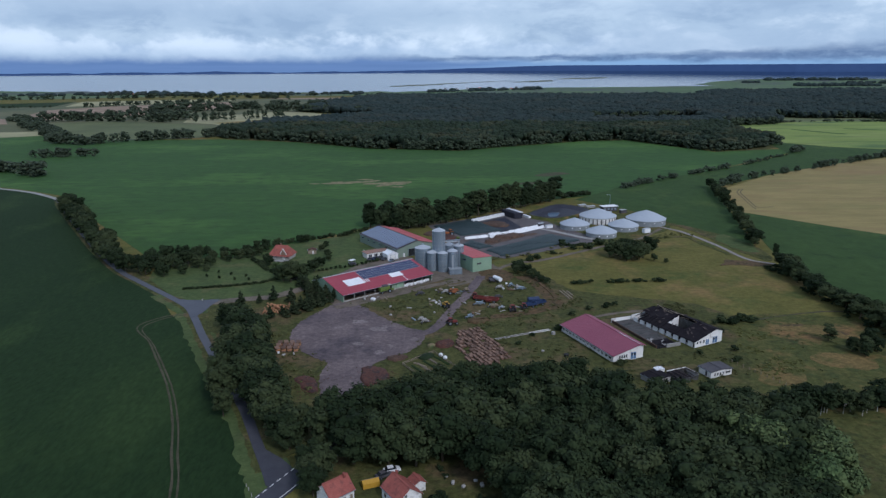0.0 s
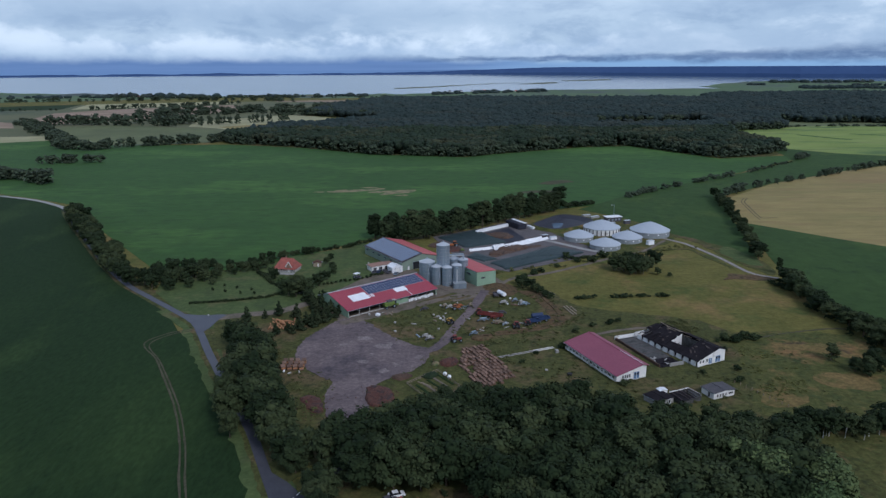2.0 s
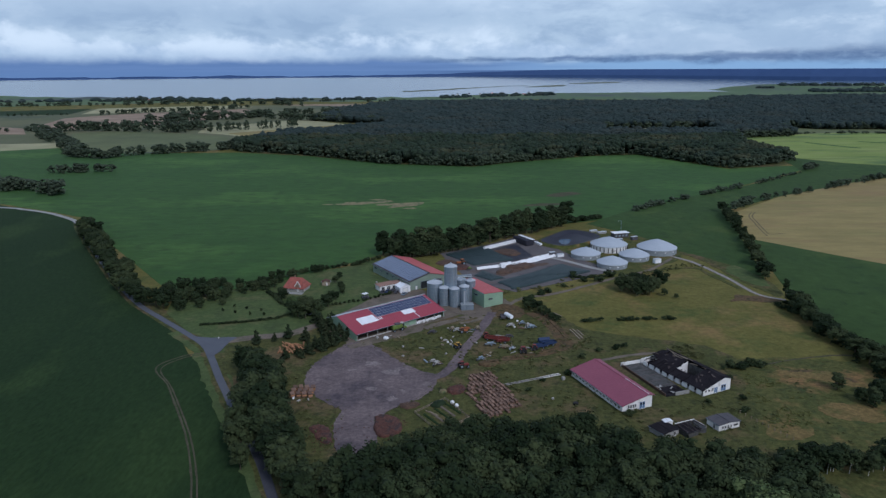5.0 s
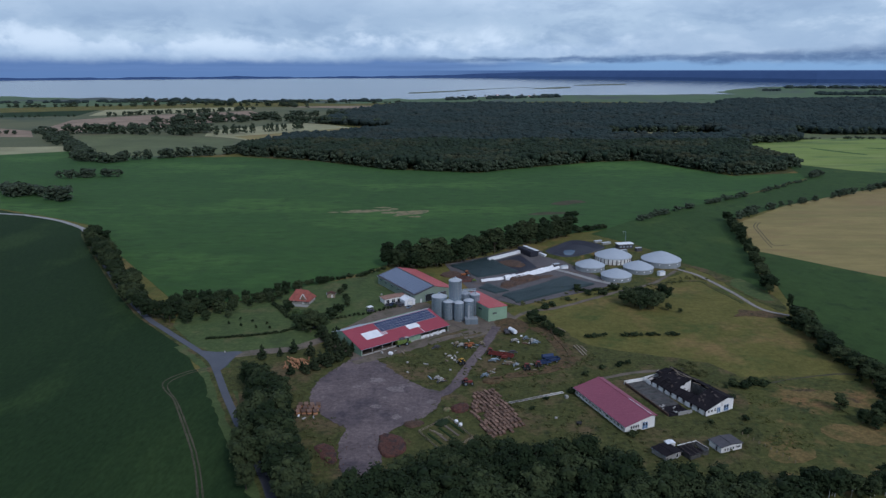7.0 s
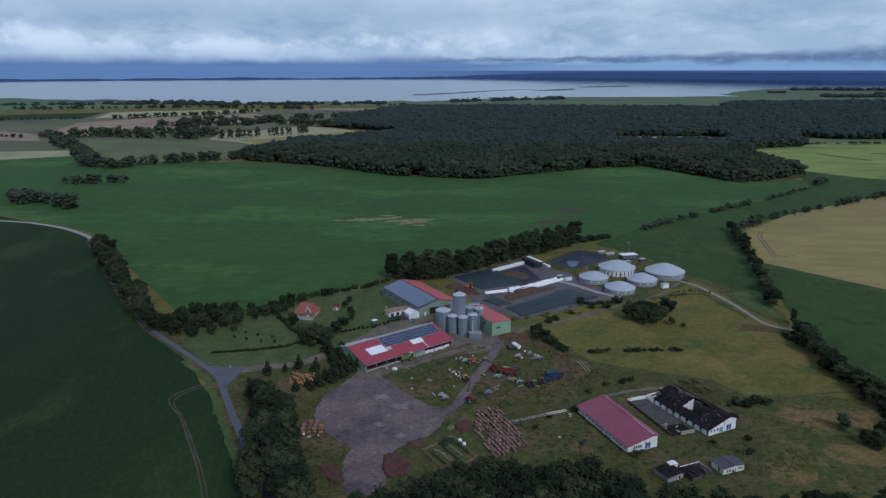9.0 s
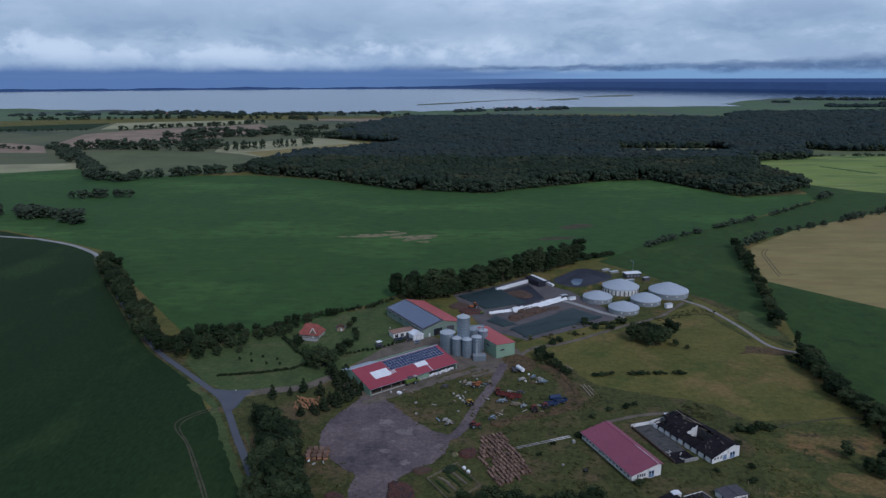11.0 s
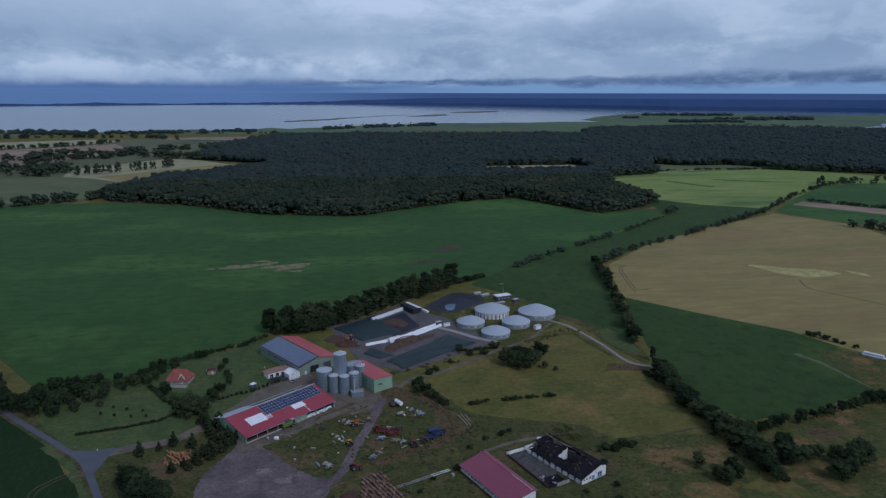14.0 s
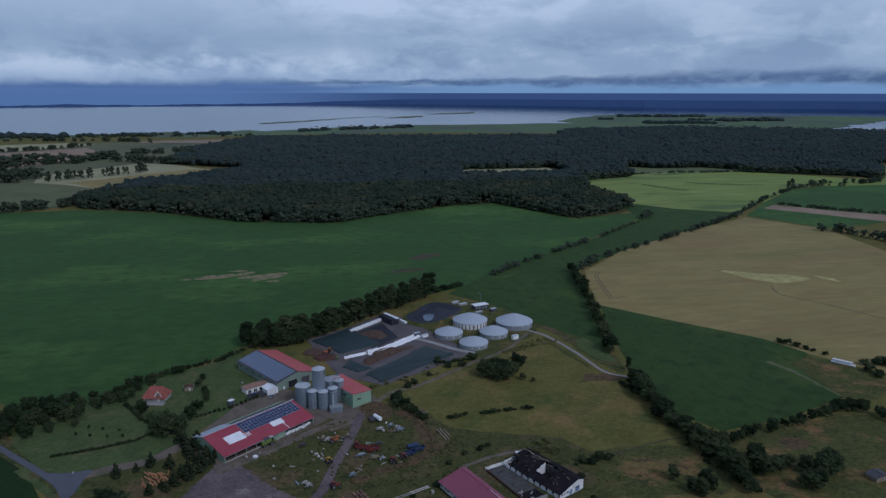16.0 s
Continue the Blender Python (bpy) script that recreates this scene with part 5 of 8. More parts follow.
for a, b in (((60, 311), (70, 312.5)), ((77, 313), (87, 313.5)), ((90, 314), (95, 314)), ((99, 314), (104, 315)), ((106, 258), (124, 262)), ((100, 245), (106, 250)), ((66, 382), (90, 384))):
    row("bush", [a, b], 1.9, 1.5, 0.6, 1.35, "meadow bushes", "", 0.35)
for x, y, h in ((-47, 176, 11.5), (-44, 170, 10.5), (-55, 190, 13), (-60, 197, 13.5), (-68, 213, 14), (-41, 166, 9)):
    plant("near", x, y, h, 1.1, "trees along the lane")
# hedges of the east
row("mid", [(222, 574), (208, 514), (194, 452), (184, 414), (173, 372)], 7.5, 6.6, 1.8, 1.15, "hedge between fields", "", 0.42)
for x, y, h in ((204, 498, 11), (199, 474, 10), (195, 452, 9.5), (189, 436, 9), (213, 540, 9)):
    plant("poplar", x, y, h, 1.1, "hedge between fields")
row("mid", [(168, 336), (166, 314), (166, 288), (167, 270), (168, 256), (167, 238), (170, 220)], 5.2, 7.6, 2.0, 1.35, "hedge between fields")
row("poplar", [(172.5, 352), (173, 354)], 5, 11, 0.3, 0.6, "hedge between fields")
row("mid", [(174, 262), (196, 269), (220, 273), (240, 279), (260, 284), (269, 278), (270, 266)], 5, 5.5, 1.6, 1.2, "cross hedge")
row("mid", [(186, 250), (178, 236), (196, 240), (205, 230), (214, 236), (190, 222)], 6, 7, 2, 1.3, "cross hedge")
row("mid", [(227, 574), (254, 602), (278, 622), (302, 641), (364, 682), (398, 709), (460, 752), (522, 797), (645, 918), (766, 1018), (826, 1044), (882, 1034)], 8, 5.8, 2.4, 1.2, "long field hedge", vary=0.38, gap=0.7)
row("bush", [(147, 572), (192, 615), (250, 665), (262, 673)], 6.5, 4.4, 0.8, 1.2, "field hedge row", gap=0.85)
row("bush", [(268, 680), (280, 689)], 5, 4.5, 1, 1.4, "field hedge row")
row("bush", [(302, 709), (318, 722), (354, 757), (380, 782), (400, 800)], 10, 3.8, 0.8, 1.2, "field hedge row", gap=0.8)
row("mid", [(396, 800), (418, 826), (430, 842)], 9, 7, 3, 1.3, "field hedge row")
for x, y, h in ((288.5, 378, 3.2), (291, 374, 3.6), (294, 369, 3.0), (296.5, 364, 2.8), (298.5, 360, 2.2), (301.5, 353, 2.4), (313.6, 335, 3.6), (308, 325, 4.2), (307.5, 318, 3.0), (311, 321, 3.4), (322, 334, 5.5), (326, 330, 5)):
    plant("bush", x, y, h, 1.25, "bushes at the wheat edge")
row("mid", [(560, 700), (585, 690), (600, 640), (590, 610)], 9, 9, 4, 1.3, "copse beyond the wheat")
row("mid", [(830, 1060), (870, 1075), (930, 1060), (1000, 1080)], 10, 8, 3, 1.3, "copse beyond the wheat")
row("bush", [(636, 884), (688, 824), (735, 778), (800, 735)], 9, 4.5, 2, 1.3, "long field hedge")
row("bush", [(580, 1258), (690, 1270), (820, 1262)], 9, 4, 2, 1.4, "long field hedge")
row("poplar", [(772, 1040), (790, 1046)], 7, 13, 1, 1.2, "copse beyond the wheat")
# far hedges of the west
row("mid", [(-450, 675), (-431, 690), (-400, 668), (-376, 650)], 6, 11.5, 5, 1.3, "copse in the field")
row("mid", [(-500, 690), (-455, 700), (-420, 690)], 8, 11, 5, 1.4, "copse in the field")
row("mid", [(-466, 796), (-440, 806), (-400, 812)], 6, 9, 4, 1.4, "copse in the field")
row("mid", [(-530, 955), (-472, 932), (-463, 958), (-420, 990), (-400, 1004), (-365, 1018), (-330, 1046)], 7.5, 12, 4, 1.3, "far hedge")
row("mid", [(-545, 985), (-575, 1050), (-640, 1140), (-690, 1200), (-760, 1300), (-850, 1400)], 9, 12.5, 16, 1.4, "far hedge")
row("mid", [(-775, 1350), (-718, 1372), (-660, 1368), (-610, 1352), (-540, 1335), (-470, 1315)], 12, 18, 4, 1.15, "far hedge", gap=0.6)
row("mid", [(-610, 1390), (-560, 1420), (-500, 1380)], 9, 18, 22, 1.2, "far hedge")
row("mid", [(-640, 1560), (-660, 1687), (-590, 1680), (-527, 1664), (-473, 1800)], 13, 19, 8, 1.25, "far hedge")
row("mid", [(-450, 1700), (-380, 1660), (-276, 1600), (-163, 1530)], 12, 17, 8, 1.3, "far hedge")
row("poplar", [(-470, 1330), (-440, 1360), (-412, 1378), (-385, 1400), (-355, 1432), (-330, 1465)], 12, 19, 2.0, 1.0, "far tree row", vary=0.02, gap=0.5)
row("mid", [(-720, 1640), (-620, 1600), (-560, 1680), (-500, 1800), (-440, 1880), (-336, 1920), (-300, 1800)], 15, 14, 10, 1.4, "far tree row")
row("mid", [(-955, 1853), (-900, 1898), (-832, 1994), (-720, 2046), (-640, 2200)], 16, 12, 5, 1.3, "far tree row")
row("mid", [(-1300, 1800), (-1120, 1840), (-1020, 1880)], 20, 7, 5, 1.5, "far tree row")
row("mid", [(-1500, 2300), (-1200, 2360), (-900, 2440), (-600, 2380), (-500, 2300)], 24, 14, 16, 1.6, "far tree row")
row("mid", [(-1200, 2560), (-800, 2580), (-450, 2580), (-200, 2560)], 30, 11, 14, 1.8, "shore trees")
row("mid", [(-1250, 1480), (-1000, 1420), (-860, 1340)], 18, 9, 8, 1.5, "far tree row")

# the large forest: crowns side by side, too many to count
FOREST = [(-340, 1060), (-314, 1018), (-204, 969), (-92, 878), (21, 850), (58, 880), (186, 957), (251, 968), (290, 890), (322, 832), (373, 856), (428, 906), (418, 1030), (468, 1190), (690, 1272), (822, 1268), (881, 1232), (938, 1201), (993, 1171), (1016, 1120), (1076, 1178), (1180, 1318), (1500, 1500), (2500, 1900), (2500, 2700), (1700, 2820), (1000, 2700), (900, 2520), (830, 2330), (427, 2385), (60, 2420), (-200, 2420), (-250, 2250), (-330, 1960), (-320, 1620), (-150, 1500), (-140, 1425), (-300, 1235)]
patch("forest_floor", [(x + 8, y - 16) for x, y in FOREST], 0.036, M["grass"], "shaded weedy ground at the forest edge", "ground")
GAPS = [[(262, 1255), (290, 1402), (480, 1408), (490, 1270), (380, 1240)], [(585, 1215), (596, 1310), (650, 1392), (700, 1350), (800, 1350), (845, 1300), (830, 1235), (690, 1240)]]


def canopy(name, y0, y1, step, lump, h0, h1, ico, seed, mat):
    rng = np.random.default_rng(seed)
    iv, fi = ico
    vs, fs, k = [], [], 0
    for y in np.arange(y0, y1, step):
        for x in np.arange(-460, 2500, step):
            px, py = x + rng.uniform(-0.45, 0.45) * step, y + rng.uniform(-0.45, 0.45) * step
            if abs(px) > 0.92 * py + 200 or not inside(FOREST, px, py) or any(inside(g, px, py) for g in GAPS):
                continue
            h = rng.uniform(h0, h1) * (1 + 0.18 * noise.noise((px * 0.012, py * 0.012, 5)))
            r = lump * rng.uniform(0.6, 1.45)
            v = iv * (1 + 0.20 * rng.normal(size=(len(iv), 1)))
            v = v * (r * rng.uniform(0.8, 1.2), r * rng.uniform(0.8, 1.2), r * rng.uniform(0.4, 0.75)) + (px, py, h - r * 0.55)
            v[:, 2] = np.where(iv[:, 2] < -0.5, v[:, 2] - h * 0.5, v[:, 2])
            vs.append(v), fs.append(fi + k)
            k += len(iv)
    ob = new(name, raw_mesh(name, np.concatenate(vs), np.concatenate(fs), mat, True))
    return tagged(ob, "dense dark green mixed forest canopy", "forest", kind="stuff")


canopy("forest_canopy", 845, 1130, 5.0, 3.7, 12, 17, ICO1, 1, M["forest"])
canopy("forest_canopy", 1130, 1700, 8.0, 5.8, 12, 16.5, ICO1, 2, M["forest_hazy"])
canopy("forest_canopy", 1700, 2850, 14.0, 10.0, 11.5, 15.5, ICO1, 3, M["forest_hazy"])
# brushwood that closes the forest's field side
row("mid", [(-340, 1060), (-314, 1016), (-204, 967), (-92, 876), (21, 849), (58, 878), (186, 955), (251, 966), (290, 888), (322, 830), (373, 854), (434, 906)], 8.5, 11, 2, 1.2, "trees at the forest edge")
for pts in ([(470, 1188), (585, 1228)], [(592, 1312), (650, 1396), (700, 1356), (800, 1356), (850, 1300)], [(824, 1266), (881, 1230), (938, 1199), (993, 1169), (1016, 1118), (1076, 1176), (1180, 1316)], [(288, 1396), (390, 1402), (478, 1402)], [(434, 906), (422, 1030), (470, 1190)]):
    row("mid", pts, 10, 12, 2, 1.2, "trees at the forest edge")


# tall weeds and small scrub on the waste ground
TUFT = [crown_mesh("tuft", broad_blobs(1.0, 1.5, 3, 120 + i, 0.1), 46, 0.17, M["weed"], 120 + i, core=ICO1) for i in range(3)]


def scrub(name, area, count, h0, h1, label, seed, mat="weed"):
    rng = random.Random(seed)
    xs, ys = [p[0] for p in area], [p[1] for p in area]
    vs, fs, k = [], [], 0
    while len(vs) < count:
        x, y = rng.uniform(min(xs), max(xs)), rng.uniform(min(ys), max(ys))
        if not inside(area, x, y) or noise.noise((x * 0.09, y * 0.09, seed)) < -0.05:
            continue
        me, h_ = TUFT[rng.randrange(3)], 1.0
        n = len(me.vertices)
        v = np.empty(n * 3, dtype=np.float32)
        me.vertices.foreach_get("co", v)
        f = np.empty(len(me.loops), dtype=np.int32)
        me.loops.foreach_get("vertex_index", f)
        s = rng.uniform(h0, h1) / h_
        v = v.reshape(-1, 3) * (s * rng.uniform(0.9, 1.7), s * rng.uniform(0.9, 1.7), s)
        vs.append(v + (x, y, -0.1))
        fs.append(f.reshape(-1, 3) + k)
        k += n
    ob = new(name, raw_mesh(name, np.concatenate(vs), np.concatenate(fs), M[mat]))
    return tagged(ob, label, "scrub", kind="stuff")


scrub("scrub", [(18, 300), (34, 330), (48, 312), (60, 290), (64, 262), (44, 254), (26, 262), (20, 284)], 130, 0.4, 1.1, "tall weeds and low scrub", 1)
scrub("scrub", [(-34, 286), (-4, 314), (16, 318), (20, 300), (2, 262), (-6, 254), (-20, 266)], 170, 0.25, 0.8, "weeds between parked machines", 14)
scrub("scrub", [(0, 256), (8, 286), (22, 300), (40, 270), (30, 240), (24, 226)], 200, 0.25, 0.9, "tall weeds round the board stacks", 15)
scrub("scrub", [(26, 210), (52, 268), (60, 262), (56, 226), (60, 206)], 150, 0.2, 0.7, "rough tussocks beside the barn", 16)
scrub("scrub", [(60, 198), (62, 220), (100, 230), (130, 214), (126, 176), (100, 186)], 130, 0.2, 0.7, "rough tussocks round the huts", 17)
scrub("scrub", [(113, 254), (124, 245), (126, 228), (118, 212), (106, 207), (104, 222), (106, 240)], 260, 0.2, 0.6, "yellow-green tall weeds on the meadow", 19, "tallgrass")
scrub("scrub", [(-46, 172), (-58, 194), (-84, 244), (-60, 262), (-46, 206)], 120, 0.3, 0.9, "weeds on the verge of the lane", 18)
scrub("scrub", [(20, 232), (40, 246), (54, 222), (60, 204), (24, 212)], 60, 0.3, 0.9, "tall weeds beside the barn", 2)
scrub("scrub", [(98, 262), (126, 272), (150, 250), (130, 216), (98, 212), (102, 240)], 70, 0.2, 0.6, "tussocks and weeds in the meadow", 3)
scrub("scrub", [(-40, 278), (-6, 308), (6, 298), (-4, 262), (-20, 268)], 60, 0.25, 0.8, "weeds between parked machines", 4)
scrub("scrub", [(56, 226), (70, 230), (84, 232), (100, 238), (96, 206), (62, 200)], 60, 0.3, 1.0, "weeds round the ruined huts", 5)
scrub("scrub", [(-6, 142), (-2, 158), (12, 142), (18, 130), (0, 130)], 60, 0.5, 1.6, "garden scrub at the edge of the wood", 11, "leaf")
scrub("scrub", [(-56, 205), (-44, 216), (-40, 196), (-34, 190), (-30, 178), (-44, 176)], 40, 0.4, 1.3, "weeds at the edge of the yard", 6)
scrub("scrub", [(60, 268), (100, 282), (104, 266), (90, 272), (70, 268)], 40, 0.5, 1.4, "weeds behind the barns", 7)
scrub("scrub", [(20, 352), (60, 388), (90, 384), (60, 362), (30, 346)], 40, 0.4, 1.4, "scrub beside the bunkers", 8)
scrub("scrub", [(108, 392), (150, 420), (150, 400), (128, 398), (112, 386)], 50, 0.4, 1.2, "scrub below the tanks", 9)
scrub("hedge_undergrowth", [(160, 340), (172, 340), (176, 300), (176, 262), (172, 220), (162, 240), (160, 300)], 130, 1.0, 2.4, "dense undergrowth of a hedge", 10, "leaf")

rim = smoothed(YARD, 5, True)
for k_ in range(0, len(rim), 20):
    pts_ = rim[k_:k_ + 21]
    scrub("edge_weeds", [(x - 2.2, y - 1.2) for x, y in pts_] + [(x + 2.2, y + 1.2) for x, y in reversed(pts_)], 46, 0.15, 0.5, "low weeds along the yard's edge", 40 + k_)
# woods on the far marsh
def far_wood(a, b, depth, count, h, seed):
    rng = np.random.default_rng(seed)
    iv, fi = ICO2
    vs, fs, k = [], [], 0
    for i in range(count):
        u, q = rng.uniform(), rng.uniform(-0.5, 0.5)
        x, y, z = far_place(a[0] + (b[0] - a[0]) * u, a[1] + (b[1] - a[1]) * u + q * depth)
        r = h * rng.uniform(0.7, 1.2)
        v = iv * (1 + 0.15 * rng.normal(size=(len(iv), 1))) * (r * 1.6, r * 1.6, r) + (x, y, z + r * 0.5)
        vs.append(v), fs.append(fi + k)
        k += len(iv)
    ob = new("far_wood", raw_mesh("far_wood", np.concatenate(vs), np.concatenate(fs), M["forest_hazy"], True))
    return tagged(ob, "distant dark wood on the flat marsh", "wood", kind="stuff")


far_wood((1955, 4380), (2550, 4310), 120, 70, 8, 1)
far_wood((1640, 3340), (1990, 3300), 120, 60, 8, 2)
far_wood((2214, 3570), (2590, 3610), 120, 50, 9, 3)
far_wood((1620, 3900), (1700, 3880), 60, 8, 7, 4)
far_wood((2100, 3740), (2230, 3720), 60, 12, 6, 5)
far_wood((-1250, 2700), (-850, 2640), 120, 40, 9, 6)
far_wood((-820, 2650), (-300, 2700), 90, 40, 8, 7)
far_wood((-1700, 2600), (-1250, 2680), 120, 40, 7, 8)
far_wood((-60, 2850), (420, 3120), 120, 60, 8, 9)

# ---- farm buildings ----


def slab(pts, thick):
    """A sheet through four points, thick downwards."""
    bm = bmesh.new()
    a = [bm.verts.new(p) for p in pts]
    b = [bm.verts.new((x, y, z - thick)) for x, y, z in pts]
    bm.faces.new(a), bm.faces.new(b[::-1])
    n = len(pts)
    for i in range(n):
        bm.faces.new((a[i], b[i], b[(i + 1) % n], a[(i + 1) % n]))
    return bm


def upright(pts, thick):
    """A wall: an outline in x and z, with thickness in y."""
    bm = bmesh.new()
    a, b = [bm.verts.new((x, -thick / 2, z)) for x, z in pts], [bm.verts.new((x, thick / 2, z)) for x, z in pts]
    bm.faces.new(a), bm.faces.new(b[::-1])
    n = len(pts)
    for i in range(n):
        bm.faces.new((a[i], a[(i + 1) % n], b[(i + 1) % n], b[i]))
    return bm


def shifted(bm, m):
    bmesh.ops.transform(bm, matrix=m, verts=bm.verts)
    return bm


def opening(parent, name, side, W, L, along, z, w, h, mat, frame="white", bars=0):
    """A window or door, with its frame, set on one of a building's four sides (f, b, l, r)."""
    turn = dict(f=0, r=90, b=180, l=-90)[side]
    off = L / 2 if side in "fb" else W / 2
    m = Matrix.Rotation(radians(turn), 4, "Z") @ Matrix.Translation((along, -off - 0.13, z + h / 2))
    ob = part(name, shifted(boxed((0, 0, 0), (w, 0.06, h)), m), mat, parent)
    bm = bmesh.new()
    for sx in (-1, 1):
        box(bm, (sx * w / 2, -0.03, 0), (0.12, 0.14, h + 0.24))
        box(bm, (0, -0.03, sx * h / 2), (w, 0.14, 0.12))
    for i in range(bars):
        box(bm, (-w / 2 + w * (i + 1) / (bars + 1), -0.03, 0), (0.08, 0.12, h))
    part("frame", shifted(bm, m), M[frame], ob)
    return ob


def gabled(name, label, category, a, b, L, eave, ridge, wall, roof, roof2=None, over=0.45, ridge_at=0.5, group="", wall_parts=True, eave2=None):
    """A building with its front gable from a to b, reaching L back. Local x runs along the front, y to the back."""
    A, B = Vector(a), Vector(b)
    W = (B - A).length
    ux = (B - A).normalized()
    uy = Vector((-ux.y, ux.x))
    c = (A + B) / 2 + uy * L / 2
    root = thing(name, label, category, (c.x, c.y), math.degrees(math.atan2(ux.y, ux.x)), group)
    rx = -W / 2 + W * ridge_at
    e2 = eave if eave2 is None else eave2
    outline = [(-W / 2, -0.2), (W / 2, -0.2), (W / 2, e2), (rx, ridge), (-W / 2, eave)]
    for y in (-L / 2 + 0.12, L / 2 - 0.12):
        part("wall", shifted(upright(outline, 0.24), Matrix.Translation((0, y, 0))), wall, root)
    part("wall", boxed((-W / 2 + 0.12, 0, eave / 2 - 0.1), (0.24, L - 0.49, eave + 0.2)), wall, root)
    part("wall", boxed((W / 2 - 0.12, 0, e2 / 2 - 0.1), (0.24, L - 0.49, e2 + 0.2)), wall, root)
    sl, sr = (ridge - eave) / max(rx + W / 2, 0.1), (ridge - e2) / max(W / 2 - rx, 0.1)
    y0, y1 = -L / 2 - over, L / 2 + over
    t = 0.2
    if ridge_at > 0.02:
        part("roof", slab([(-W / 2 - over, y0, eave - sl * over + t), (rx, y0, ridge + t), (rx, y1, ridge + t), (-W / 2 - over, y1, eave - sl * over + t)], 0.18), roof, root)
    if ridge_at < 0.98:
        part("roof", slab([(rx, y0, ridge + t), (W / 2 + over, y0, e2 - sr * over + t), (W / 2 + over, y1, e2 - sr * over + t), (rx, y1, ridge + t)], 0.18), roof2 or roof, root)
    if 0.1 < ridge_at < 0.9:
        part("ridge_cap", boxed((rx, 0, ridge + t + 0.04), (0.5, L + 2 * over, 0.09)), roof, root)
    for sx, e in ((-1, eave), (1, e2)):
        s = sl if sx < 0 else sr
        part("gutter", boxed((sx * (W / 2 + over + 0.07), 0, e - s * over + 0.02), (0.14, L + 2 * over, 0.12)), M["steel"], root)
    return root


def panels(root, corners, cols, rows, mat, gap=0.08, lift=0.12):
    """Solar panels side by side on a roof slope; corners: low start, low end, high end, high start."""
    p = [Vector(c) for c in corners]
    ux, uy = (p[1] - p[0]) / cols, (p[3] - p[0]) / rows
    w, h = ux.length - gap, uy.length - gap
    n = ux.cross(uy).normalized()
    me = bpy.data.meshes.new("solar_panel")
    bm = boxed((0, 0, 0), (w, h, 0.05))
    bm.to_mesh(me)
    bm.free()
    me.materials.append(mat)
    rot = Matrix((ux.normalized(), uy.normalized(), n)).transposed().to_4x4()
    for i in range(cols):
        for j in range(rows):
            ob = new("solar_panel", me)
            ob.parent = root
            ob.matrix_local = Matrix.Translation(p[0] + ux * (i + 0.5) + uy * (j + 0.5) + n * lift) @ rot


def silo(at, r, h, cap, label, n=24, group="grain silos"):
    s = thing("grain_silo", label, "silo", at, 0, group)
    bm = bmesh.new()
    tube(bm, (0, 0, 0), r, h, n)
    part("barrel", bm, M["steel"], s)
    for k in range(1, int(h / 1.9) + 1):
        bm = bmesh.new()
        tube(bm, (0, 0, k * h / (int(h / 1.9) + 1)), r + 0.025, 0.07, n)
        part("ring", bm, M["steel_roof"], s)
    for k in range(0, n, 3):
        a = 2 * math.pi * k / n
        part("stiffener", boxed(((r + 0.05) * math.cos(a), (r + 0.05) * math.sin(a), h / 2), (0.07, 0.09, h), math.degrees(a)), M["steel"], s)
    bm = bmesh.new()
    tube(bm, (0, 0, h), r + 0.18, cap, n, r * 0.12)
    part("roof", bm, M["steel_roof"], s)
    bm = bmesh.new()
    tube(bm, (0, 0, h + cap), r * 0.14, 0.4, 10)
    part("hatch", bm, M["steel"], s)
    bm = bmesh.new()
    for sx in (-0.22, 0.22):
        box(bm, (sx, -r - 0.2, h / 2), (0.06, 0.06, h))
    for k in range(int(h / 0.6)):
        box(bm, (0, -r - 0.2, 0.3 + k * 0.6), (0.44, 0.05, 0.05))
    part("ladder", shifted(bm, Matrix.Rotation(0.5, 4, "Z")), M["steel_roof"], s)
    return s


def dome_mesh(r, rise, n=40, k=9):
    bm = bmesh.new()
    rings = []
    for i in range(k):
        q = 1 - i / k
        z = rise * (1 - q ** 1.3)
        rings.append([bm.verts.new((r * q * math.cos(2 * math.pi * j / n), r * q * math.sin(2 * math.pi * j / n), z)) for j in range(n)])
    top = bm.verts.new((0, 0, rise))
    for i in range(k - 1):
        for j in range(n):
            bm.faces.new((rings[i][j], rings[i][(j + 1) % n], rings[i + 1][(j + 1) % n], rings[i + 1][j]))
    for j in range(n):
        bm.faces.new((rings[-1][j], rings[-1][(j + 1) % n], top))
    return bm


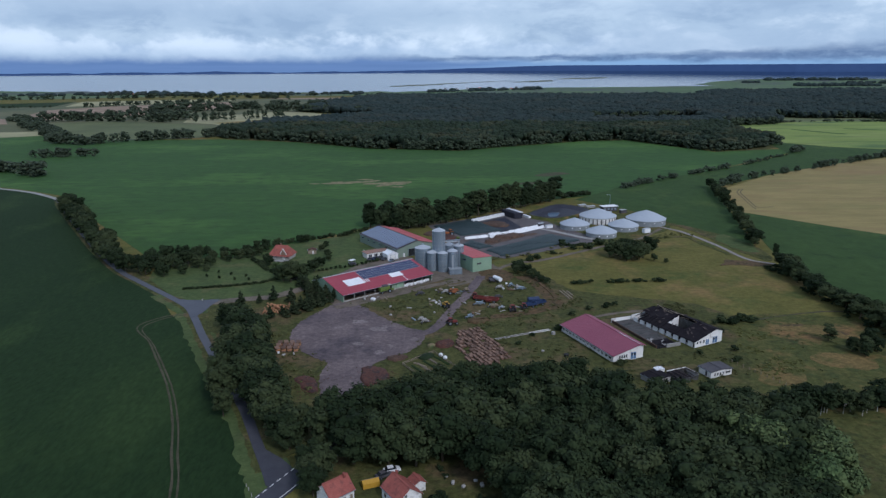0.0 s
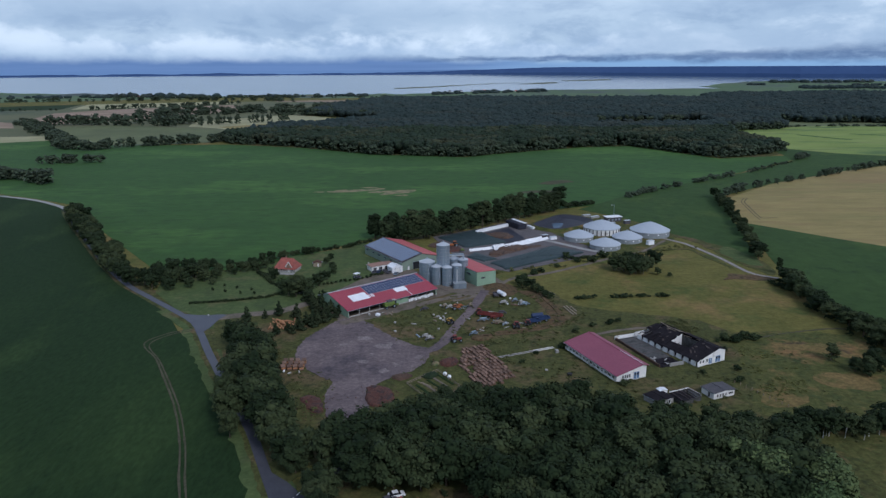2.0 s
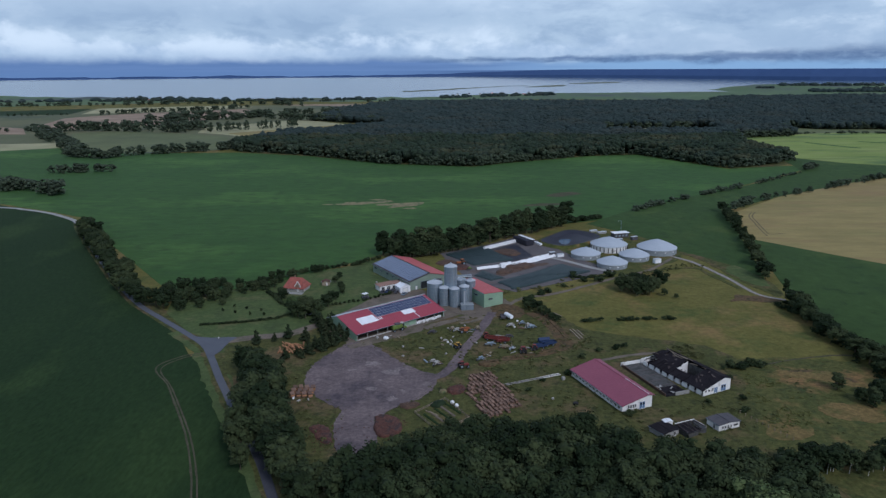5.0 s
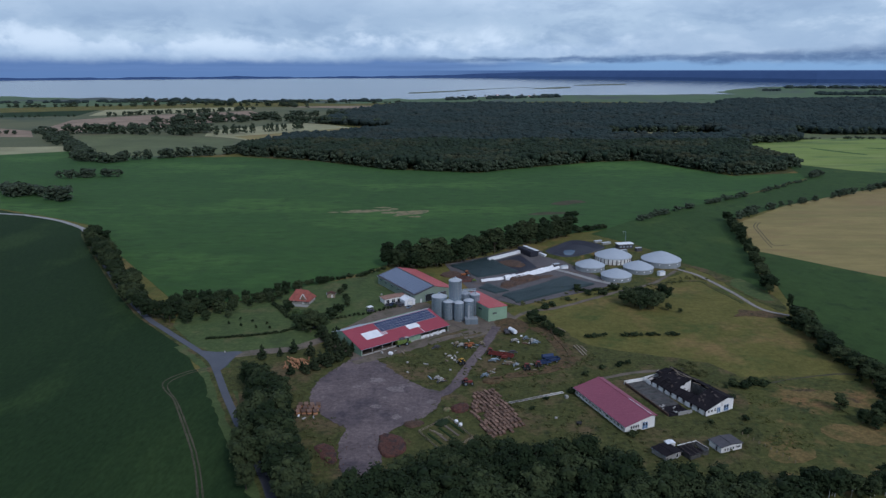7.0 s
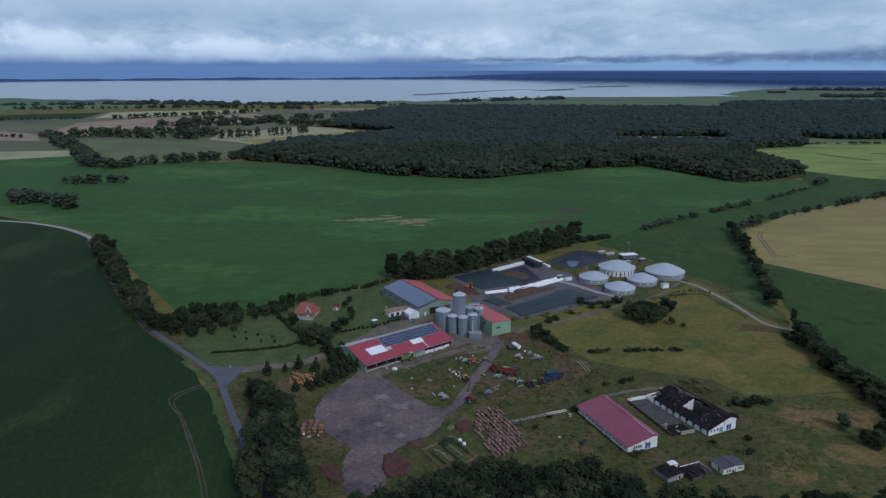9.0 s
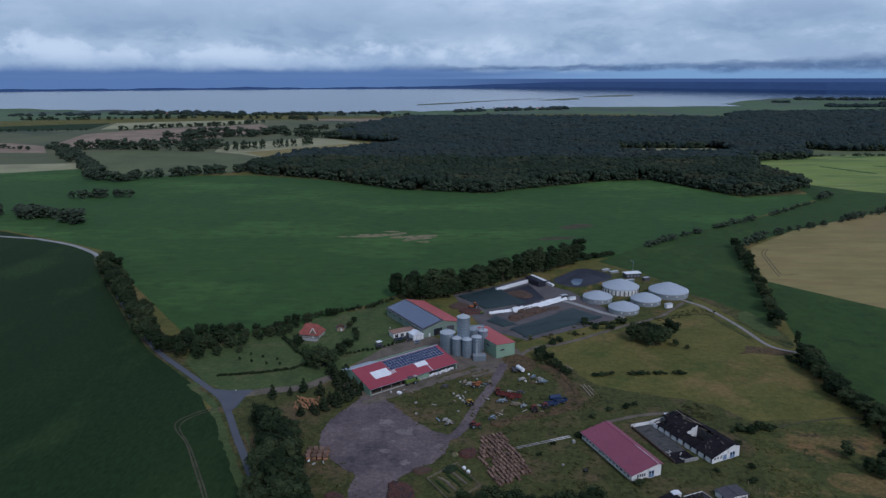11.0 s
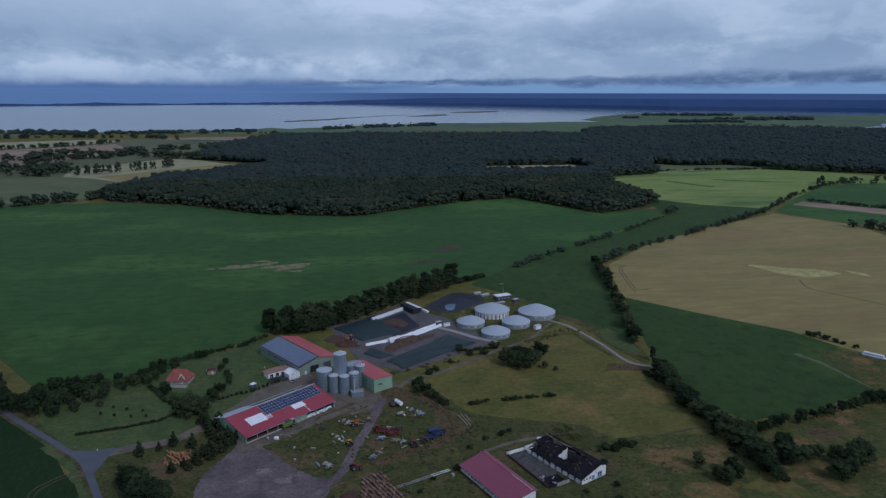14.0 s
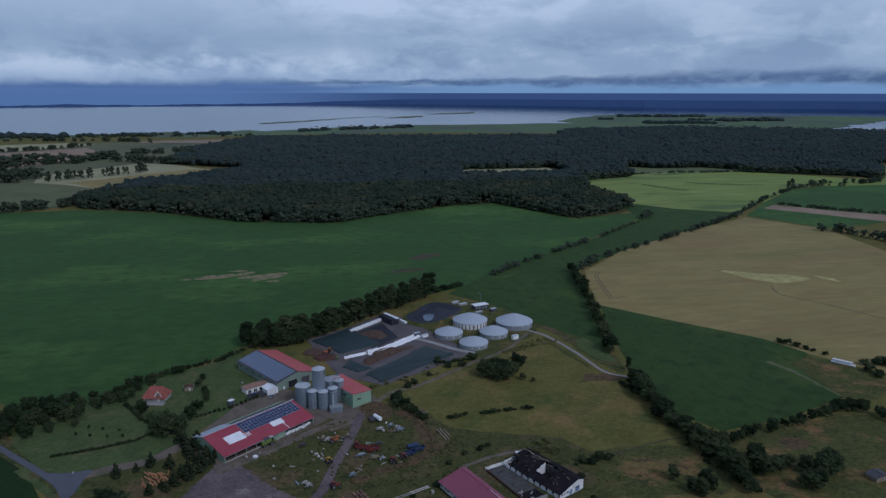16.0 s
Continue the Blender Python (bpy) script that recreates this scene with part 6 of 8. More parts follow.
def digester(at, r, wall, rise, label, ribs=0):
    d = thing("gas_digester", label, "digester", at, 0, "digester tanks")
    bm = bmesh.new()
    tube(bm, (0, 0, -0.3), r, wall + 0.3, 48)
    part("tank_wall", bm, M["white"] if ribs else M["tank"], d)
    part("membrane_dome", shifted(dome_mesh(r + 0.25, rise), Matrix.Translation((0, 0, wall + 0.02))), M["dome"], d, "grey fabric gas dome", True)
    bm = bmesh.new()
    tube(bm, (0, 0, wall - 0.35), r + 0.16, 0.36, 48)
    part("rim", bm, M["steel_roof"], d)
    for k in range(ribs):
        a = 2 * math.pi * k / ribs
        part("rib", boxed(((r + 0.1) * math.cos(a), (r + 0.1) * math.sin(a), wall / 2 - 0.3), (0.3, 0.55, wall - 0.5), math.degrees(a)), M["slate"], d, "dark upright rib")
    for k in range(3):
        a = -1.9 + k * 0.5
        part("port", boxed(((r + 0.05) * math.cos(a), (r + 0.05) * math.sin(a), wall - 1.2), (0.2, 0.7, 0.6), math.degrees(a)), M["foil"], d)
    bm = bmesh.new()
    tube(bm, (0, 0, wall + rise - 0.02), 0.5, 0.25, 12)
    part("cap", bm, M["steel"], d)
    return d


# digesters
digester((82, 427.5), 9.1, 3.0, 3.5, "low round tank with grey membrane dome")
digester((94, 406.5), 9.0, 2.9, 3.5, "low round tank with grey membrane dome")
digester((111.3, 423.5), 9.2, 3.0, 3.7, "low round tank with grey membrane dome")
digester((130, 440.5), 12.4, 3.6, 4.9, "large round tank with grey membrane dome")
digester((100.6, 447.5), 11.8, 4.0, 4.4, "large round ribbed tank with grey dome", 28)

# combined heat and power unit
chp = thing("engine_container", "dark engine container with flat white roof", "container", (115.5, 481), 15)
part("body", boxed((0, 0, 1.7), (11, 5.0, 3.2), 0, 0.05), M["slate"], chp)
part("roof", boxed((0, 0, 3.5), (11.8, 6.0, 0.35)), M["foil"], chp, "flat white roof")
for k in range(4):
    part("vent", boxed((-4.0 + 2.6 * k, -2.52, 1.7), (1.5, 0.1, 1.3)), M["steel"], chp)
mast = thing("lamp_mast", "thin steel mast with a bent top", "mast", (117.5, 487))
bm = bmesh.new()
tube(bm, (0, 0, 0), 0.16, 10.5, 8, 0.1)
part("pole", bm, M["steel"], mast)
part("arm", boxed((-0.9, 0, 10.4), (1.9, 0.16, 0.14)), M["steel"], mast)
part("lamp_head", boxed((-1.9, 0, 10.35), (0.8, 0.35, 0.2), 0, 0.04), M["foil"], mast)
for x, y, sx, sy, h, key, lab in ((123, 414, 4.5, 2.5, 2.6, "foil", "white container beside a digester tank"), (66, 428, 4.6, 2.0, 1.9, "foil", "white tanker standing beside the tanks"), (61, 430, 4, 2.4, 2.6, "slate", "dark trailer standing beside the tanks"), (105, 492, 7, 2.4, 1.4, "concrete", "pale concrete block wall by the pond"), (100, 497, 6, 2.4, 1.4, "concrete", "pale concrete block wall by the pond"), (123.5, 473, 4.5, 2.4, 2.4, "slate", "dark container beside the engine house"), (112, 470, 6, 2.2, 1.5, "steel", "steel pipe rack between tanks")):
    o = thing("container", lab, "container", (x, y), 25)
    part("body", boxed((0, 0, h / 2), (sx, sy, h), 0, 0.08), M[key], o)
    part("lid", boxed((0, 0, h + 0.06), (sx + 0.1, sy + 0.1, 0.1)), M["steel_roof"], o)
    for q in (-1, 1):
        part("skid", boxed((0, q * sy * 0.4, 0.08), (sx * 0.9, 0.2, 0.16)), M["slate"], o)


def mound(name, label, category, outline, h, mat, inset=2.5, seed=0, z0=0.0, rough_=0.25):
    """A heap or sheeted silage clamp over a plan, with sloping sides and a soft top."""
    rnd = random.Random(seed)
    pts = ragged(outline, 5, 1.1, seed) if rough_ > 0.2 else smoothed(outline, 5, True)
    c = Vector((sum(p[0] for p in pts) / len(pts), sum(p[1] for p in pts) / len(pts)))
    o = thing(name, label, category, (c.x, c.y), 0)
    verts, faces, k, n = [], [], 6, len(pts)
    for i in range(k):
        u = i / (k - 1)
        for x, y in pts:
            v = Vector((x, y)) - c
            d = max(0.05, 1 - inset * 2 * u * u / max(v.length, 2.0)) if i < k - 1 else 0.12
            verts.append((v.x * d + rnd.uniform(-rough_, rough_) * u, v.y * d + rnd.uniform(-rough_, rough_) * u, z0 - 0.2 + (h + 0.2) * math.sin(u * math.pi / 2) ** 0.8 + rnd.uniform(-rough_, rough_) * 0.6 * u))
    for i in range(k - 1):
        for j in range(n):
            faces.append((i * n + j, i * n + (j + 1) % n, (i + 1) * n + (j + 1) % n, (i + 1) * n + j))
    faces.append(tuple((k - 1) * n + j for j in range(n)))
    mesh_part("mass", verts, faces, mat, o, smooth=True)
    return o


def straight(pts, n=4):
    out = []
    for i in range(len(pts)):
        a, b = pts[i], pts[(i + 1) % len(pts)]
        out += [(a[0] + (b[0] - a[0]) * s / n, a[1] + (b[1] - a[1]) * s / n) for s in range(n)]
    return out


# bunker silos
mound("silage_clamp", "silage clamp under dark green sheeting", "silage clamp", straight([(-6.6, 433), (19, 454), (36, 420), (11, 407)]), 1.0, M["tarp"], 1.6, 1, rough_=0.12)
mound("silage_clamp", "long silage clamp under dark green sheeting", "silage clamp", straight([(23.5, 373), (64, 410), (79, 394.5), (31.5, 360)]), 1.0, M["tarp"], 1.6, 2, rough_=0.12)
mound("silage_clamp", "small silage clamp under dark green sheeting", "silage clamp", straight([(10.5, 386), (15.8, 396), (28, 381), (19.8, 376)]), 0.8, M["tarp"], 1.3, 3, rough_=0.1)
patch("bunker_floor", [(23, 445), (41, 461), (49, 430), (31, 412)], 0.16, M["black"], "dark silage floor of an open bunker", "bunker floor")
patch("bunker_floor_2", [(20, 396), (30, 400), (58, 422), (70, 428), (74, 414), (62, 412), (26, 378)], 0.15, M["pad"], "stained concrete floor of an open bunker", "bunker floor")

patch("silage_stain", ragged([(23, 390), (30, 398), (42, 406), (54, 414), (56, 410), (44, 401), (33, 391), (27, 385)], 6, 0.8), 0.165, M["silage"], "brown silage trodden over concrete", "silage")
ribbon("track_7", [(60, 426), (70, 416), (82, 402), (92, 394)], 3.6, 0.168, M["concrete"], "pale concrete lane between clamp and tanks", category="track")


def foil_wall(label, pts, w, h, seed):
    o = thing("bunker_wall", label, "bunker wall", pts[0], 0, "bunker walls")
    a, b = Vector((0, 0)), Vector((pts[1][0] - pts[0][0], pts[1][1] - pts[0][1]))
    d = b - a
    n = max(2, int(d.length / 3))
    t = math.degrees(math.atan2(d.y, d.x))
    rnd = random.Random(seed)
    for i in range(n):
        c = a + d * ((i + 0.5) / n)
        part("panel", boxed((c.x, c.y, h / 2), (d.length / n - 0.06, w, h + rnd.uniform(-0.06, 0.06)), t, 0.06), M["foil"], o)
    part("foot", boxed((d.x / 2, d.y / 2, 0.12), (d.length, w + 0.8, 0.3), t), M["concrete"], o)
    return o


foil_wall("white foil covered bunker wall", [(18.5, 445), (42, 467)], 1.8, 2.0, 1)


def foil_sheet(label, a, b, w0, w1, h, seed, fold=0.5):
    """A long loose foil cover with folds, lying over a bunker wall from a to b."""
    rng = random.Random(seed)
    A, d = Vector(a), Vector((b[0] - a[0], b[1] - a[1]))
    side = Vector((-d.y, d.x)).normalized()
    o = thing("bunker_cover", label, "foil cover", a, 0, "foil covers")
    nu, nv = 26, 6
    verts, faces = [], []
    for i in range(nu + 1):
        u = i / nu
        w = (w0 + (w1 - w0) * u) * (1 + fold * rng.uniform(-0.3, 0.3))
        c = d * u + side * rng.uniform(-0.25, 0.25) * fold
        for k in range(nv + 1):
            v = k / nv - 0.5
            z = h * (1 - (2 * abs(v)) ** 2.2) * (1 + fold * rng.uniform(-0.22, 0.22)) + 0.16
            q = c + side * v * w
            verts.append((q.x, q.y, z if abs(v) < 0.49 else 0.0))
    for i in range(nu):
        for k in range(nv):
            m0 = i * (nv + 1) + k
            faces.append((m0, m0 + nv + 1, m0 + nv + 2, m0 + 1))
    mesh_part("foil", verts, faces, M["foil"], o)
    return o


foil_sheet("white foil cover narrowing to a tip", (12.5, 398.5), (31, 407), 1.2, 3.4, 1.4, 2)
foil_sheet("crumpled white foil lump on a bunker wall", (26.5, 403.5), (33.5, 407.5), 4.6, 3.0, 2.3, 3, 1.0)
foil_sheet("long white foil cover over a bunker wall", (32, 406.2), (61, 431.2), 2.2, 2.2, 1.7, 4)
foil_sheet("long white foil cover over a bunker wall", (33.6, 404.2), (62.6, 429.0), 2.2, 2.4, 1.3, 5)
foil_wall("white foil covered bunker wall end", [(54, 463), (57.5, 456.5)], 1.8, 1.5, 4)
cl = thing("silage_block", "black sheeted silage block with white top", "silage clamp", (46, 463), -61)
part("body", boxed((0, 0, 2.0), (16, 6.5, 4.0), 0, 0.5), M["black"], cl)
part("cover", boxed((0.2, 2.2, 4.1), (16.4, 2.4, 0.3), 0, 0.08), M["foil"], cl, "white foil strip")
mound("silage_heap", "loose brown silage heap on concrete", "heap", [(30, 402), (40, 400), (48, 408), (40, 412), (32, 408)], 1.4, M["silage"], 1.5, 7)
mound("silage_heap", "loose brown silage heap on concrete", "heap", [(24, 390), (32, 392), (34, 398), (26, 398)], 1.3, M["silage"], 1.5, 8)
mound("silage_heap", "loose dark silage heap in a bunker", "heap", [(24, 441), (34, 430), (42, 434), (36, 446)], 1.2, M["silage"], 1.5, 9)

# lagoon
RIM = smoothed([(58, 466), (67.5, 481), (81, 497), (93, 493), (101.5, 478), (91, 463), (73, 450), (62, 456)], 6, True)
cx_, cy_ = 79.0, 473.0
pond = thing("lagoon", "dark lined slurry lagoon inside an earth bank", "lagoon", (cx_, cy_))
verts, faces, n = [], [], len(RIM)
for q, z in ((1.17, -0.3), (1.03, 1.6), (0.98, 1.6)):
    verts += [((x - cx_) * q, (y - cy_) * q, z) for x, y in RIM]
for i in range(2):
    faces += [(i * n + j, i * n + (j + 1) % n, (i + 1) * n + (j + 1) % n, (i + 1) * n + j) for j in range(n)]
mesh_part("bank", verts, faces, M["tussock"], pond)
verts, faces = [], []
for q, z in ((0.985, 1.64), (0.70, 0.2)):
    verts += [((x - cx_) * q, (y - cy_) * q, z) for x, y in RIM]
faces += [(j, (j + 1) % n, n + (j + 1) % n, n + j) for j in range(n)] + [tuple(n + j for j in range(n))]
mesh_part("liner", verts, faces, M["black"], pond, "black plastic liner")
part("puddle", prism(ragged([(-7.5, -2), (-4, 1.5), (0.5, 0.5), (-1, -6), (-3, -12), (-7.5, -12.5)], 4, 0.4), 0.2, 0.26), M["water"], pond, "shallow water left in the lagoon")

# machine hall with a blue solar roof
hall = gabled("machine_hall", "pale green hall, blue solar and red sheet roof", "hall", (-24.6, 357.8), (-3.7, 371.5), 43.5, 4.8, 8.0, M["hallwall"], M["slate"], M["orangeroof"])
W, L = 25.0, 43.5
opening(hall, "gate", "f", W, L, -3.0, 0.1, 5.5, 4.0, M["glass"], "steel")
opening(hall, "gate", "f", W, L, 5.0, 0.1, 5.0, 4.0, M["slate"], "steel")
opening(hall, "door", "f", W, L, -8.5, 0.1, 1.1, 2.1, M["white"], "steel")
for k in range(6):
    opening(hall, "window", "l", W, L, -18 + k * 7, 2.8, 2.4, 0.9, M["glass"], "steel", 2)
panels(hall, [(-W / 2 + 0.2, 21.2, 5.25), (-W / 2 + 0.2, -21.2, 5.25), (-0.6, -21.2, 8.05), (-0.6, 21.2, 8.05)], 22, 8, M["bluepv"], 0.16, 0.1)

# grain hall
barn2 = gabled("grain_hall", "pale green grain hall with red sheet roof", "hall", (14.2, 330.5), (23.8, 336.3), 27, 7.3, 7.3, M["greenwall"], M["orangeroof"], None, 0.25, 0.0, eave2=6.7)
opening(barn2, "gate", "f", 11.2, 27, -2.0, 3.6, 2.6, 1.0, M["slate"], "greenwall")
opening(barn2, "gate", "r", 11.2, 27, -6.0, 0.1, 4.0, 4.0, M["greenwall"], "steel", 3)
opening(barn2, "window", "l", 11.2, 27, 6.0, 4.6, 3.0, 0.8, M["glass"], "steel", 3)

# open shed with solar panels
ux = Vector((37.8, 31.6)).normalized()
shed = gabled("open_shed", "long red roofed open shed with solar panels", "shed", (-43.6, 286.2), (-43.6 + ux.x * 49, 286.2 + ux.y * 49), 24, 3.3, 3.3, M["greenwall"], M["redroof"], None, 0.3, 0.0)
for o in list(shed.children):
    bpy.data.objects.remove(o)
SL, SD, RY = 49.0, 25.0, 3.4
part("wall", shifted(upright([(-SD / 2, -0.2), (SD / 2, -0.2), (SD / 2, 4.0), (RY, 7.2), (-SD / 2, 3.3)], 0.24), Matrix.Translation((-SL / 2, 0, 0)) @ Matrix.Rotation(radians(90), 4, "Z")), M["greenwall"], shed)
part("wall", shifted(upright([(-SD / 2, -0.2), (SD / 2, -0.2), (SD / 2, 4.0), (RY, 7.2), (-SD / 2, 3.3)], 0.24), Matrix.Translation((SL / 2, 0, 0)) @ Matrix.Rotation(radians(90), 4, "Z")), M["greenwall"], shed)
part("wall", boxed((0, SD / 2, 2.0), (SL - 0.3, 0.24, 4.0)), M["greenwall"], shed)
# Dark sheet added behind the posts to stand for the shaded interior
part("wall", boxed((4, -SD / 2 + 5, 1.7), (SL - 8.3, 0.24, 3.8)), M["slate"], shed, "dark sheet for the shed's shaded inside")
part("plinth", boxed((-2, -SD / 2 + 0.1, 0.35), (SL - 4.4, 0.25, 0.5)), M["dingy"], shed, "low pale front wall")
part("roof", slab([(-SL / 2 - 0.5, -SD / 2 - 0.7, 3.35), (SL / 2 + 0.5, -SD / 2 - 0.7, 3.35), (SL / 2 + 0.5, RY, 7.45), (-SL / 2 - 0.5, RY, 7.45)], 0.18), M["redroof"], shed)
part("roof", slab([(-SL / 2 - 0.5, RY, 7.45), (-9.0, RY, 7.45), (-9.0, SD / 2 + 0.7, 4.1), (-SL / 2 - 0.5, SD / 2 + 0.7, 4.1)], 0.18), M["dome"], shed, "pale grey-green rear slope")
part("roof", slab([(-9.0, RY, 7.45), (SL / 2 + 0.5, RY, 7.45), (SL / 2 + 0.5, SD / 2 + 0.7, 3.2), (-9.0, SD / 2 + 0.7, 3.2)], 0.18), M["slate"], shed, "dark rear slope")
part("ridge_cap", boxed((0, RY, 7.5), (SL + 1, 0.6, 0.1)), M["steel_roof"], shed)
part("gutter", boxed((0, -SD / 2 - 0.8, 3.3), (SL + 1, 0.16, 0.14)), M["steel"], shed)
for k in range(10):
    part("post", boxed((-SL / 2 + 0.3 + k * (SL - 0.6) / 9, -SD / 2 + 0.1, 1.6), (0.22, 0.22, 3.4)), M["dingy"], shed)
for k in range(3):
    part("sliding_door", boxed((-3.0 + k * 4.6, -SD / 2 + 0.35, 1.55), (4.4, 0.12, 2.9)), M["greenwall"] if k else M["oldwood"], shed, "closed sliding door of the open front")


def on_slope(x, q):
    """A place on the shed's front slope; q from 0 at the eave to 1 at the ridge."""
    return (x, -SD / 2 - 0.7 + q * (RY + SD / 2 + 0.7), 3.35 + q * 4.1)


part("panel_frame", shifted(slab([on_slope(-8.6, 0.51), on_slope(23.2, 0.51), on_slope(23.2, 0.96), on_slope(-8.6, 0.96)], 0.06), Matrix.Translation((0, 0, 0.1))), M["pv_frame"], shed, "pale mounting frame of the solar panels")
panels(shed, [on_slope(-8.5, 0.515), on_slope(23.1, 0.515), on_slope(23.1, 0.955), on_slope(-8.5, 0.955)], 19, 4, M["pv"], 0.2)
for x0, x1, q0, q1 in ((-18.5, -9.6, 0.34, 0.66), (4.5, 11.0, 0.30, 0.50)):
    part("skylight", shifted(slab([on_slope(x0, q0), on_slope(x1, q0), on_slope(x1, q1), on_slope(x0, q1)], 0.1), Matrix.Translation((0, 0, 0.13))), M["foil"], shed, "pale translucent roof sheets")
for k in range(3):
    part("flashing", shifted(slab([on_slope(-9.3 + k * 1.0, 0.36), on_slope(-8.9 + k * 1.0, 0.36), on_slope(-8.9 + k * 1.0, 0.5), on_slope(-9.3 + k * 1.0, 0.5)], 0.08), Matrix.Translation((0, 0, 0.13))), M["foil"], shed)
part("flashing", shifted(slab([on_slope(9.8, 0.02), on_slope(10.1, 0.02), on_slope(10.1, 0.5), on_slope(9.8, 0.5)], 0.08), Matrix.Translation((0, 0, 0.12))), M["foil"], shed)
lean = gabled("lean_to", "low lean-to with pale sheet roof", "shed", (-57.5, 307), (-51.5, 300), 9, 3.0, 3.6, M["greenwall"], M["dome"], None, 0.3)

# silos
silo((-2.5, 338), 3.2, 19.6, 1.4, "tall galvanised steel grain silo with conical roof")
silo((-10.6, 339.5), 3.9, 10.6, 1.4, "wide galvanised steel grain silo")
for x, y, h in ((-5.8, 334.8, 9.3), (-0.6, 333.0, 9.4), (4.3, 335.5, 9.8), (2.6, 343, 11.2), (7.5, 342.5, 10.8)):
    silo((x, y), 2.55, h, 1.1, "slim galvanised steel grain silo")
dry = thing("grain_dryer", "grey grain intake box with steel elevator leg", "grain dryer", (5.6, 328.8), 8)
part("pit_box", boxed((0, 0, 1.3), (6.2, 4.0, 2.6), 0, 0.08), M["steel"], dry)
part("lid", boxed((0, 0, 2.68), (6.4, 4.2, 0.15)), M["tank"], dry)
part("elevator_leg", boxed((-1.2, 0.4, 6.0), (0.6, 0.8, 7.2)), M["steel_roof"], dry)
part("elevator_head", boxed((-1.2, 0.4, 9.8), (1.3, 1.1, 0.9), 0, 0.15), M["steel"], dry)
part("spout", shifted(boxed((0, 0, 0), (0.4, 0.4, 5.5)), pose(-0.2, 3.2, 9.6, 65, 0, 20)), M["steel_roof"], dry)
walk_ = thing("silo_gangway", "steel gangway and conveyor over the silos", "conveyor", (1.5, 339.5), 10)
part("deck", boxed((2.5, 0, 13.4), (8.5, 0.9, 0.12)), M["steel_roof"], walk_)
part("conveyor", boxed((2.5, 0.6, 13.9), (8.5, 0.5, 0.5)), M["steel"], walk_)
for sx in (-1, 3, 6.5):
    part("leg", boxed((sx, 0.2, 6.7), (0.22, 0.22, 13.4)), M["steel"], walk_)

# office range beside the hall
off = gabled("office_shed", "low workshop range with red-brown flat roof", "shed", (-40.6, 356.6), (-29.0, 363.6), 5.5, 2.7, 2.9, M["white"], M["rustroof"], None, 0.4)
for k in range(4):
    opening(off, "door", "f", 13.55, 5.5, -4.9 + k * 3.3, 0.1, 1.9, 2.1, M["glass"], "white", 1)
wsh = gabled("white_shed", "white foil covered shed with curved roof", "shed", (-29.4, 353.3), (-24.2, 356.5), 6, 3.0, 4.2, M["foil"], M["foil"], None, 0.2)
opening(wsh, "gate", "f", 6.1, 6, 0, 0.1, 3.0, 2.6, M["white"], "steel")

# farmhouse
house = gabled("farmhouse", "brick farmhouse with red tiled half-hipped roof", "house", (-92, 356.5), (-84.5, 353.0), 11.5, 2.8, 6.8, M["white"], M["tile"], None, 0.6)
for o in list(house.children):
    bpy.data.objects.remove(o)
house.matrix_basis = pose(-86, 360.6, 0, 0, 0, -12) @ Matrix.Diagonal((0.9, 0.9, 0.92, 1))
HL, HW = 12.5, 9.0
for y in (-HW / 2, HW / 2):
    part("wall", boxed((0, y, 1.2), (HL, 0.3, 2.6)), M["brickstack"] if y > 0 else M["dingy"], house)
for x in (-HL / 2, HL / 2):
    part("wall", boxed((x, 0, 1.2), (0.3, HW - 0.31, 2.6)), M["dingy"], house)
bm = bmesh.new()
e = [bm.verts.new(p) for p in ((-HL / 2 - 0.6, -HW / 2 - 1.2, 2.0), (HL / 2 + 0.6, -HW / 2 - 1.2, 2.0), (HL / 2 + 0.6, HW / 2 + 1.2, 2.0), (-HL / 2 - 0.6, HW / 2 + 1.2, 2.0), (-3.8, 0, 7.4), (3.8, 0, 7.4))]
for f in ((0, 1, 5, 4), (1, 2, 5), (2, 3, 4, 5), (3, 0, 4), (3, 2, 1, 0)):
    bm.faces.new([e[i] for i in f])
part("roof", bm, M["tile"], house, "red clay tile roof")
dorm = part("dormer", shifted(upright([(-1.7, 2.6), (1.7, 2.6), (1.7, 3.6), (0, 6.4), (-1.7, 3.6)], 3.6), Matrix.Translation((2.9, -HW / 2 + 1.2, 0))), M["brickstack"], house, "timbered dormer gable")
for sx in (-1, 1):
    part("dormer_roof", slab([(2.9, -HW / 2 - 1.0, 6.75), (2.9 + sx * 2.1, -HW / 2 - 1.0, 3.3), (2.9 + sx * 2.1, -HW / 2 + 3.2, 3.3), (2.9, -HW / 2 + 3.2, 6.75)], 0.16), M["tile"], dorm)
    part("barge_board", shifted(boxed((0, 0, 0), (0.34, 0.14, 3.8)), pose(2.9 + sx * 1.0, -HW / 2 - 0.95, 4.9, 0, -sx * 31, 0)), M["white"], dorm)
opening(house, "window", "f", HL, HW, 2.9, 3.3, 1.4, 1.2, M["glass"], "white", 1)
for x in (-4.5, -2.2, 4.8):
    opening(house, "window", "f", HL, HW, x, 0.9, 1.2, 1.3, M["glass"], "white", 1)
opening(house, "door", "f", HL, HW, 2.6, 0.1, 1.2, 2.1, M["white"], "white")
part("chimney", boxed((-1.0, 0.4, 7.4), (0.7, 0.7, 1.6)), M["brickstack"], house)
part("terrace", boxed((1, -HW / 2 - 3.2, 0.1), (12, 4, 0.24)), M["concrete"], house, "paved terrace")
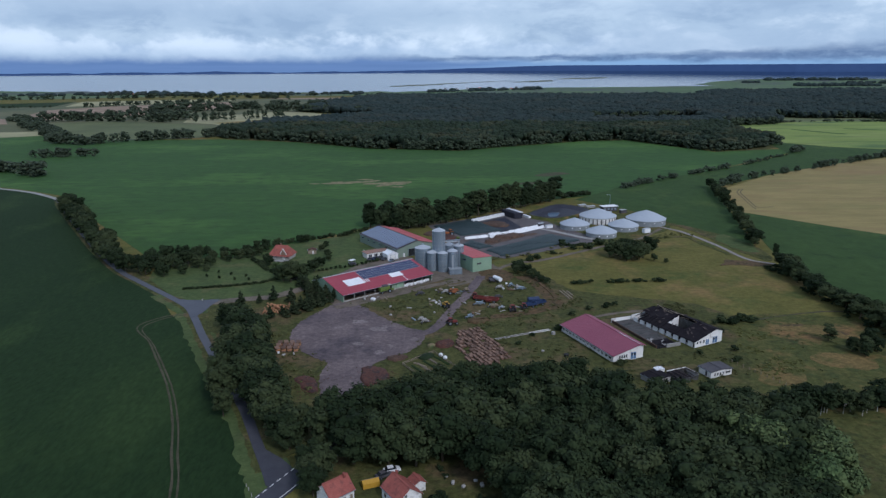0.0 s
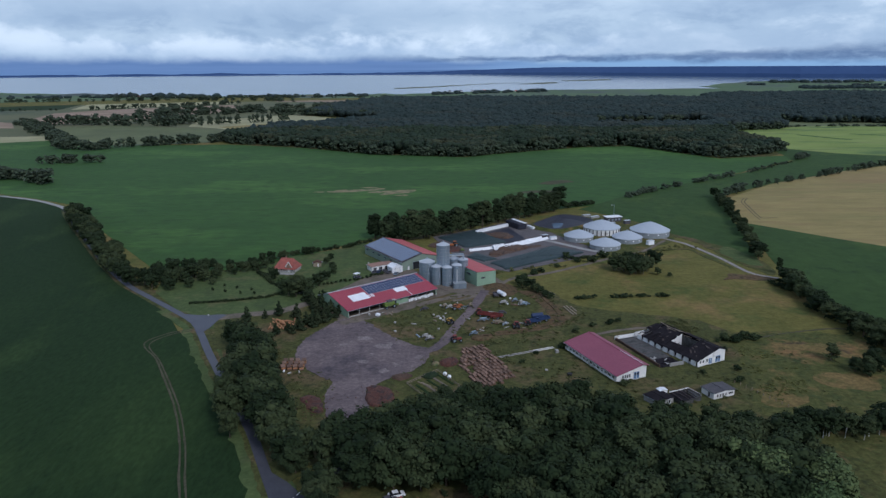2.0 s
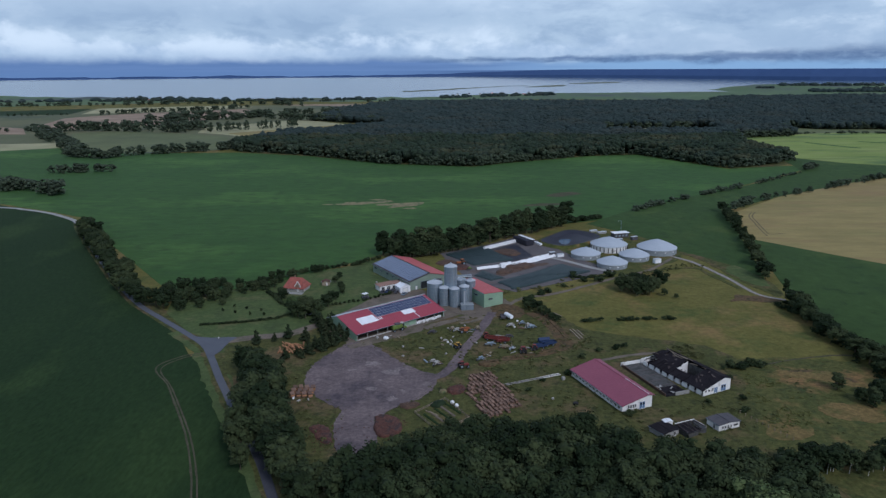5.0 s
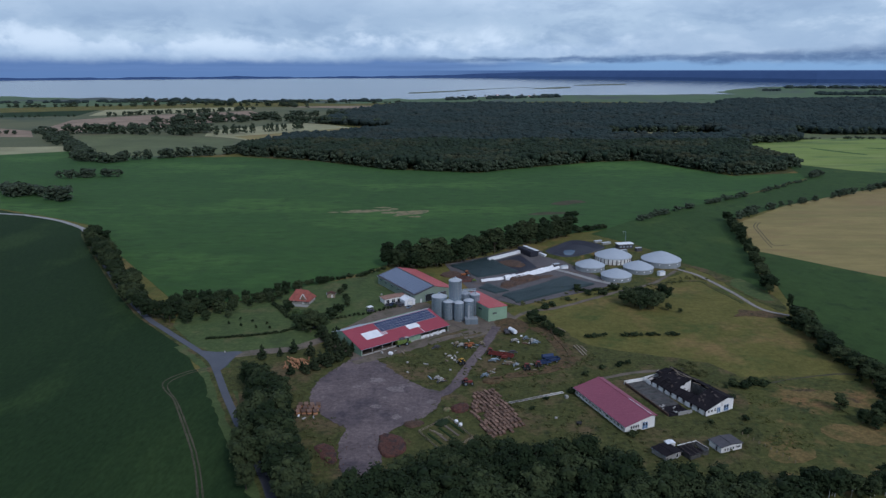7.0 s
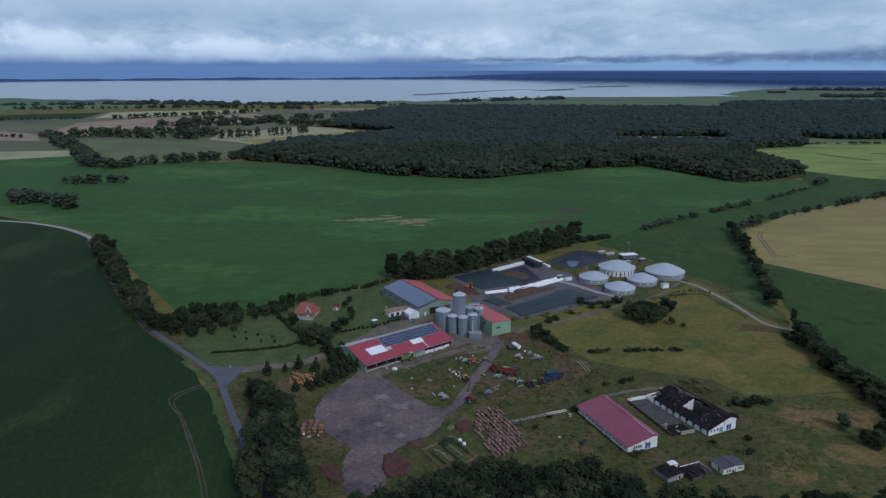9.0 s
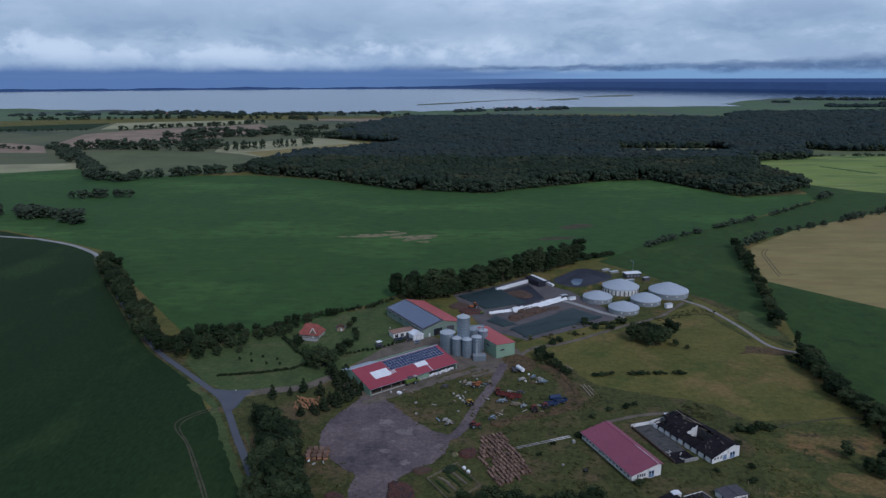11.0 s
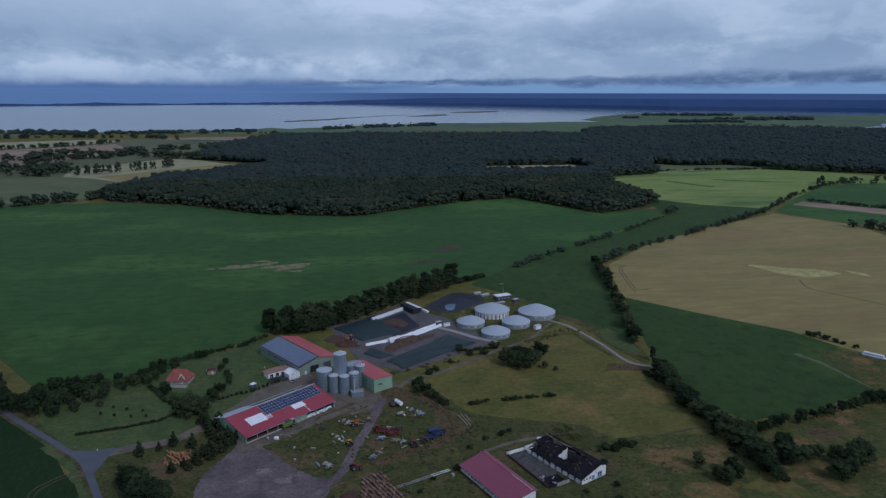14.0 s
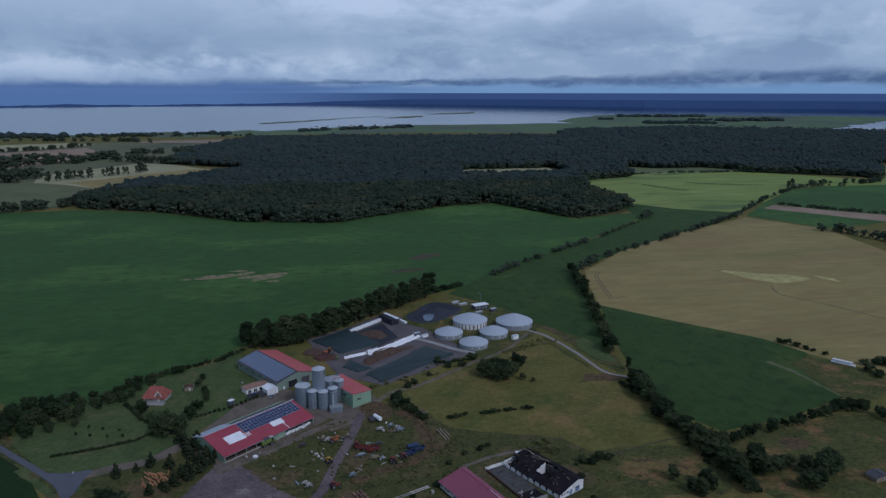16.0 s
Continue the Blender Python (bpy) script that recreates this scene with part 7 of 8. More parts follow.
gs = gabled("garden_shed", "small red-brown wooden garden shed", "shed", (-73.5, 366.5), (-69.3, 367.2), 3.2, 2.1, 2.9, M["oldwood"], M["redearth"], None, 0.3)
opening(gs, "door", "f", 4.2, 3.2, 0.5, 0.05, 1.0, 1.8, M["white"], "oldwood")

# cow barn
barn = gabled("cow_barn", "white barn with faded red sheet roof", "barn", (57.6, 221.2), (69.0, 226.0), 32.5, 2.6, 5.0, M["white"], M["pinkroof"], None, 0.6, 0.86, eave2=4.6)
W, L = 12.4, 32.5
for k in range(4):
    opening(barn, "window", "f", W, L, -3.7 + k * 0.95, 1.1, 0.72, 1.3, M["glass"])
door = opening(barn, "door", "f", W, L, 2.0, 0.1, 2.4, 2.7, M["doorblue"], "white", 1)
for sx in (-0.55, 0.55):
    part("pane", shifted(boxed((0, 0, 0), (0.7, 0.05, 0.8)), Matrix.Translation((2.0 + sx, -L / 2 - 0.2, 1.95))), M["glass"], door)
for k in range(14):
    opening(barn, "window", "l", W, L, -L / 2 + 1.6 + k * 2.25, 0.9, 1.3, 1.0, M["glass"], "white", 1)
    opening(barn, "window", "r", W, L, -L / 2 + 1.6 + k * 2.25, 1.2, 1.1, 1.0, M["glass"], "white", 1)
part("lightning_strip", boxed((4.46, -9.8, 5.26), (0.16, 13.5, 0.1)), M["foil"], barn, "thin pale ridge strip")

# burnt barn: the roof has partly fallen in
ruin = thing("burnt_barn", "burnt-out white barn with charred black roof", "ruined barn", ((86.5 + 99.6) / 2 - 4.9, (232.9 + 239.8) / 2 + 15.2), math.degrees(math.atan2(6.9, 13.1)))
W, L, EV, ER, RG, RX = 13.6, 32.5, 2.3, 4.3, 5.3, 3.4
part("wall", shifted(upright([(-W / 2, -0.2), (W / 2, -0.2), (W / 2, ER), (RX, RG), (-W / 2, EV)], 0.3), Matrix.Translation((0, -L / 2, 0))), M["white"], ruin)
part("wall", shifted(upright([(-W / 2, -0.2), (W / 2, -0.2), (W / 2, 2.4), (3, 3.0), (0, 2.2), (-W / 2, 2.2)], 0.3), Matrix.Translation((0, L / 2, 0))), M["white"], ruin, "broken rear wall")
part("wall", boxed((W / 2, 0, ER / 2), (0.3, L - 0.4, ER)), M["burnt"], ruin)
for k in range(9):
    part("wall_pier", boxed((-W / 2, -L / 2 + 1.9 + k * 3.5, 0.9), (0.3, 2.3, 1.8)), M["white"], ruin)
    part("wall_sill", boxed((-W / 2, -L / 2 + 3.65 + k * 3.5, 0.4), (0.28, 1.1, 0.8)), M["dingy"], ruin)


def ruin_roof(y0, y1, x0=-W / 2 - 0.5, x1=W / 2 + 0.4, sag=0.0):
    up = (RG - EV) / (W / 2 + RX)
    if x0 < RX:
        xr = min(x1, RX)
        zl, zr = EV + up * (x0 + W / 2), EV + up * (xr + W / 2)
        part("roof", slab([(x0, y0, zl + 0.15 - sag), (xr, y0, zr + 0.2), (xr, y1, zr + 0.2 - sag), (x0, y1, zl + 0.15)], 0.14), M["burnt"], ruin)
    if x1 > RX:
        part("roof", slab([(RX, y0, RG + 0.2), (x1, y0, ER + 0.1), (x1, y1, ER + 0.1 - sag), (RX, y1, RG + 0.2 - sag)], 0.14), M["burnt"], ruin)


ruin_roof(-L / 2 - 0.4, -L / 2 + 8.5)
ruin_roof(-L / 2 + 8.5, 1.5, RX)
ruin_roof(-L / 2 + 8.5, 1.5, -W / 2 - 0.3, -2.9, 0.3)
ruin_roof(1.5, 11.0, -W / 2 - 0.3, W / 2 + 0.3, 0.5)
ruin_roof(11.3, L / 2 - 1, -2.0, W / 2 + 0.3, 0.9)
rnd = random.Random(12)
part("inner_wall", shifted(upright([(-3.2, 0), (3.0, 0), (3.0, 4.9), (1.6, 4.2), (0.9, 4.5), (-0.4, 3.3), (-1.2, 3.5), (-3.2, 2.6)], 0.3), Matrix.Translation((0.1, 1.2, 0))), M["white"], ruin, "white inner wall open to the sky")
part("inner_wall", boxed((3.3, -3.4, 2.2), (0.25, 8.8, 4.4)), M["soot"], ruin, "sooty inner wall open to the sky")
for k in range(12):
    part("rafter", shifted(boxed((0, 0, 0), (4.6, 0.16, 0.2)), pose(-5.0 + rnd.uniform(-0.4, 0.4), -L / 2 + 9 + k * 1.9, 3.5 + rnd.uniform(-0.7, 0.2), rnd.uniform(-6, 6), -18 + rnd.uniform(-8, 8), rnd.uniform(-6, 6))), M["burnt"], ruin)
for k in range(16):
    part("fallen_beam", shifted(boxed((0, 0, 0), (rnd.uniform(2, 4.5), 0.2, 0.2)), pose(rnd.uniform(-6, 2), rnd.uniform(-6, 15), rnd.uniform(0.5, 2.6), rnd.uniform(-20, 20), rnd.uniform(-25, 25), rnd.uniform(0, 180))), M["oldwood"] if k % 3 == 0 else M["burnt"], ruin)
for k in range(46):
    ry = rnd.uniform(-L / 2 + 0.5, L / 2 - 1.5)
    rx = rnd.uniform(-W / 2 + 0.4, W / 2 - 0.4)
    slope = EV + (RG - EV) * (rx + W / 2) / (W / 2 + RX) if rx < RX else RG - (RG - ER) * (rx - RX) / (W / 2 - RX)
    if rx < 3.4 and -7.5 < ry < 1.5:
        continue
    part("loose_sheet", shifted(boxed((0, 0, 0), (rnd.uniform(0.5, 2.4), rnd.uniform(0.3, 1.1), 0.12)), pose(rx, ry, slope + 0.28 - (0.4 if ry > 1.5 else 0), rnd.uniform(-14, 14), (16 if rx > RX else -16) + rnd.uniform(-14, 14), rnd.uniform(0, 180))), M["charbrown"] if k % 3 else M["burnt"], ruin)
for k in range(9):
    part("purlin", shifted(boxed((0, 0, 0), (0.16, rnd.uniform(3, 7), 0.16)), pose(rnd.uniform(2.4, 4.4), rnd.uniform(-9, 13), 5.35 + rnd.uniform(-0.3, 0.1), rnd.uniform(-5, 5), 0, rnd.uniform(-14, 14))), M["oldwood"], ruin)
part("floor", boxed((0, 0, 0.1), (W - 0.4, L - 0.4, 0.3)), M["burnt"], ruin)
for k, x in enumerate((0.2, 2.4)):
    opening(ruin, "window", "f", W, L, -5.6 + k * 1.5, 1.2, 0.9, 1.0, M["glass"], "white")
opening(ruin, "window", "f", W, L, -2.4, 1.1, 1.0, 1.3, M["glass"], "white", 1)
opening(ruin, "door", "f", W, L, -0.6, 0.1, 1.8, 2.3, M["doorblue"], "white", 1)
door = opening(ruin, "door", "f", W, L, 3.2, 0.1, 2.6, 2.6, M["doorblue"], "white", 1)
for sx in (-0.6, 0.6):
    part("pane", shifted(boxed((0, 0, 0), (0.7, 0.05, 0.8)), Matrix.Translation((3.2 + sx, -L / 2 - 0.2, 1.9))), M["glass"], door)

# courtyard between the barns
yard = thing("courtyard", "walled concrete feed yard, cracked and sooty", "courtyard", (75.8, 248.5), math.degrees(math.atan2(-28.4, 10.5)))
part("floor", boxed((-3.5, 0, 0.1), (22, 9.5, 0.24)), M["soot"], yard, "cracked concrete floor")
part("floor", boxed((11, 0, 0.09), (7, 9.5, 0.22)), M["burnt"], yard, "sooty floor")
part("wall", boxed((-14.5, 0, 0.75), (0.35, 10, 1.5)), M["white"], yard)
part("wall", boxed((14.6, 2.0, 0.7), (0.35, 6, 1.3)), M["concrete"], yard)
part("wall", boxed((0, -4.9, 0.55), (28, 0.35, 1.1)), M["silage"], yard, "rusty brown low wall")
for k in range(5):
    part("feed_kerb", boxed((-12 + 4.6 * k, 0.4, 0.28), (0.22, 8.4, 0.24)), M["pad"], yard)
for k in range(14):
    part("rubble", shifted(boxed((0, 0, 0), (rnd.uniform(0.5, 2.2), rnd.uniform(0.3, 1.0), 0.3), 0, 0.05), pose(rnd.uniform(6, 14), rnd.uniform(-4, 4), 0.3, rnd.uniform(-15, 15), rnd.uniform(-15, 15), rnd.uniform(0, 180))), M["concrete"] if k % 2 else M["burnt"], yard)

# huts
hut = gabled("white_hut", "small white hut with dark mono-pitch roof", "hut", (86.2, 208.5), (94.2, 211.8), 5.6, 2.1, 2.5, M["white"], M["slate"], None, 0.3)
for k in range(4):
    opening(hut, "window", "f", 8.65, 5.6, -2.9 + k * 1.15, 0.6, 0.6, 1.1, M["glass"])
opening(hut, "window", "f", 8.65, 5.6, 2.6, 0.8, 1.8, 0.9, M["glass"], "white", 2)
opening(hut, "door", "l", 8.65, 5.6, 0.8, 0.1, 1.0, 1.8, M["slate"])
hut2 = gabled("grey_hut", "small grey shed with dark flat roof", "hut", (66.6, 203.2), (72.5, 206.6), 6.2, 1.8, 2.0, M["concrete"], M["burnt"], None, 0.25)
opening(hut2, "door", "f", 6.8, 6.2, 1.5, 0.1, 1.0, 1.6, M["glass"])
hut3 = thing("roofless_hut", "roofless collapsed shed with bare rafters", "ruined hut", (77.0, 208.5), 28)
for x, y, sx, sy, h in ((0, -2.8, 8, 0.25, 1.6), (0, 2.8, 8, 0.25, 1.9), (-4, 0, 0.25, 5.4, 1.8), (4, 0, 0.25, 5.4, 2.2)):
    part("wall", boxed((x, y, h / 2), (sx, sy, h)), M["soot"] if x < 1 else M["dingy"], hut3)
part("floor", boxed((0, 0, 0.1), (7.7, 5.3, 0.24)), M["burnt"], hut3)
part("fallen_roof", slab([(-4.2, -3.0, 1.75), (1.6, -3.0, 1.4), (1.2, 3.0, 1.9), (-4.2, 3.0, 2.1)], 0.14), M["burnt"], hut3, "charred sagging roof sheet")
for k in range(5):
    part("rafter", shifted(boxed((0, 0, 0), (0.18, 6.2, 0.18)), pose(-3.6 + k * 1.8, 0, 2.1 + rnd.uniform(-0.3, 0.3), rnd.uniform(-8, 8), 0, rnd.uniform(-8, 8))), M["charbrown"], hut3)
part("rafter", shifted(boxed((0, 0, 0), (8.6, 0.2, 0.2)), pose(0, 2.8, 2.3, 0, 3, 0)), M["white"], hut3)
gabled("white_kiosk", "tiny white box shed beside the ruin", "hut", (69.3, 210.5), (72.0, 211.4), 2.0, 2.0, 2.2, M["white"], M["foil"], None, 0.1)
hut5 = gabled("field_hut", "dark roofed hut among hedgerow trees", "hut", (222, 222.5), (229, 223.5), 5, 1.9, 2.7, M["oldwood"], M["slate"], None, 0.4)
opening(hut5, "window", "f", 7.07, 5, 1, 0.7, 1.1, 0.8, M["glass"])

# houses at the foot of the wood
h1 = gabled("village_house", "small white house with red tiled roof", "house", (0, 0), (6.0, 0), 6.4, 2.9, 5.3, M["white"], M["tile"], None, 0.3)
h2 = gabled("village_house", "cream house with bright red tiled roof", "house", (0, 0), (6.2, 0), 7.6, 2.9, 5.3, M["white"], M["tile"], None, 0.3)
h1.matrix_basis = pose(-25.6, 143.9, 0, 0, 0, -48)
h2.matrix_basis = pose(-10.1, 143.4, 0, 0, 0, 34)
for hh, WW, LL in ((h1, 6.0, 6.4), (h2, 6.2, 7.6)):
    for side in "fb":
        opening(hh, "window", side, WW, LL, -1.2, 3.2, 0.8, 0.9, M["glass"], "white", 1)
        opening(hh, "window", side, WW, LL, 1.3, 1.0, 1.0, 1.2, M["glass"], "white", 1)
    for side in "lr":
        for k in range(2):
            opening(hh, "window", side, WW, LL, -1.9 + 2.2 * k, 0.9, 1.0, 1.2, M["glass"], "white", 1)
        opening(hh, "door", side, WW, LL, 2.3, 0.1, 0.9, 2.0, M["oldwood"], "white")
    part("chimney", boxed((0.4, LL / 2 - 0.9, 5.7), (0.55, 0.55, 1.2)), M["tile"], hh)
annex = gabled("annex", "low red-roofed annex beside the house", "shed", (-7.2, 146.2), (-4.6, 147.6), 3.4, 2.1, 3.0, M["white"], M["tile"], None, 0.2)
yel = thing("yellow_tent", "bright yellow pitched tarpaulin shelter", "shelter", (-18.0, 149.3), 22)
part("cover", shifted(upright([(-1.1, 0.1), (1.1, 0.1), (1.05, 1.4), (0, 2.0), (-1.05, 1.4)], 4.2), Matrix.Rotation(radians(90), 4, "Z")), M["paint_yellow"], yel)
part("ridge_pole", boxed((0, 0, 2.02), (4.4, 0.1, 0.08)), M["oldwood"], yel)

# ---- vehicles and machinery ----


def wheel(parent, x, y, r, w, rim="steel"):
    m = Matrix.Translation((x, y, r)) @ Matrix.Rotation(radians(90), 4, "X")
    bm = bmesh.new()
    bmesh.ops.create_cone(bm, cap_ends=True, segments=16, radius1=r, radius2=r, depth=w, matrix=m)
    wh = part("wheel", bm, M["rubber"], parent)
    bm = bmesh.new()
    bmesh.ops.create_cone(bm, cap_ends=True, segments=12, radius1=r * 0.55, radius2=r * 0.55, depth=w + 0.04, matrix=m)
    part("rim", bm, M[rim], wh)
    return wh


def car(at, turn, key, label):
    c = thing("car", label, "car", at, turn, "parked cars", 0.17)
    bm = upright([(-2.1, 0.35), (2.1, 0.35), (2.15, 0.75), (1.3, 0.95), (-2.0, 0.98), (-2.15, 0.7)], 1.7)
    part("body", bm, M[key], c)
    part("cabin", upright([(-1.75, 0.97), (1.1, 0.96), (0.45, 1.48), (-1.2, 1.5)], 1.5), M["glass"], c, "dark glazed cabin")
    part("roof", boxed((-0.4, 0, 1.5), (1.5, 1.4, 0.05)), M[key], c)
    for x in (-1.3, 1.35):
        for y in (-0.78, 0.78):
            wheel(c, x, y, 0.32, 0.2)
    for y in (-0.6, 0.6):
        part("headlight", boxed((2.13, y, 0.66), (0.06, 0.34, 0.14)), M["foil"], c)
    return c


def tractor(at, turn, key, label, s=1.0):
    t = thing("tractor", label, "tractor", at, turn, "parked tractors", 0.08)
    t.scale = (s, s, s)
    part("bonnet", boxed((1.1, 0, 1.15), (1.9, 0.8, 0.8), 0, 0.1), M[key], t)
    part("chassis", boxed((0.2, 0, 0.75), (3.2, 0.5, 0.45)), M["slate"], t)
    part("cab", upright([(-0.9, 1.0), (0.2, 1.0), (0.1, 2.35), (-0.85, 2.35)], 1.25), M["glass"], t, "glazed cab")
    part("cab_roof", boxed((-0.38, 0, 2.42), (1.25, 1.4, 0.14), 0, 0.04), M[key], t)
    for y in (-0.85, 0.85):
        wheel(t, -0.75, y, 0.82, 0.42)
        wheel(t, 1.65, y * 0.9, 0.5, 0.32)
        part("mudguard", boxed((-0.75, y, 1.72), (1.3, 0.5, 0.08)), M[key], t)
    part("exhaust", boxed((1.0, 0.3, 1.9), (0.09, 0.09, 0.9)), M["slate"], t)
    return t


def trailer(at, turn, key, label, length=5.5, h=1.0, tank=False):
    t = thing("farm_trailer", label, "trailer", at, turn, "parked trailers", 0.08)
    if tank:
        bm = bmesh.new()
        bmesh.ops.create_cone(bm, cap_ends=True, segments=20, radius1=1.0, radius2=1.0, depth=length, matrix=Matrix.Translation((0, 0, 1.75)) @ Matrix.Rotation(radians(90), 4, "Y"))
        part("tank", bm, M[key], t)
    else:
        for y in (-1.1, 1.1):
            part("side_board", boxed((0, y, 1.0 + h / 2), (length, 0.08, h)), M[key], t)
        for x in (-length / 2, length / 2):
            part("end_board", boxed((x, 0, 1.0 + h / 2), (0.08, 2.1, h)), M[key], t)
        part("bed", boxed((0, 0, 0.98), (length, 2.2, 0.12)), M["slate"], t)
    part("drawbar", boxed((length / 2 + 0.8, 0, 0.7), (1.6, 0.16, 0.16)), M["slate"], t)
    for x in (-length * 0.28, length * 0.22):
        for y in (-0.95, 0.95):
            wheel(t, x, y, 0.45, 0.3)
    return t


def implement(at, turn, key, label, w=3.0):
    """A folded field implement: frame, tines, discs."""
    t = thing("farm_implement", label, "implement", at, turn, "parked implements", 0.08)
    part("beam", boxed((0, 0, 0.9), (w, 0.22, 0.22)), M[key], t)
    part("beam", boxed((0, 0.9, 0.8), (w * 0.9, 0.2, 0.2)), M[key], t)
    part("hitch", boxed((0, -0.8, 0.9), (0.3, 1.6, 0.25)), M[key], t)
    for k in range(6):
        part("tine", shifted(boxed((0, 0, 0), (0.1, 0.1, 1.0)), pose(-w / 2 + 0.2 + k * (w - 0.4) / 5, 0.3 + 0.5 * (k % 2), 0.5, 15, 0, 0)), M["slate"], t)
    part("hopper", boxed((0, 0.4, 1.35), (w * 0.6, 0.7, 0.6), 0, 0.1), M[key], t)
    for x in (-w / 2, w / 2):
        wheel(t, x, 0.6, 0.4, 0.22)
    return t


comb = thing("combine_harvester", "lime green combine harvester beside the shed", "harvester", (-26.4, 299.0), 38, z=0.09)
part("body", boxed((-0.6, 0, 2.1), (5.2, 2.5, 1.9), 0, 0.2), M["paint_lime"], comb)
part("grain_tank", boxed((-0.2, 0, 3.3), (2.6, 2.2, 0.6), 0, 0.1), M["slate"], comb)
part("cab", boxed((2.5, 0, 2.5), (1.3, 1.8, 1.6), 0, 0.12), M["glass"], comb)
part("cab_roof", boxed((2.5, 0, 3.38), (1.5, 2.0, 0.16)), M["dingy"], comb)
part("feeder", shifted(boxed((0, 0, 0), (2.0, 1.4, 0.7)), pose(3.6, 0, 1.2, 0, 25, 0)), M["paint_lime"], comb)
part("unloading_pipe", boxed((-1.2, 1.4, 3.2), (4.2, 0.35, 0.35)), M["paint_lime"], comb)
for y in (-1.25, 1.25):
    wheel(comb, 1.6, y, 0.85, 0.6)
    wheel(comb, -2.3, y * 0.85, 0.6, 0.4)

for x, y, t, key, lab in ((-38.6, 353.6, 62, "slate", "dark car parked by the workshop"), (-36.2, 354.8, 60, "paint_blue", "dark blue car parked by the workshop"), (-33.6, 356.4, 64, "slate", "dark car parked by the workshop"), (-31.2, 353.6, 60, "slate", "dark car parked by the workshop"), (-27.0, 350.8, 66, "steel", "silver car parked by the workshop"), (-46.4, 343.4, 40, "slate", "dark car parked by the hedge")):
    car((x, y), t, key, lab)
car((-13.2, 155.2), 20, "foil", "white car parked behind the houses")
car((-15.0, 153.0), 35, "slate", "dark car parked behind the houses")
car((-70.5, 320.5), 60, "slate", "dark car parked on the farm road")
tractor((2.9, 258.3), 20, "paint_red", "old red tractor beside the gravel path", 1.15)
tractor((3.4, 296.4), 10, "paint_orange", "small orange tractor in weedy grass", 1.0)
tractor((0.7, 278.5), 120, "paint_yellow", "pale yellow tractor beside the path", 1.1)
tractor((28.2, 273.6), 100, "paint_red", "red tractor among machinery", 1.2)
tractor((33.2, 276.4), 95, "paint_red", "red tractor among machinery", 1.1)
tractor((-9.5, 356.5), 80, "paint_yellow", "yellow wheel loader in the yard", 1.3)
tractor((3.5, 408.8), 200, "paint_orange", "orange loader beside the silage", 1.5)
tractor((13.6, 290.5), 75, "paint_red", "red tractor beside the path", 1.1)
trailer((15.8, 287.3), -20, "paint_red", "red tipping trailer in weeds", 6)
trailer((21.0, 285.6), -25, "paint_red", "red tipping trailer in weeds", 5)
trailer((25.2, 314.5), 120, "foil", "white tank trailer in long grass", 5, tank=True)
trailer((36.0, 278.6), 20, "paint_blue", "blue tipping trailer among machinery", 5.5)
trailer((40.2, 281.5), 25, "paint_blue", "blue tipping trailer among machinery", 6)
trailer((38.2, 284.0), 15, "paint_blue", "blue tank trailer among machinery", 5, tank=True)
trailer((22.5, 315.0), 95, "slate", "dark flat trailer in long grass", 5, 0.5)
for x, y, t, key, lab, w in ((-10.4, 295.2, 30, "slate", "dark folded cultivator in grass", 4), (-7.4, 260.8, 60, "dingy", "white and grey spreader in grass", 3.5), (-9.0, 262.6, 20, "dingy", "white and grey spreader in grass", 3), (5.2, 299.0, 10, "paint_orange", "orange folded implement in grass", 3.5), (0.8, 297.8, 40, "dingy", "white sprayer parts in grass", 4), (-1.4, 299.6, 70, "oldwood", "rusty old implement in grass", 3.5), (25.6, 304, 30, "dingy", "white seed drill in long grass", 4), (31, 307, 60, "steel", "grey implement in long grass", 4), (35, 301.5, 20, "steel", "grey implement in long grass", 4.5), (33.5, 304.5, 60, "dingy", "grey-white machine in long grass", 3), (19.5, 284.2, 10, "paint_red", "red implement in weeds", 3.5), (10.2, 300.5, 50, "oldwood", "rusty old implement in grass", 3), (23.5, 290, 10, "slate", "dark implement in weeds", 4), (15.0, 281.0, 15, "steel", "grey scrap implement in weeds", 5), (21.0, 278.0, 5, "oldwood", "rusty old implement in weeds", 5), (10.5, 265.5, 40, "steel", "grey scrap implement in weeds", 4), (8.5, 398.5, 50, "paint_lime", "green implement by the silage", 3)):
    implement((x, y), t, key, lab, w)

# a pale covered cart by the hedge
cart = thing("covered_cart", "pale covered cart beside a hedge", "cart", (-47.2, 346.0), 50, z=0.08)
part("cover", boxed((0, 0, 2.3), (3.0, 2.4, 0.25), 0, 0.08), M["foil"], cart)
part("bed", boxed((0, 0, 0.9), (3.4, 2.0, 0.2)), M["slate"], cart)
for sx in (-1.3, 1.3):
    for sy in (-0.9, 0.9):
        part("stanchion", boxed((sx, sy, 1.6), (0.1, 0.1, 1.4)), M["steel"], cart)
    wheel(cart, sx, -0.95, 0.4, 0.25)
    wheel(cart, sx, 0.95, 0.4, 0.25)
# scrap lying in the weeds
rnd = random.Random(31)
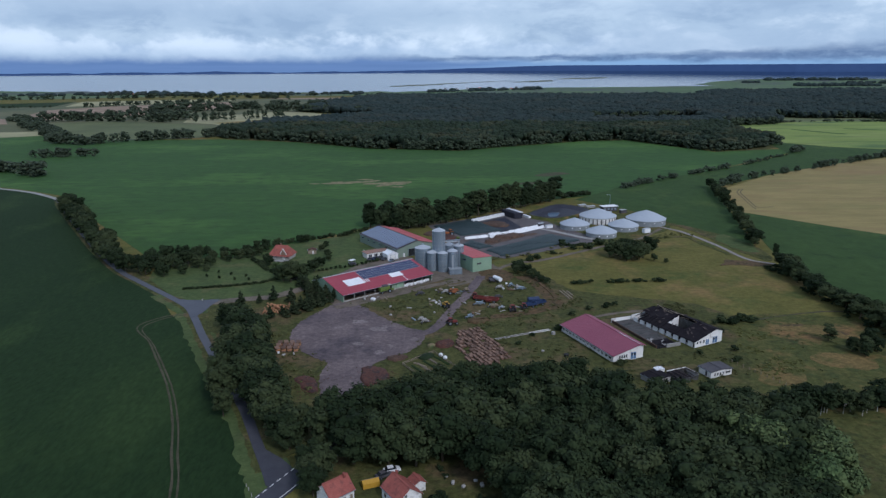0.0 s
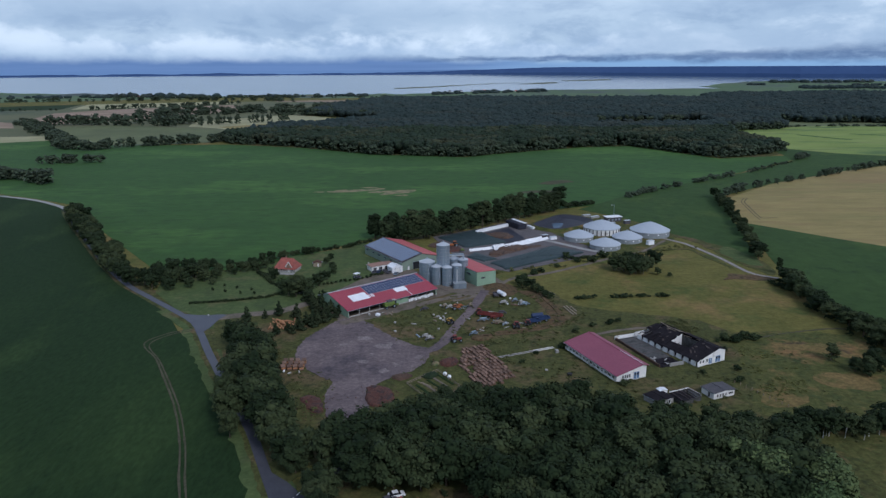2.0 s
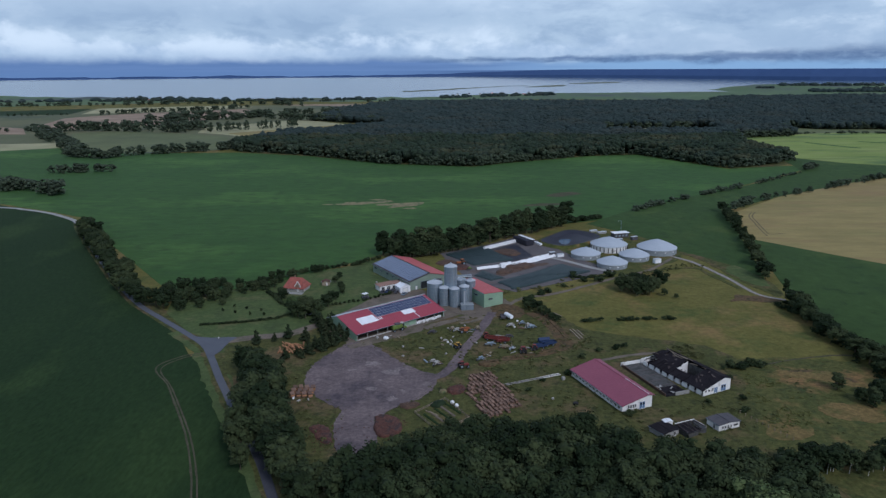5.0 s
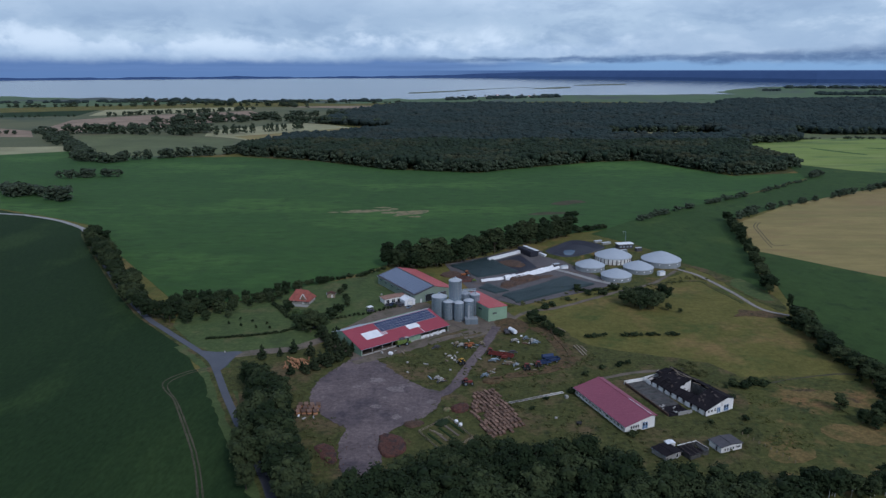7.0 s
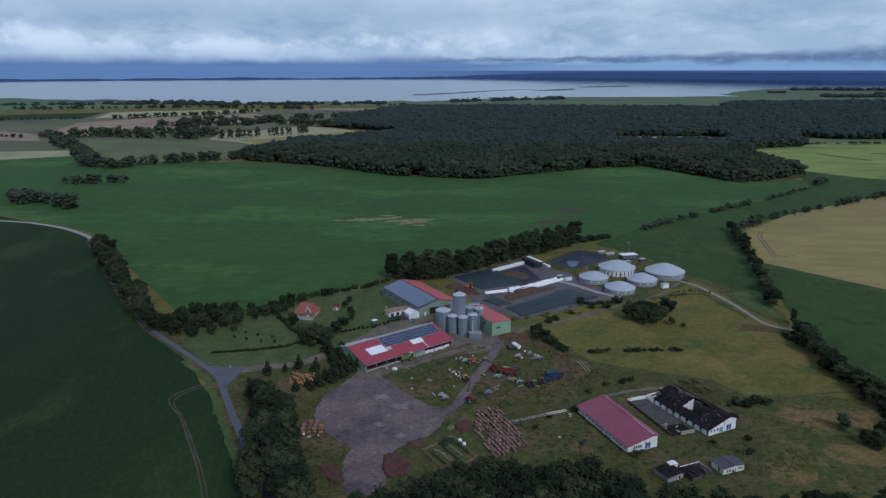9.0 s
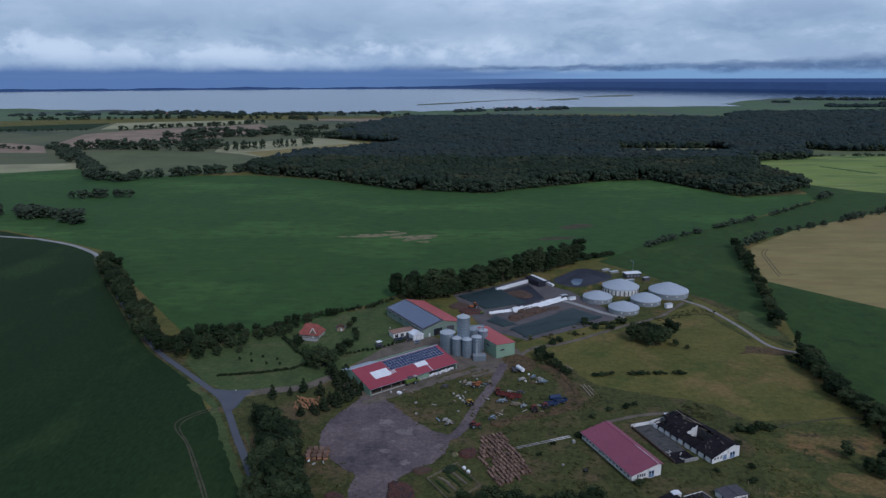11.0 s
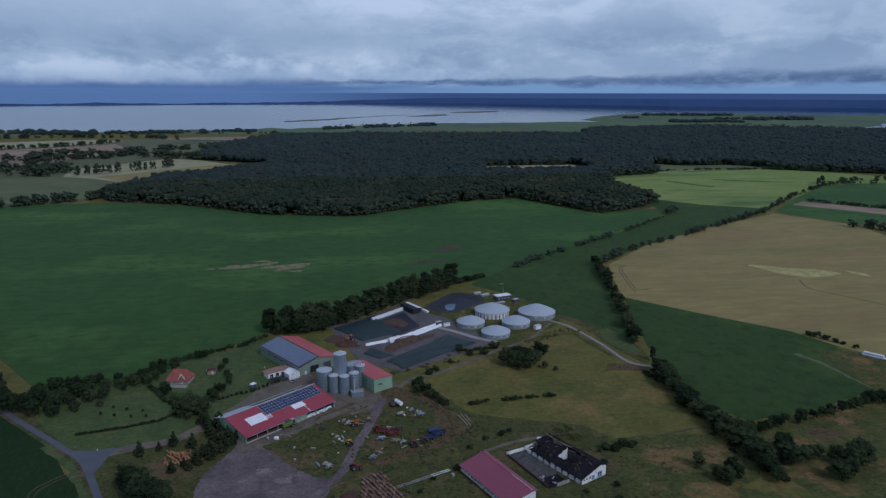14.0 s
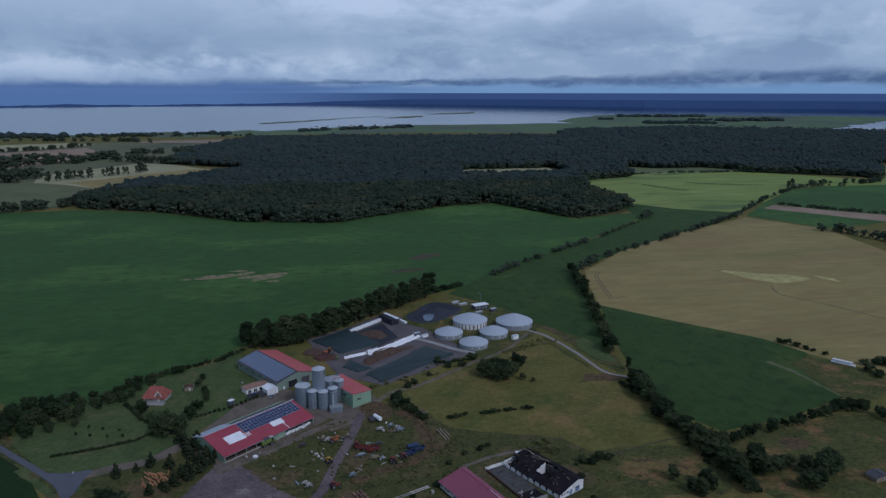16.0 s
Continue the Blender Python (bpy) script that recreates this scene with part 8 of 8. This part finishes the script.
for cx, cy, n, spread in ((4, 299, 9, 3.5), (-4, 286, 7, 3), (18, 291, 9, 4), (22, 280, 12, 5), (31, 305, 10, 4), (12, 270, 8, 3), (-8, 262, 6, 2.5), (34, 279, 6, 4), (-28, 291, 5, 4)):
    for k in range(n):
        key = rnd.choice(("oldwood", "slate", "dingy", "steel", "oldwood", "brickstack"))
        word = dict(oldwood="grey weathered", slate="dark rusty", dingy="dirty white", steel="dull grey", brickstack="brown")[key]
        o = thing("scrap_plank", word + " scrap plank lying in weeds", "scrap", (cx + rnd.gauss(0, spread * 0.6), cy + rnd.gauss(0, spread * 0.6)), rnd.uniform(0, 180), "scrap in the weeds", 0.08)
        part("plank", boxed((0, 0, 0.3), (rnd.uniform(0.8, 3.4), rnd.uniform(0.2, 0.7), rnd.uniform(0.15, 0.6)), 0, 0.05), M[key], o)

# big bags along the shed
rnd = random.Random(3)
for k in range(18):
    u = k / 17
    o = thing("big_bag", "white woven big bag beside the shed", "big bag", (-17.8 + 9.8 * u + rnd.uniform(-0.5, 0.5), 307.4 + 8.8 * u + rnd.uniform(-0.6, 0.6)), rnd.uniform(0, 90), "big bags by the shed", 0.09)
    part("bag", boxed((0, 0, 0.55), (1.05, 1.05, 1.1), 0, 0.2), M["foil"], o)
    part("neck", boxed((0, 0, 1.16), (0.4, 0.4, 0.16), 0, 0.06), M["foil"], o)
for x, y, sx, sy, h in ((-34.7, 289.4, 1.4, 0.9, 1.0), (-30.8, 288.6, 2.0, 1.6, 1.1), (-14.6, 278, 2.2, 0.5, 0.4), (-21.8, 269.3, 0.9, 0.9, 0.6), (-6.4, 288.9, 0.9, 0.9, 0.7), (-4.9, 286.7, 1.1, 0.8, 0.7), (-3.4, 284.2, 0.9, 0.8, 0.7), (-2.2, 282.0, 1.2, 0.9, 0.8), (-1.0, 280.2, 1.2, 1.0, 0.9), (-22.6, 279.2, 1.0, 0.8, 0.8), (-4.0, 272.0, 0.8, 0.8, 0.6), (4.2, 305, 0.9, 0.7, 0.6), (24.5, 305.2, 1.6, 0.9, 0.8), (26.8, 303, 1.2, 0.9, 0.8), (-58.8, 230.8, 1.2, 0.7, 0.5), (-56.5, 228.8, 1.6, 0.7, 0.5), (-53.2, 230.0, 1.8, 0.5, 0.4), (-3.5, 301.5, 1.0, 0.7, 0.6), (-1.0, 303.0, 1.2, 0.6, 0.5), (1.5, 301.0, 0.8, 0.7, 0.6), (29.0, 311.0, 1.0, 0.8, 0.7), (19.0, 293.0, 2.6, 0.5, 0.3), (23, 292, 2.0, 0.4, 0.3), (9.0, 284, 1.0, 0.8, 0.5), (-105.2, 289, 1.0, 0.5, 0.7), (35, 231, 1.0, 0.6, 0.7), (2, 150, 1.2, 0.8, 0.8), (4.5, 148.5, 0.9, 0.8, 0.7), (7.5, 151, 1.0, 0.6, 0.6), (9.0, 149, 1.4, 0.9, 0.8), (0.5, 153, 0.8, 0.7, 0.6), (-44, 372, 0.8, 0.6, 0.9)):
    o = thing("wrapped_parcel", "small pale wrapped parcel lying in grass", "parcel", (x, y), rnd.uniform(0, 180), "parcels in the grass", 0.05)
    part("wrap", boxed((0, 0, h / 2), (sx, sy, h), 0, min(h, sx, sy) * 0.22), M["dingy"] if rnd.random() < 0.85 else M["foil"], o)
for x, y in ((-1.2, 227.1), (0.3, 224.7)):
    o = thing("wrapped_bale", "round white wrapped bale beside the vegetable plot", "bale", (x, y), 30, "white bales by the plot", 0.06)
    bm = bmesh.new()
    bmesh.ops.create_uvsphere(bm, u_segments=16, v_segments=10, radius=0.75, matrix=Matrix.Translation((0, 0, 0.66)))
    for v in bm.verts:
        v.co.z = max(v.co.z, 0.0)
    part("wrap", bm, M["foil"], o, smooth=True)
for k in range(20):
    q, z_ = (k, 0.06) if k < 11 else (k - 10.5, 1.36)
    o = thing("wrapped_bale", "white wrapped round bale in a row", "bale", (297.6 + q * 0.70, 342.2 - q * 0.92), 37 + 8 * math.sin(k * 2.3), "bale row at the wheat field", z_)
    bm = bmesh.new()
    bmesh.ops.create_cone(bm, cap_ends=True, segments=14, radius1=0.75, radius2=0.75, depth=1.1, matrix=Matrix.Translation((0, 0, 0.72)) @ Matrix.Rotation(radians(90), 4, "X"))
    bmesh.ops.bevel(bm, geom=bm.edges[:], offset=0.1, segments=1, affect="EDGES")
    part("wrap", bm, M["foil"], o)

# stacks of boards on the ground
STACKS = [(4, 247), (13, 257.5), (17.7, 241), (24.5, 225), (10.5, 217), (4.4, 234)]
me_board = bpy.data.meshes.new("board")
bm = boxed((0, 0, 0), (2.15, 1.02, 0.22), 0, 0.03)
bm.to_mesh(me_board)
bm.free()
me_board.materials.append(M["brickstack"])
for i in range(-2, 13):
    for j in range(-10, 22):
        a = radians(-64)
        u, v = i * 2.55 + 0.35 * (j % 2), j * 1.55
        x, y = 12 + math.cos(a) * (u - 8) - math.sin(a) * (v - 8), 238 + math.sin(a) * (u - 8) + math.cos(a) * (v - 8)
        if inside(STACKS, x, y) and rnd.random() < 0.95:
            o = thing("board_stack", "stack of brown boards lying in rows", "board stack", (x + rnd.uniform(-0.15, 0.15), y + rnd.uniform(-0.15, 0.15)), -64 + rnd.uniform(-9, 9), "board stacks", 0.07)
            for z in range(rnd.choice((2, 3, 3, 4))):
                b = new("board", me_board)
                b.parent = o
                b.matrix_local = pose(rnd.uniform(-0.08, 0.08), rnd.uniform(-0.08, 0.08), 0.14 + z * 0.27, 0, 0, rnd.uniform(-4, 4))
for k in range(12):
    o = thing("timber_stack", "block of orange-brown cut timber beside the yard", "timber stack", (-59.6 + (k % 4) * 2.15 + rnd.uniform(-0.2, 0.2), 232.6 + (k // 4) * 2.7 + rnd.uniform(-0.2, 0.2)), 18 + rnd.uniform(-9, 9), "timber stacks by the yard", 0.08)
    for q in range(3):
        part("board", boxed((0, 0, 0.28 + q * 0.52), (1.6, 2.5, 0.42), 0, 0.05), M["timber"] if q % 2 else M["brickstack"], o)
for k in range(30):
    o = thing("log", "orange debarked log lying in a heap", "log", (-74.5 + (k % 10) * 0.95 + rnd.uniform(-0.4, 0.4), 273.5 + (k // 10) * 3.8 + rnd.uniform(-0.9, 0.9)), 28 + rnd.uniform(-34, 34), "heap of logs", 0.08)
    bm = bmesh.new()
    r = rnd.uniform(0.22, 0.38)
    bmesh.ops.create_cone(bm, cap_ends=True, segments=10, radius1=r, radius2=r * 0.85, depth=rnd.uniform(3.0, 4.2), matrix=Matrix.Translation((0, 0, r + rnd.choice((0, 0, 0.5)))) @ Matrix.Rotation(radians(90), 4, "X"))
    part("stem", bm, M["timber"], o)
for a, b, w in (((46.3, 322.2), (49.4, 316.6), 0.5), ((47.6, 323), (50.8, 317.6), 0.5), ((52.0, 300), (54.6, 288.6), 0.55), ((53.4, 300.5), (56.0, 289.2), 0.55), ((55.2, 299.5), (56.8, 293.0), 0.5), ((-10.5, 221.5), (-6.0, 218.0), 0.4)):
    d = Vector((b[0] - a[0], b[1] - a[1]))
    o = thing("long_beam", "long pale wooden beam lying in grass", "beam", ((a[0] + b[0]) / 2, (a[1] + b[1]) / 2), math.degrees(math.atan2(d.y, d.x)), "beams in the grass", 0.05)
    part("stem", boxed((0, 0, 0.25), (d.length, w, 0.45), 0, 0.08), M["oldwood"], o)

mound("earth_heap", "rust-red earth heap beside the yard", "heap", [(-49, 210), (-46, 204), (-41, 199), (-40, 204), (-42, 209), (-45.5, 212)], 0.55, M["redearth"], 1.6, 21)
mound("earth_heap", "dark red earth heap in the yard", "heap", [(-27, 218), (-21, 217), (-18, 211), (-19.5, 205), (-24, 203.5), (-27, 208)], 1.0, M["redearth"], 0.9, 22)
mound("earth_heap", "rust-red earth heap beside the path", "heap", [(-3.5, 238), (0, 241.5), (3.2, 241), (3.0, 236.5), (-0.5, 234.5)], 1.4, M["redearth"], 1.4, 23)
mound("sand_heap", "small pale sand heap", "heap", [(-6.2, 236.6), (-4.4, 238.4), (-3.2, 236.8), (-4.8, 235.2)], 0.8, M["sand"], 0.6, 24)
mound("earth_heap", "dark earth bank beside the yard", "heap", [(-20, 226), (-15, 228), (-12.6, 226), (-17, 223)], 1.0, M["silage"], 0.8, 25)
mound("soil_heap", "orange-brown soil heap beside the bunkers", "heap", [(-6, 404), (0, 410), (8, 404), (6, 398), (-2, 398)], 1.2, M["redearth"], 1.4, 27)
mound("soil_heap", "dark soil heap beside the bunkers", "heap", [(-12, 412), (-5, 420), (2, 412), (-4, 406)], 1.2, M["silage"], 1.4, 28)
mound("rubble_heap", "brown weedy rubble heap", "heap", [(9, 262), (14, 265), (18, 263), (16, 260), (12, 259)], 1.2, M["bankside"], 1.0, 26)



def scattered(name, label, spots, count, r0, r1, mat, seed):
    """Loose clods strewn thickly round some spots, thinning outwards."""
    rng = np.random.default_rng(seed)
    iv, fi = ICO1
    vs, fs = [], []
    for k in range(count):
        x, y, spread = spots[k % len(spots)]
        px_, py_ = x + rng.normal() * spread, y + rng.normal() * spread
        r = rng.uniform(r0, r1)
        v = iv * (1 + 0.3 * rng.normal(size=(len(iv), 1))) * (r * rng.uniform(0.8, 1.6), r * rng.uniform(0.8, 1.6), r * 0.7) + (px_, py_, 0.13 + r * 0.2)
        vs.append(v), fs.append(fi + k * len(iv))
    ob = new(name, raw_mesh(name, np.concatenate(vs), np.concatenate(fs), mat))
    return tagged(ob, label, "clods", kind="stuff")


scattered("earth_clods", "loose rust-red clods round the earth heaps", [(-44, 206, 3.4), (-22.5, 211, 3.6), (-0.5, 238, 2.6), (-42, 200, 2.4)], 420, 0.06, 0.22, M["redearth"], 5)
# vegetable plot with its fence
plot = [(-14.2, 220), (-3.8, 230.5), (4.6, 216.3), (-5.0, 205.6)]
patch("vegetable_plot", plot, 0.11, M["grass"], "green vegetable plot with rows", "garden")
fence = thing("garden_fence", "weathered wooden fence round a vegetable plot", "fence", plot[0])
for i in range(4):
    a, b = Vector(plot[i]) - Vector(plot[0]), Vector(plot[(i + 1) % 4]) - Vector(plot[0])
    d = b - a
    t = math.degrees(math.atan2(d.y, d.x))
    for k in range(7):
        c = a + d * k / 7
        part("post", boxed((c.x, c.y, 0.55), (0.14, 0.14, 1.2), t), M["oldwood"], fence)
    for z in (0.45, 0.95):
        part("rail", boxed((a.x + d.x / 2, a.y + d.y / 2, z), (d.length, 0.07, 0.16), t), M["oldwood"], fence)
for k in range(5):
    bed = thing("vegetable_bed", "long dark vegetable bed with plants", "garden bed", (-8.5 + k * 1.9, 215.8 + k * 1.9), -55, "vegetable beds", 0.08)
    part("soil", boxed((0, 0, 0.12), (9, 0.9, 0.24), 0, 0.08), M["dirt"] if k % 2 else M["crop_dark"], bed)
mound("compost_heap", "dark compost heap at the vegetable plot", "heap", [(-9.5, 226), (-5.5, 229.5), (-3.4, 227.5), (-6.5, 223.8)], 1.1, M["needle"], 0.9, 31)

# white pipe line beside the barn
pipe = thing("feed_trough", "long low white concrete trough in grass", "trough", (16.2, 241.6))
for k in range(12):
    a = Vector((24.4, 10.8)) * (k + 0.5) / 12
    for s in (-0.55, 0.55):
        part("side_kerb", boxed((a.x - s * 0.405, a.y + s * 0.914, 0.16), (2.08, 0.11, 0.3), 23.9, 0.02), M["dingy"] if k < 8 else M["white"], pipe)
part("trough_bed", boxed((12.2, 5.4, 0.06), (26.4, 0.7, 0.12), 23.9), M["slate"], pipe)
blk = thing("concrete_block", "pale concrete block at the trough's end", "block", (41.2, 247.6), 20)
part("block", boxed((0, 0, 0.6), (1.2, 1.2, 1.2), 0, 0.08), M["concrete"], blk)
o = thing("black_tub", "black plastic tub standing in grass", "tub", (42.6, 227.0))
bm = bmesh.new()
tube(bm, (0, 0, 0), 0.8, 0.9, 14, 0.95)
part("tub", bm, M["rubber"], o)

# road furniture
for x, y in ((-47.0, 147.6), (-47.9, 149.0), (-45.6, 145.0)):
    o = thing("marker_post", "white roadside marker post", "marker post", (x, y), 0, "marker posts", 0.04)
    part("post", boxed((0, 0, 0.5), (0.14, 0.1, 1.0), 0, 0.02), M["dingy"], o)
    part("reflector", boxed((0, -0.06, 0.8), (0.1, 0.02, 0.16)), M["slate"], o)
for k in range(10):
    o = thing("fence_post", "weathered wooden post in the meadow", "fence post", (98 + k * 1.1, 221 - k * 2.0), 0, "meadow fence posts")
    part("post", boxed((0, 0, 0.5), (0.16, 0.16, 1.3)), M["oldwood"], o)
silt = thing("roof_sheet", "pale loose roof sheet behind the burnt barn", "sheet", (84.5, 272.5), 5, z=0.05)
part("sheet", boxed((0, 0, 0.3), (3.6, 1.2, 0.4), 0, 0.05), M["foil"], silt)

# distant houses by the shore
rnd = random.Random(9)
for x, y in ((9, 3160), (60, 3190), (110, 3200), (165, 3240), (217, 3260), (280, 3300), (340, 3330), (386, 3100), (300, 3150), (-1383, 2739), (-1362, 2936), (-1240, 2720), (-1162, 2691), (-1219, 2934), (-999, 2603), (-739, 2731), (-700, 2720), (-414, 2800), (2520, 3950), (-1420, 2650), (-1100, 2700)):
    X, Y, Z = far_place(x, y)
    o = thing("shore_house", "distant pale house near the shore", "house", (X, Y), rnd.uniform(-40, 40), "houses near the shore", Z)
    part("wall", boxed((0, 0, 1.6), (10, 7, 4.4)), M["white"], o)
    part("roof", shifted(upright([(-4, 3.6), (4, 3.6), (0, 6.5)], 10.6), Matrix.Rotation(radians(90), 4, "Z")), M["tile"] if rnd.random() < 0.3 else M["slate"], o)
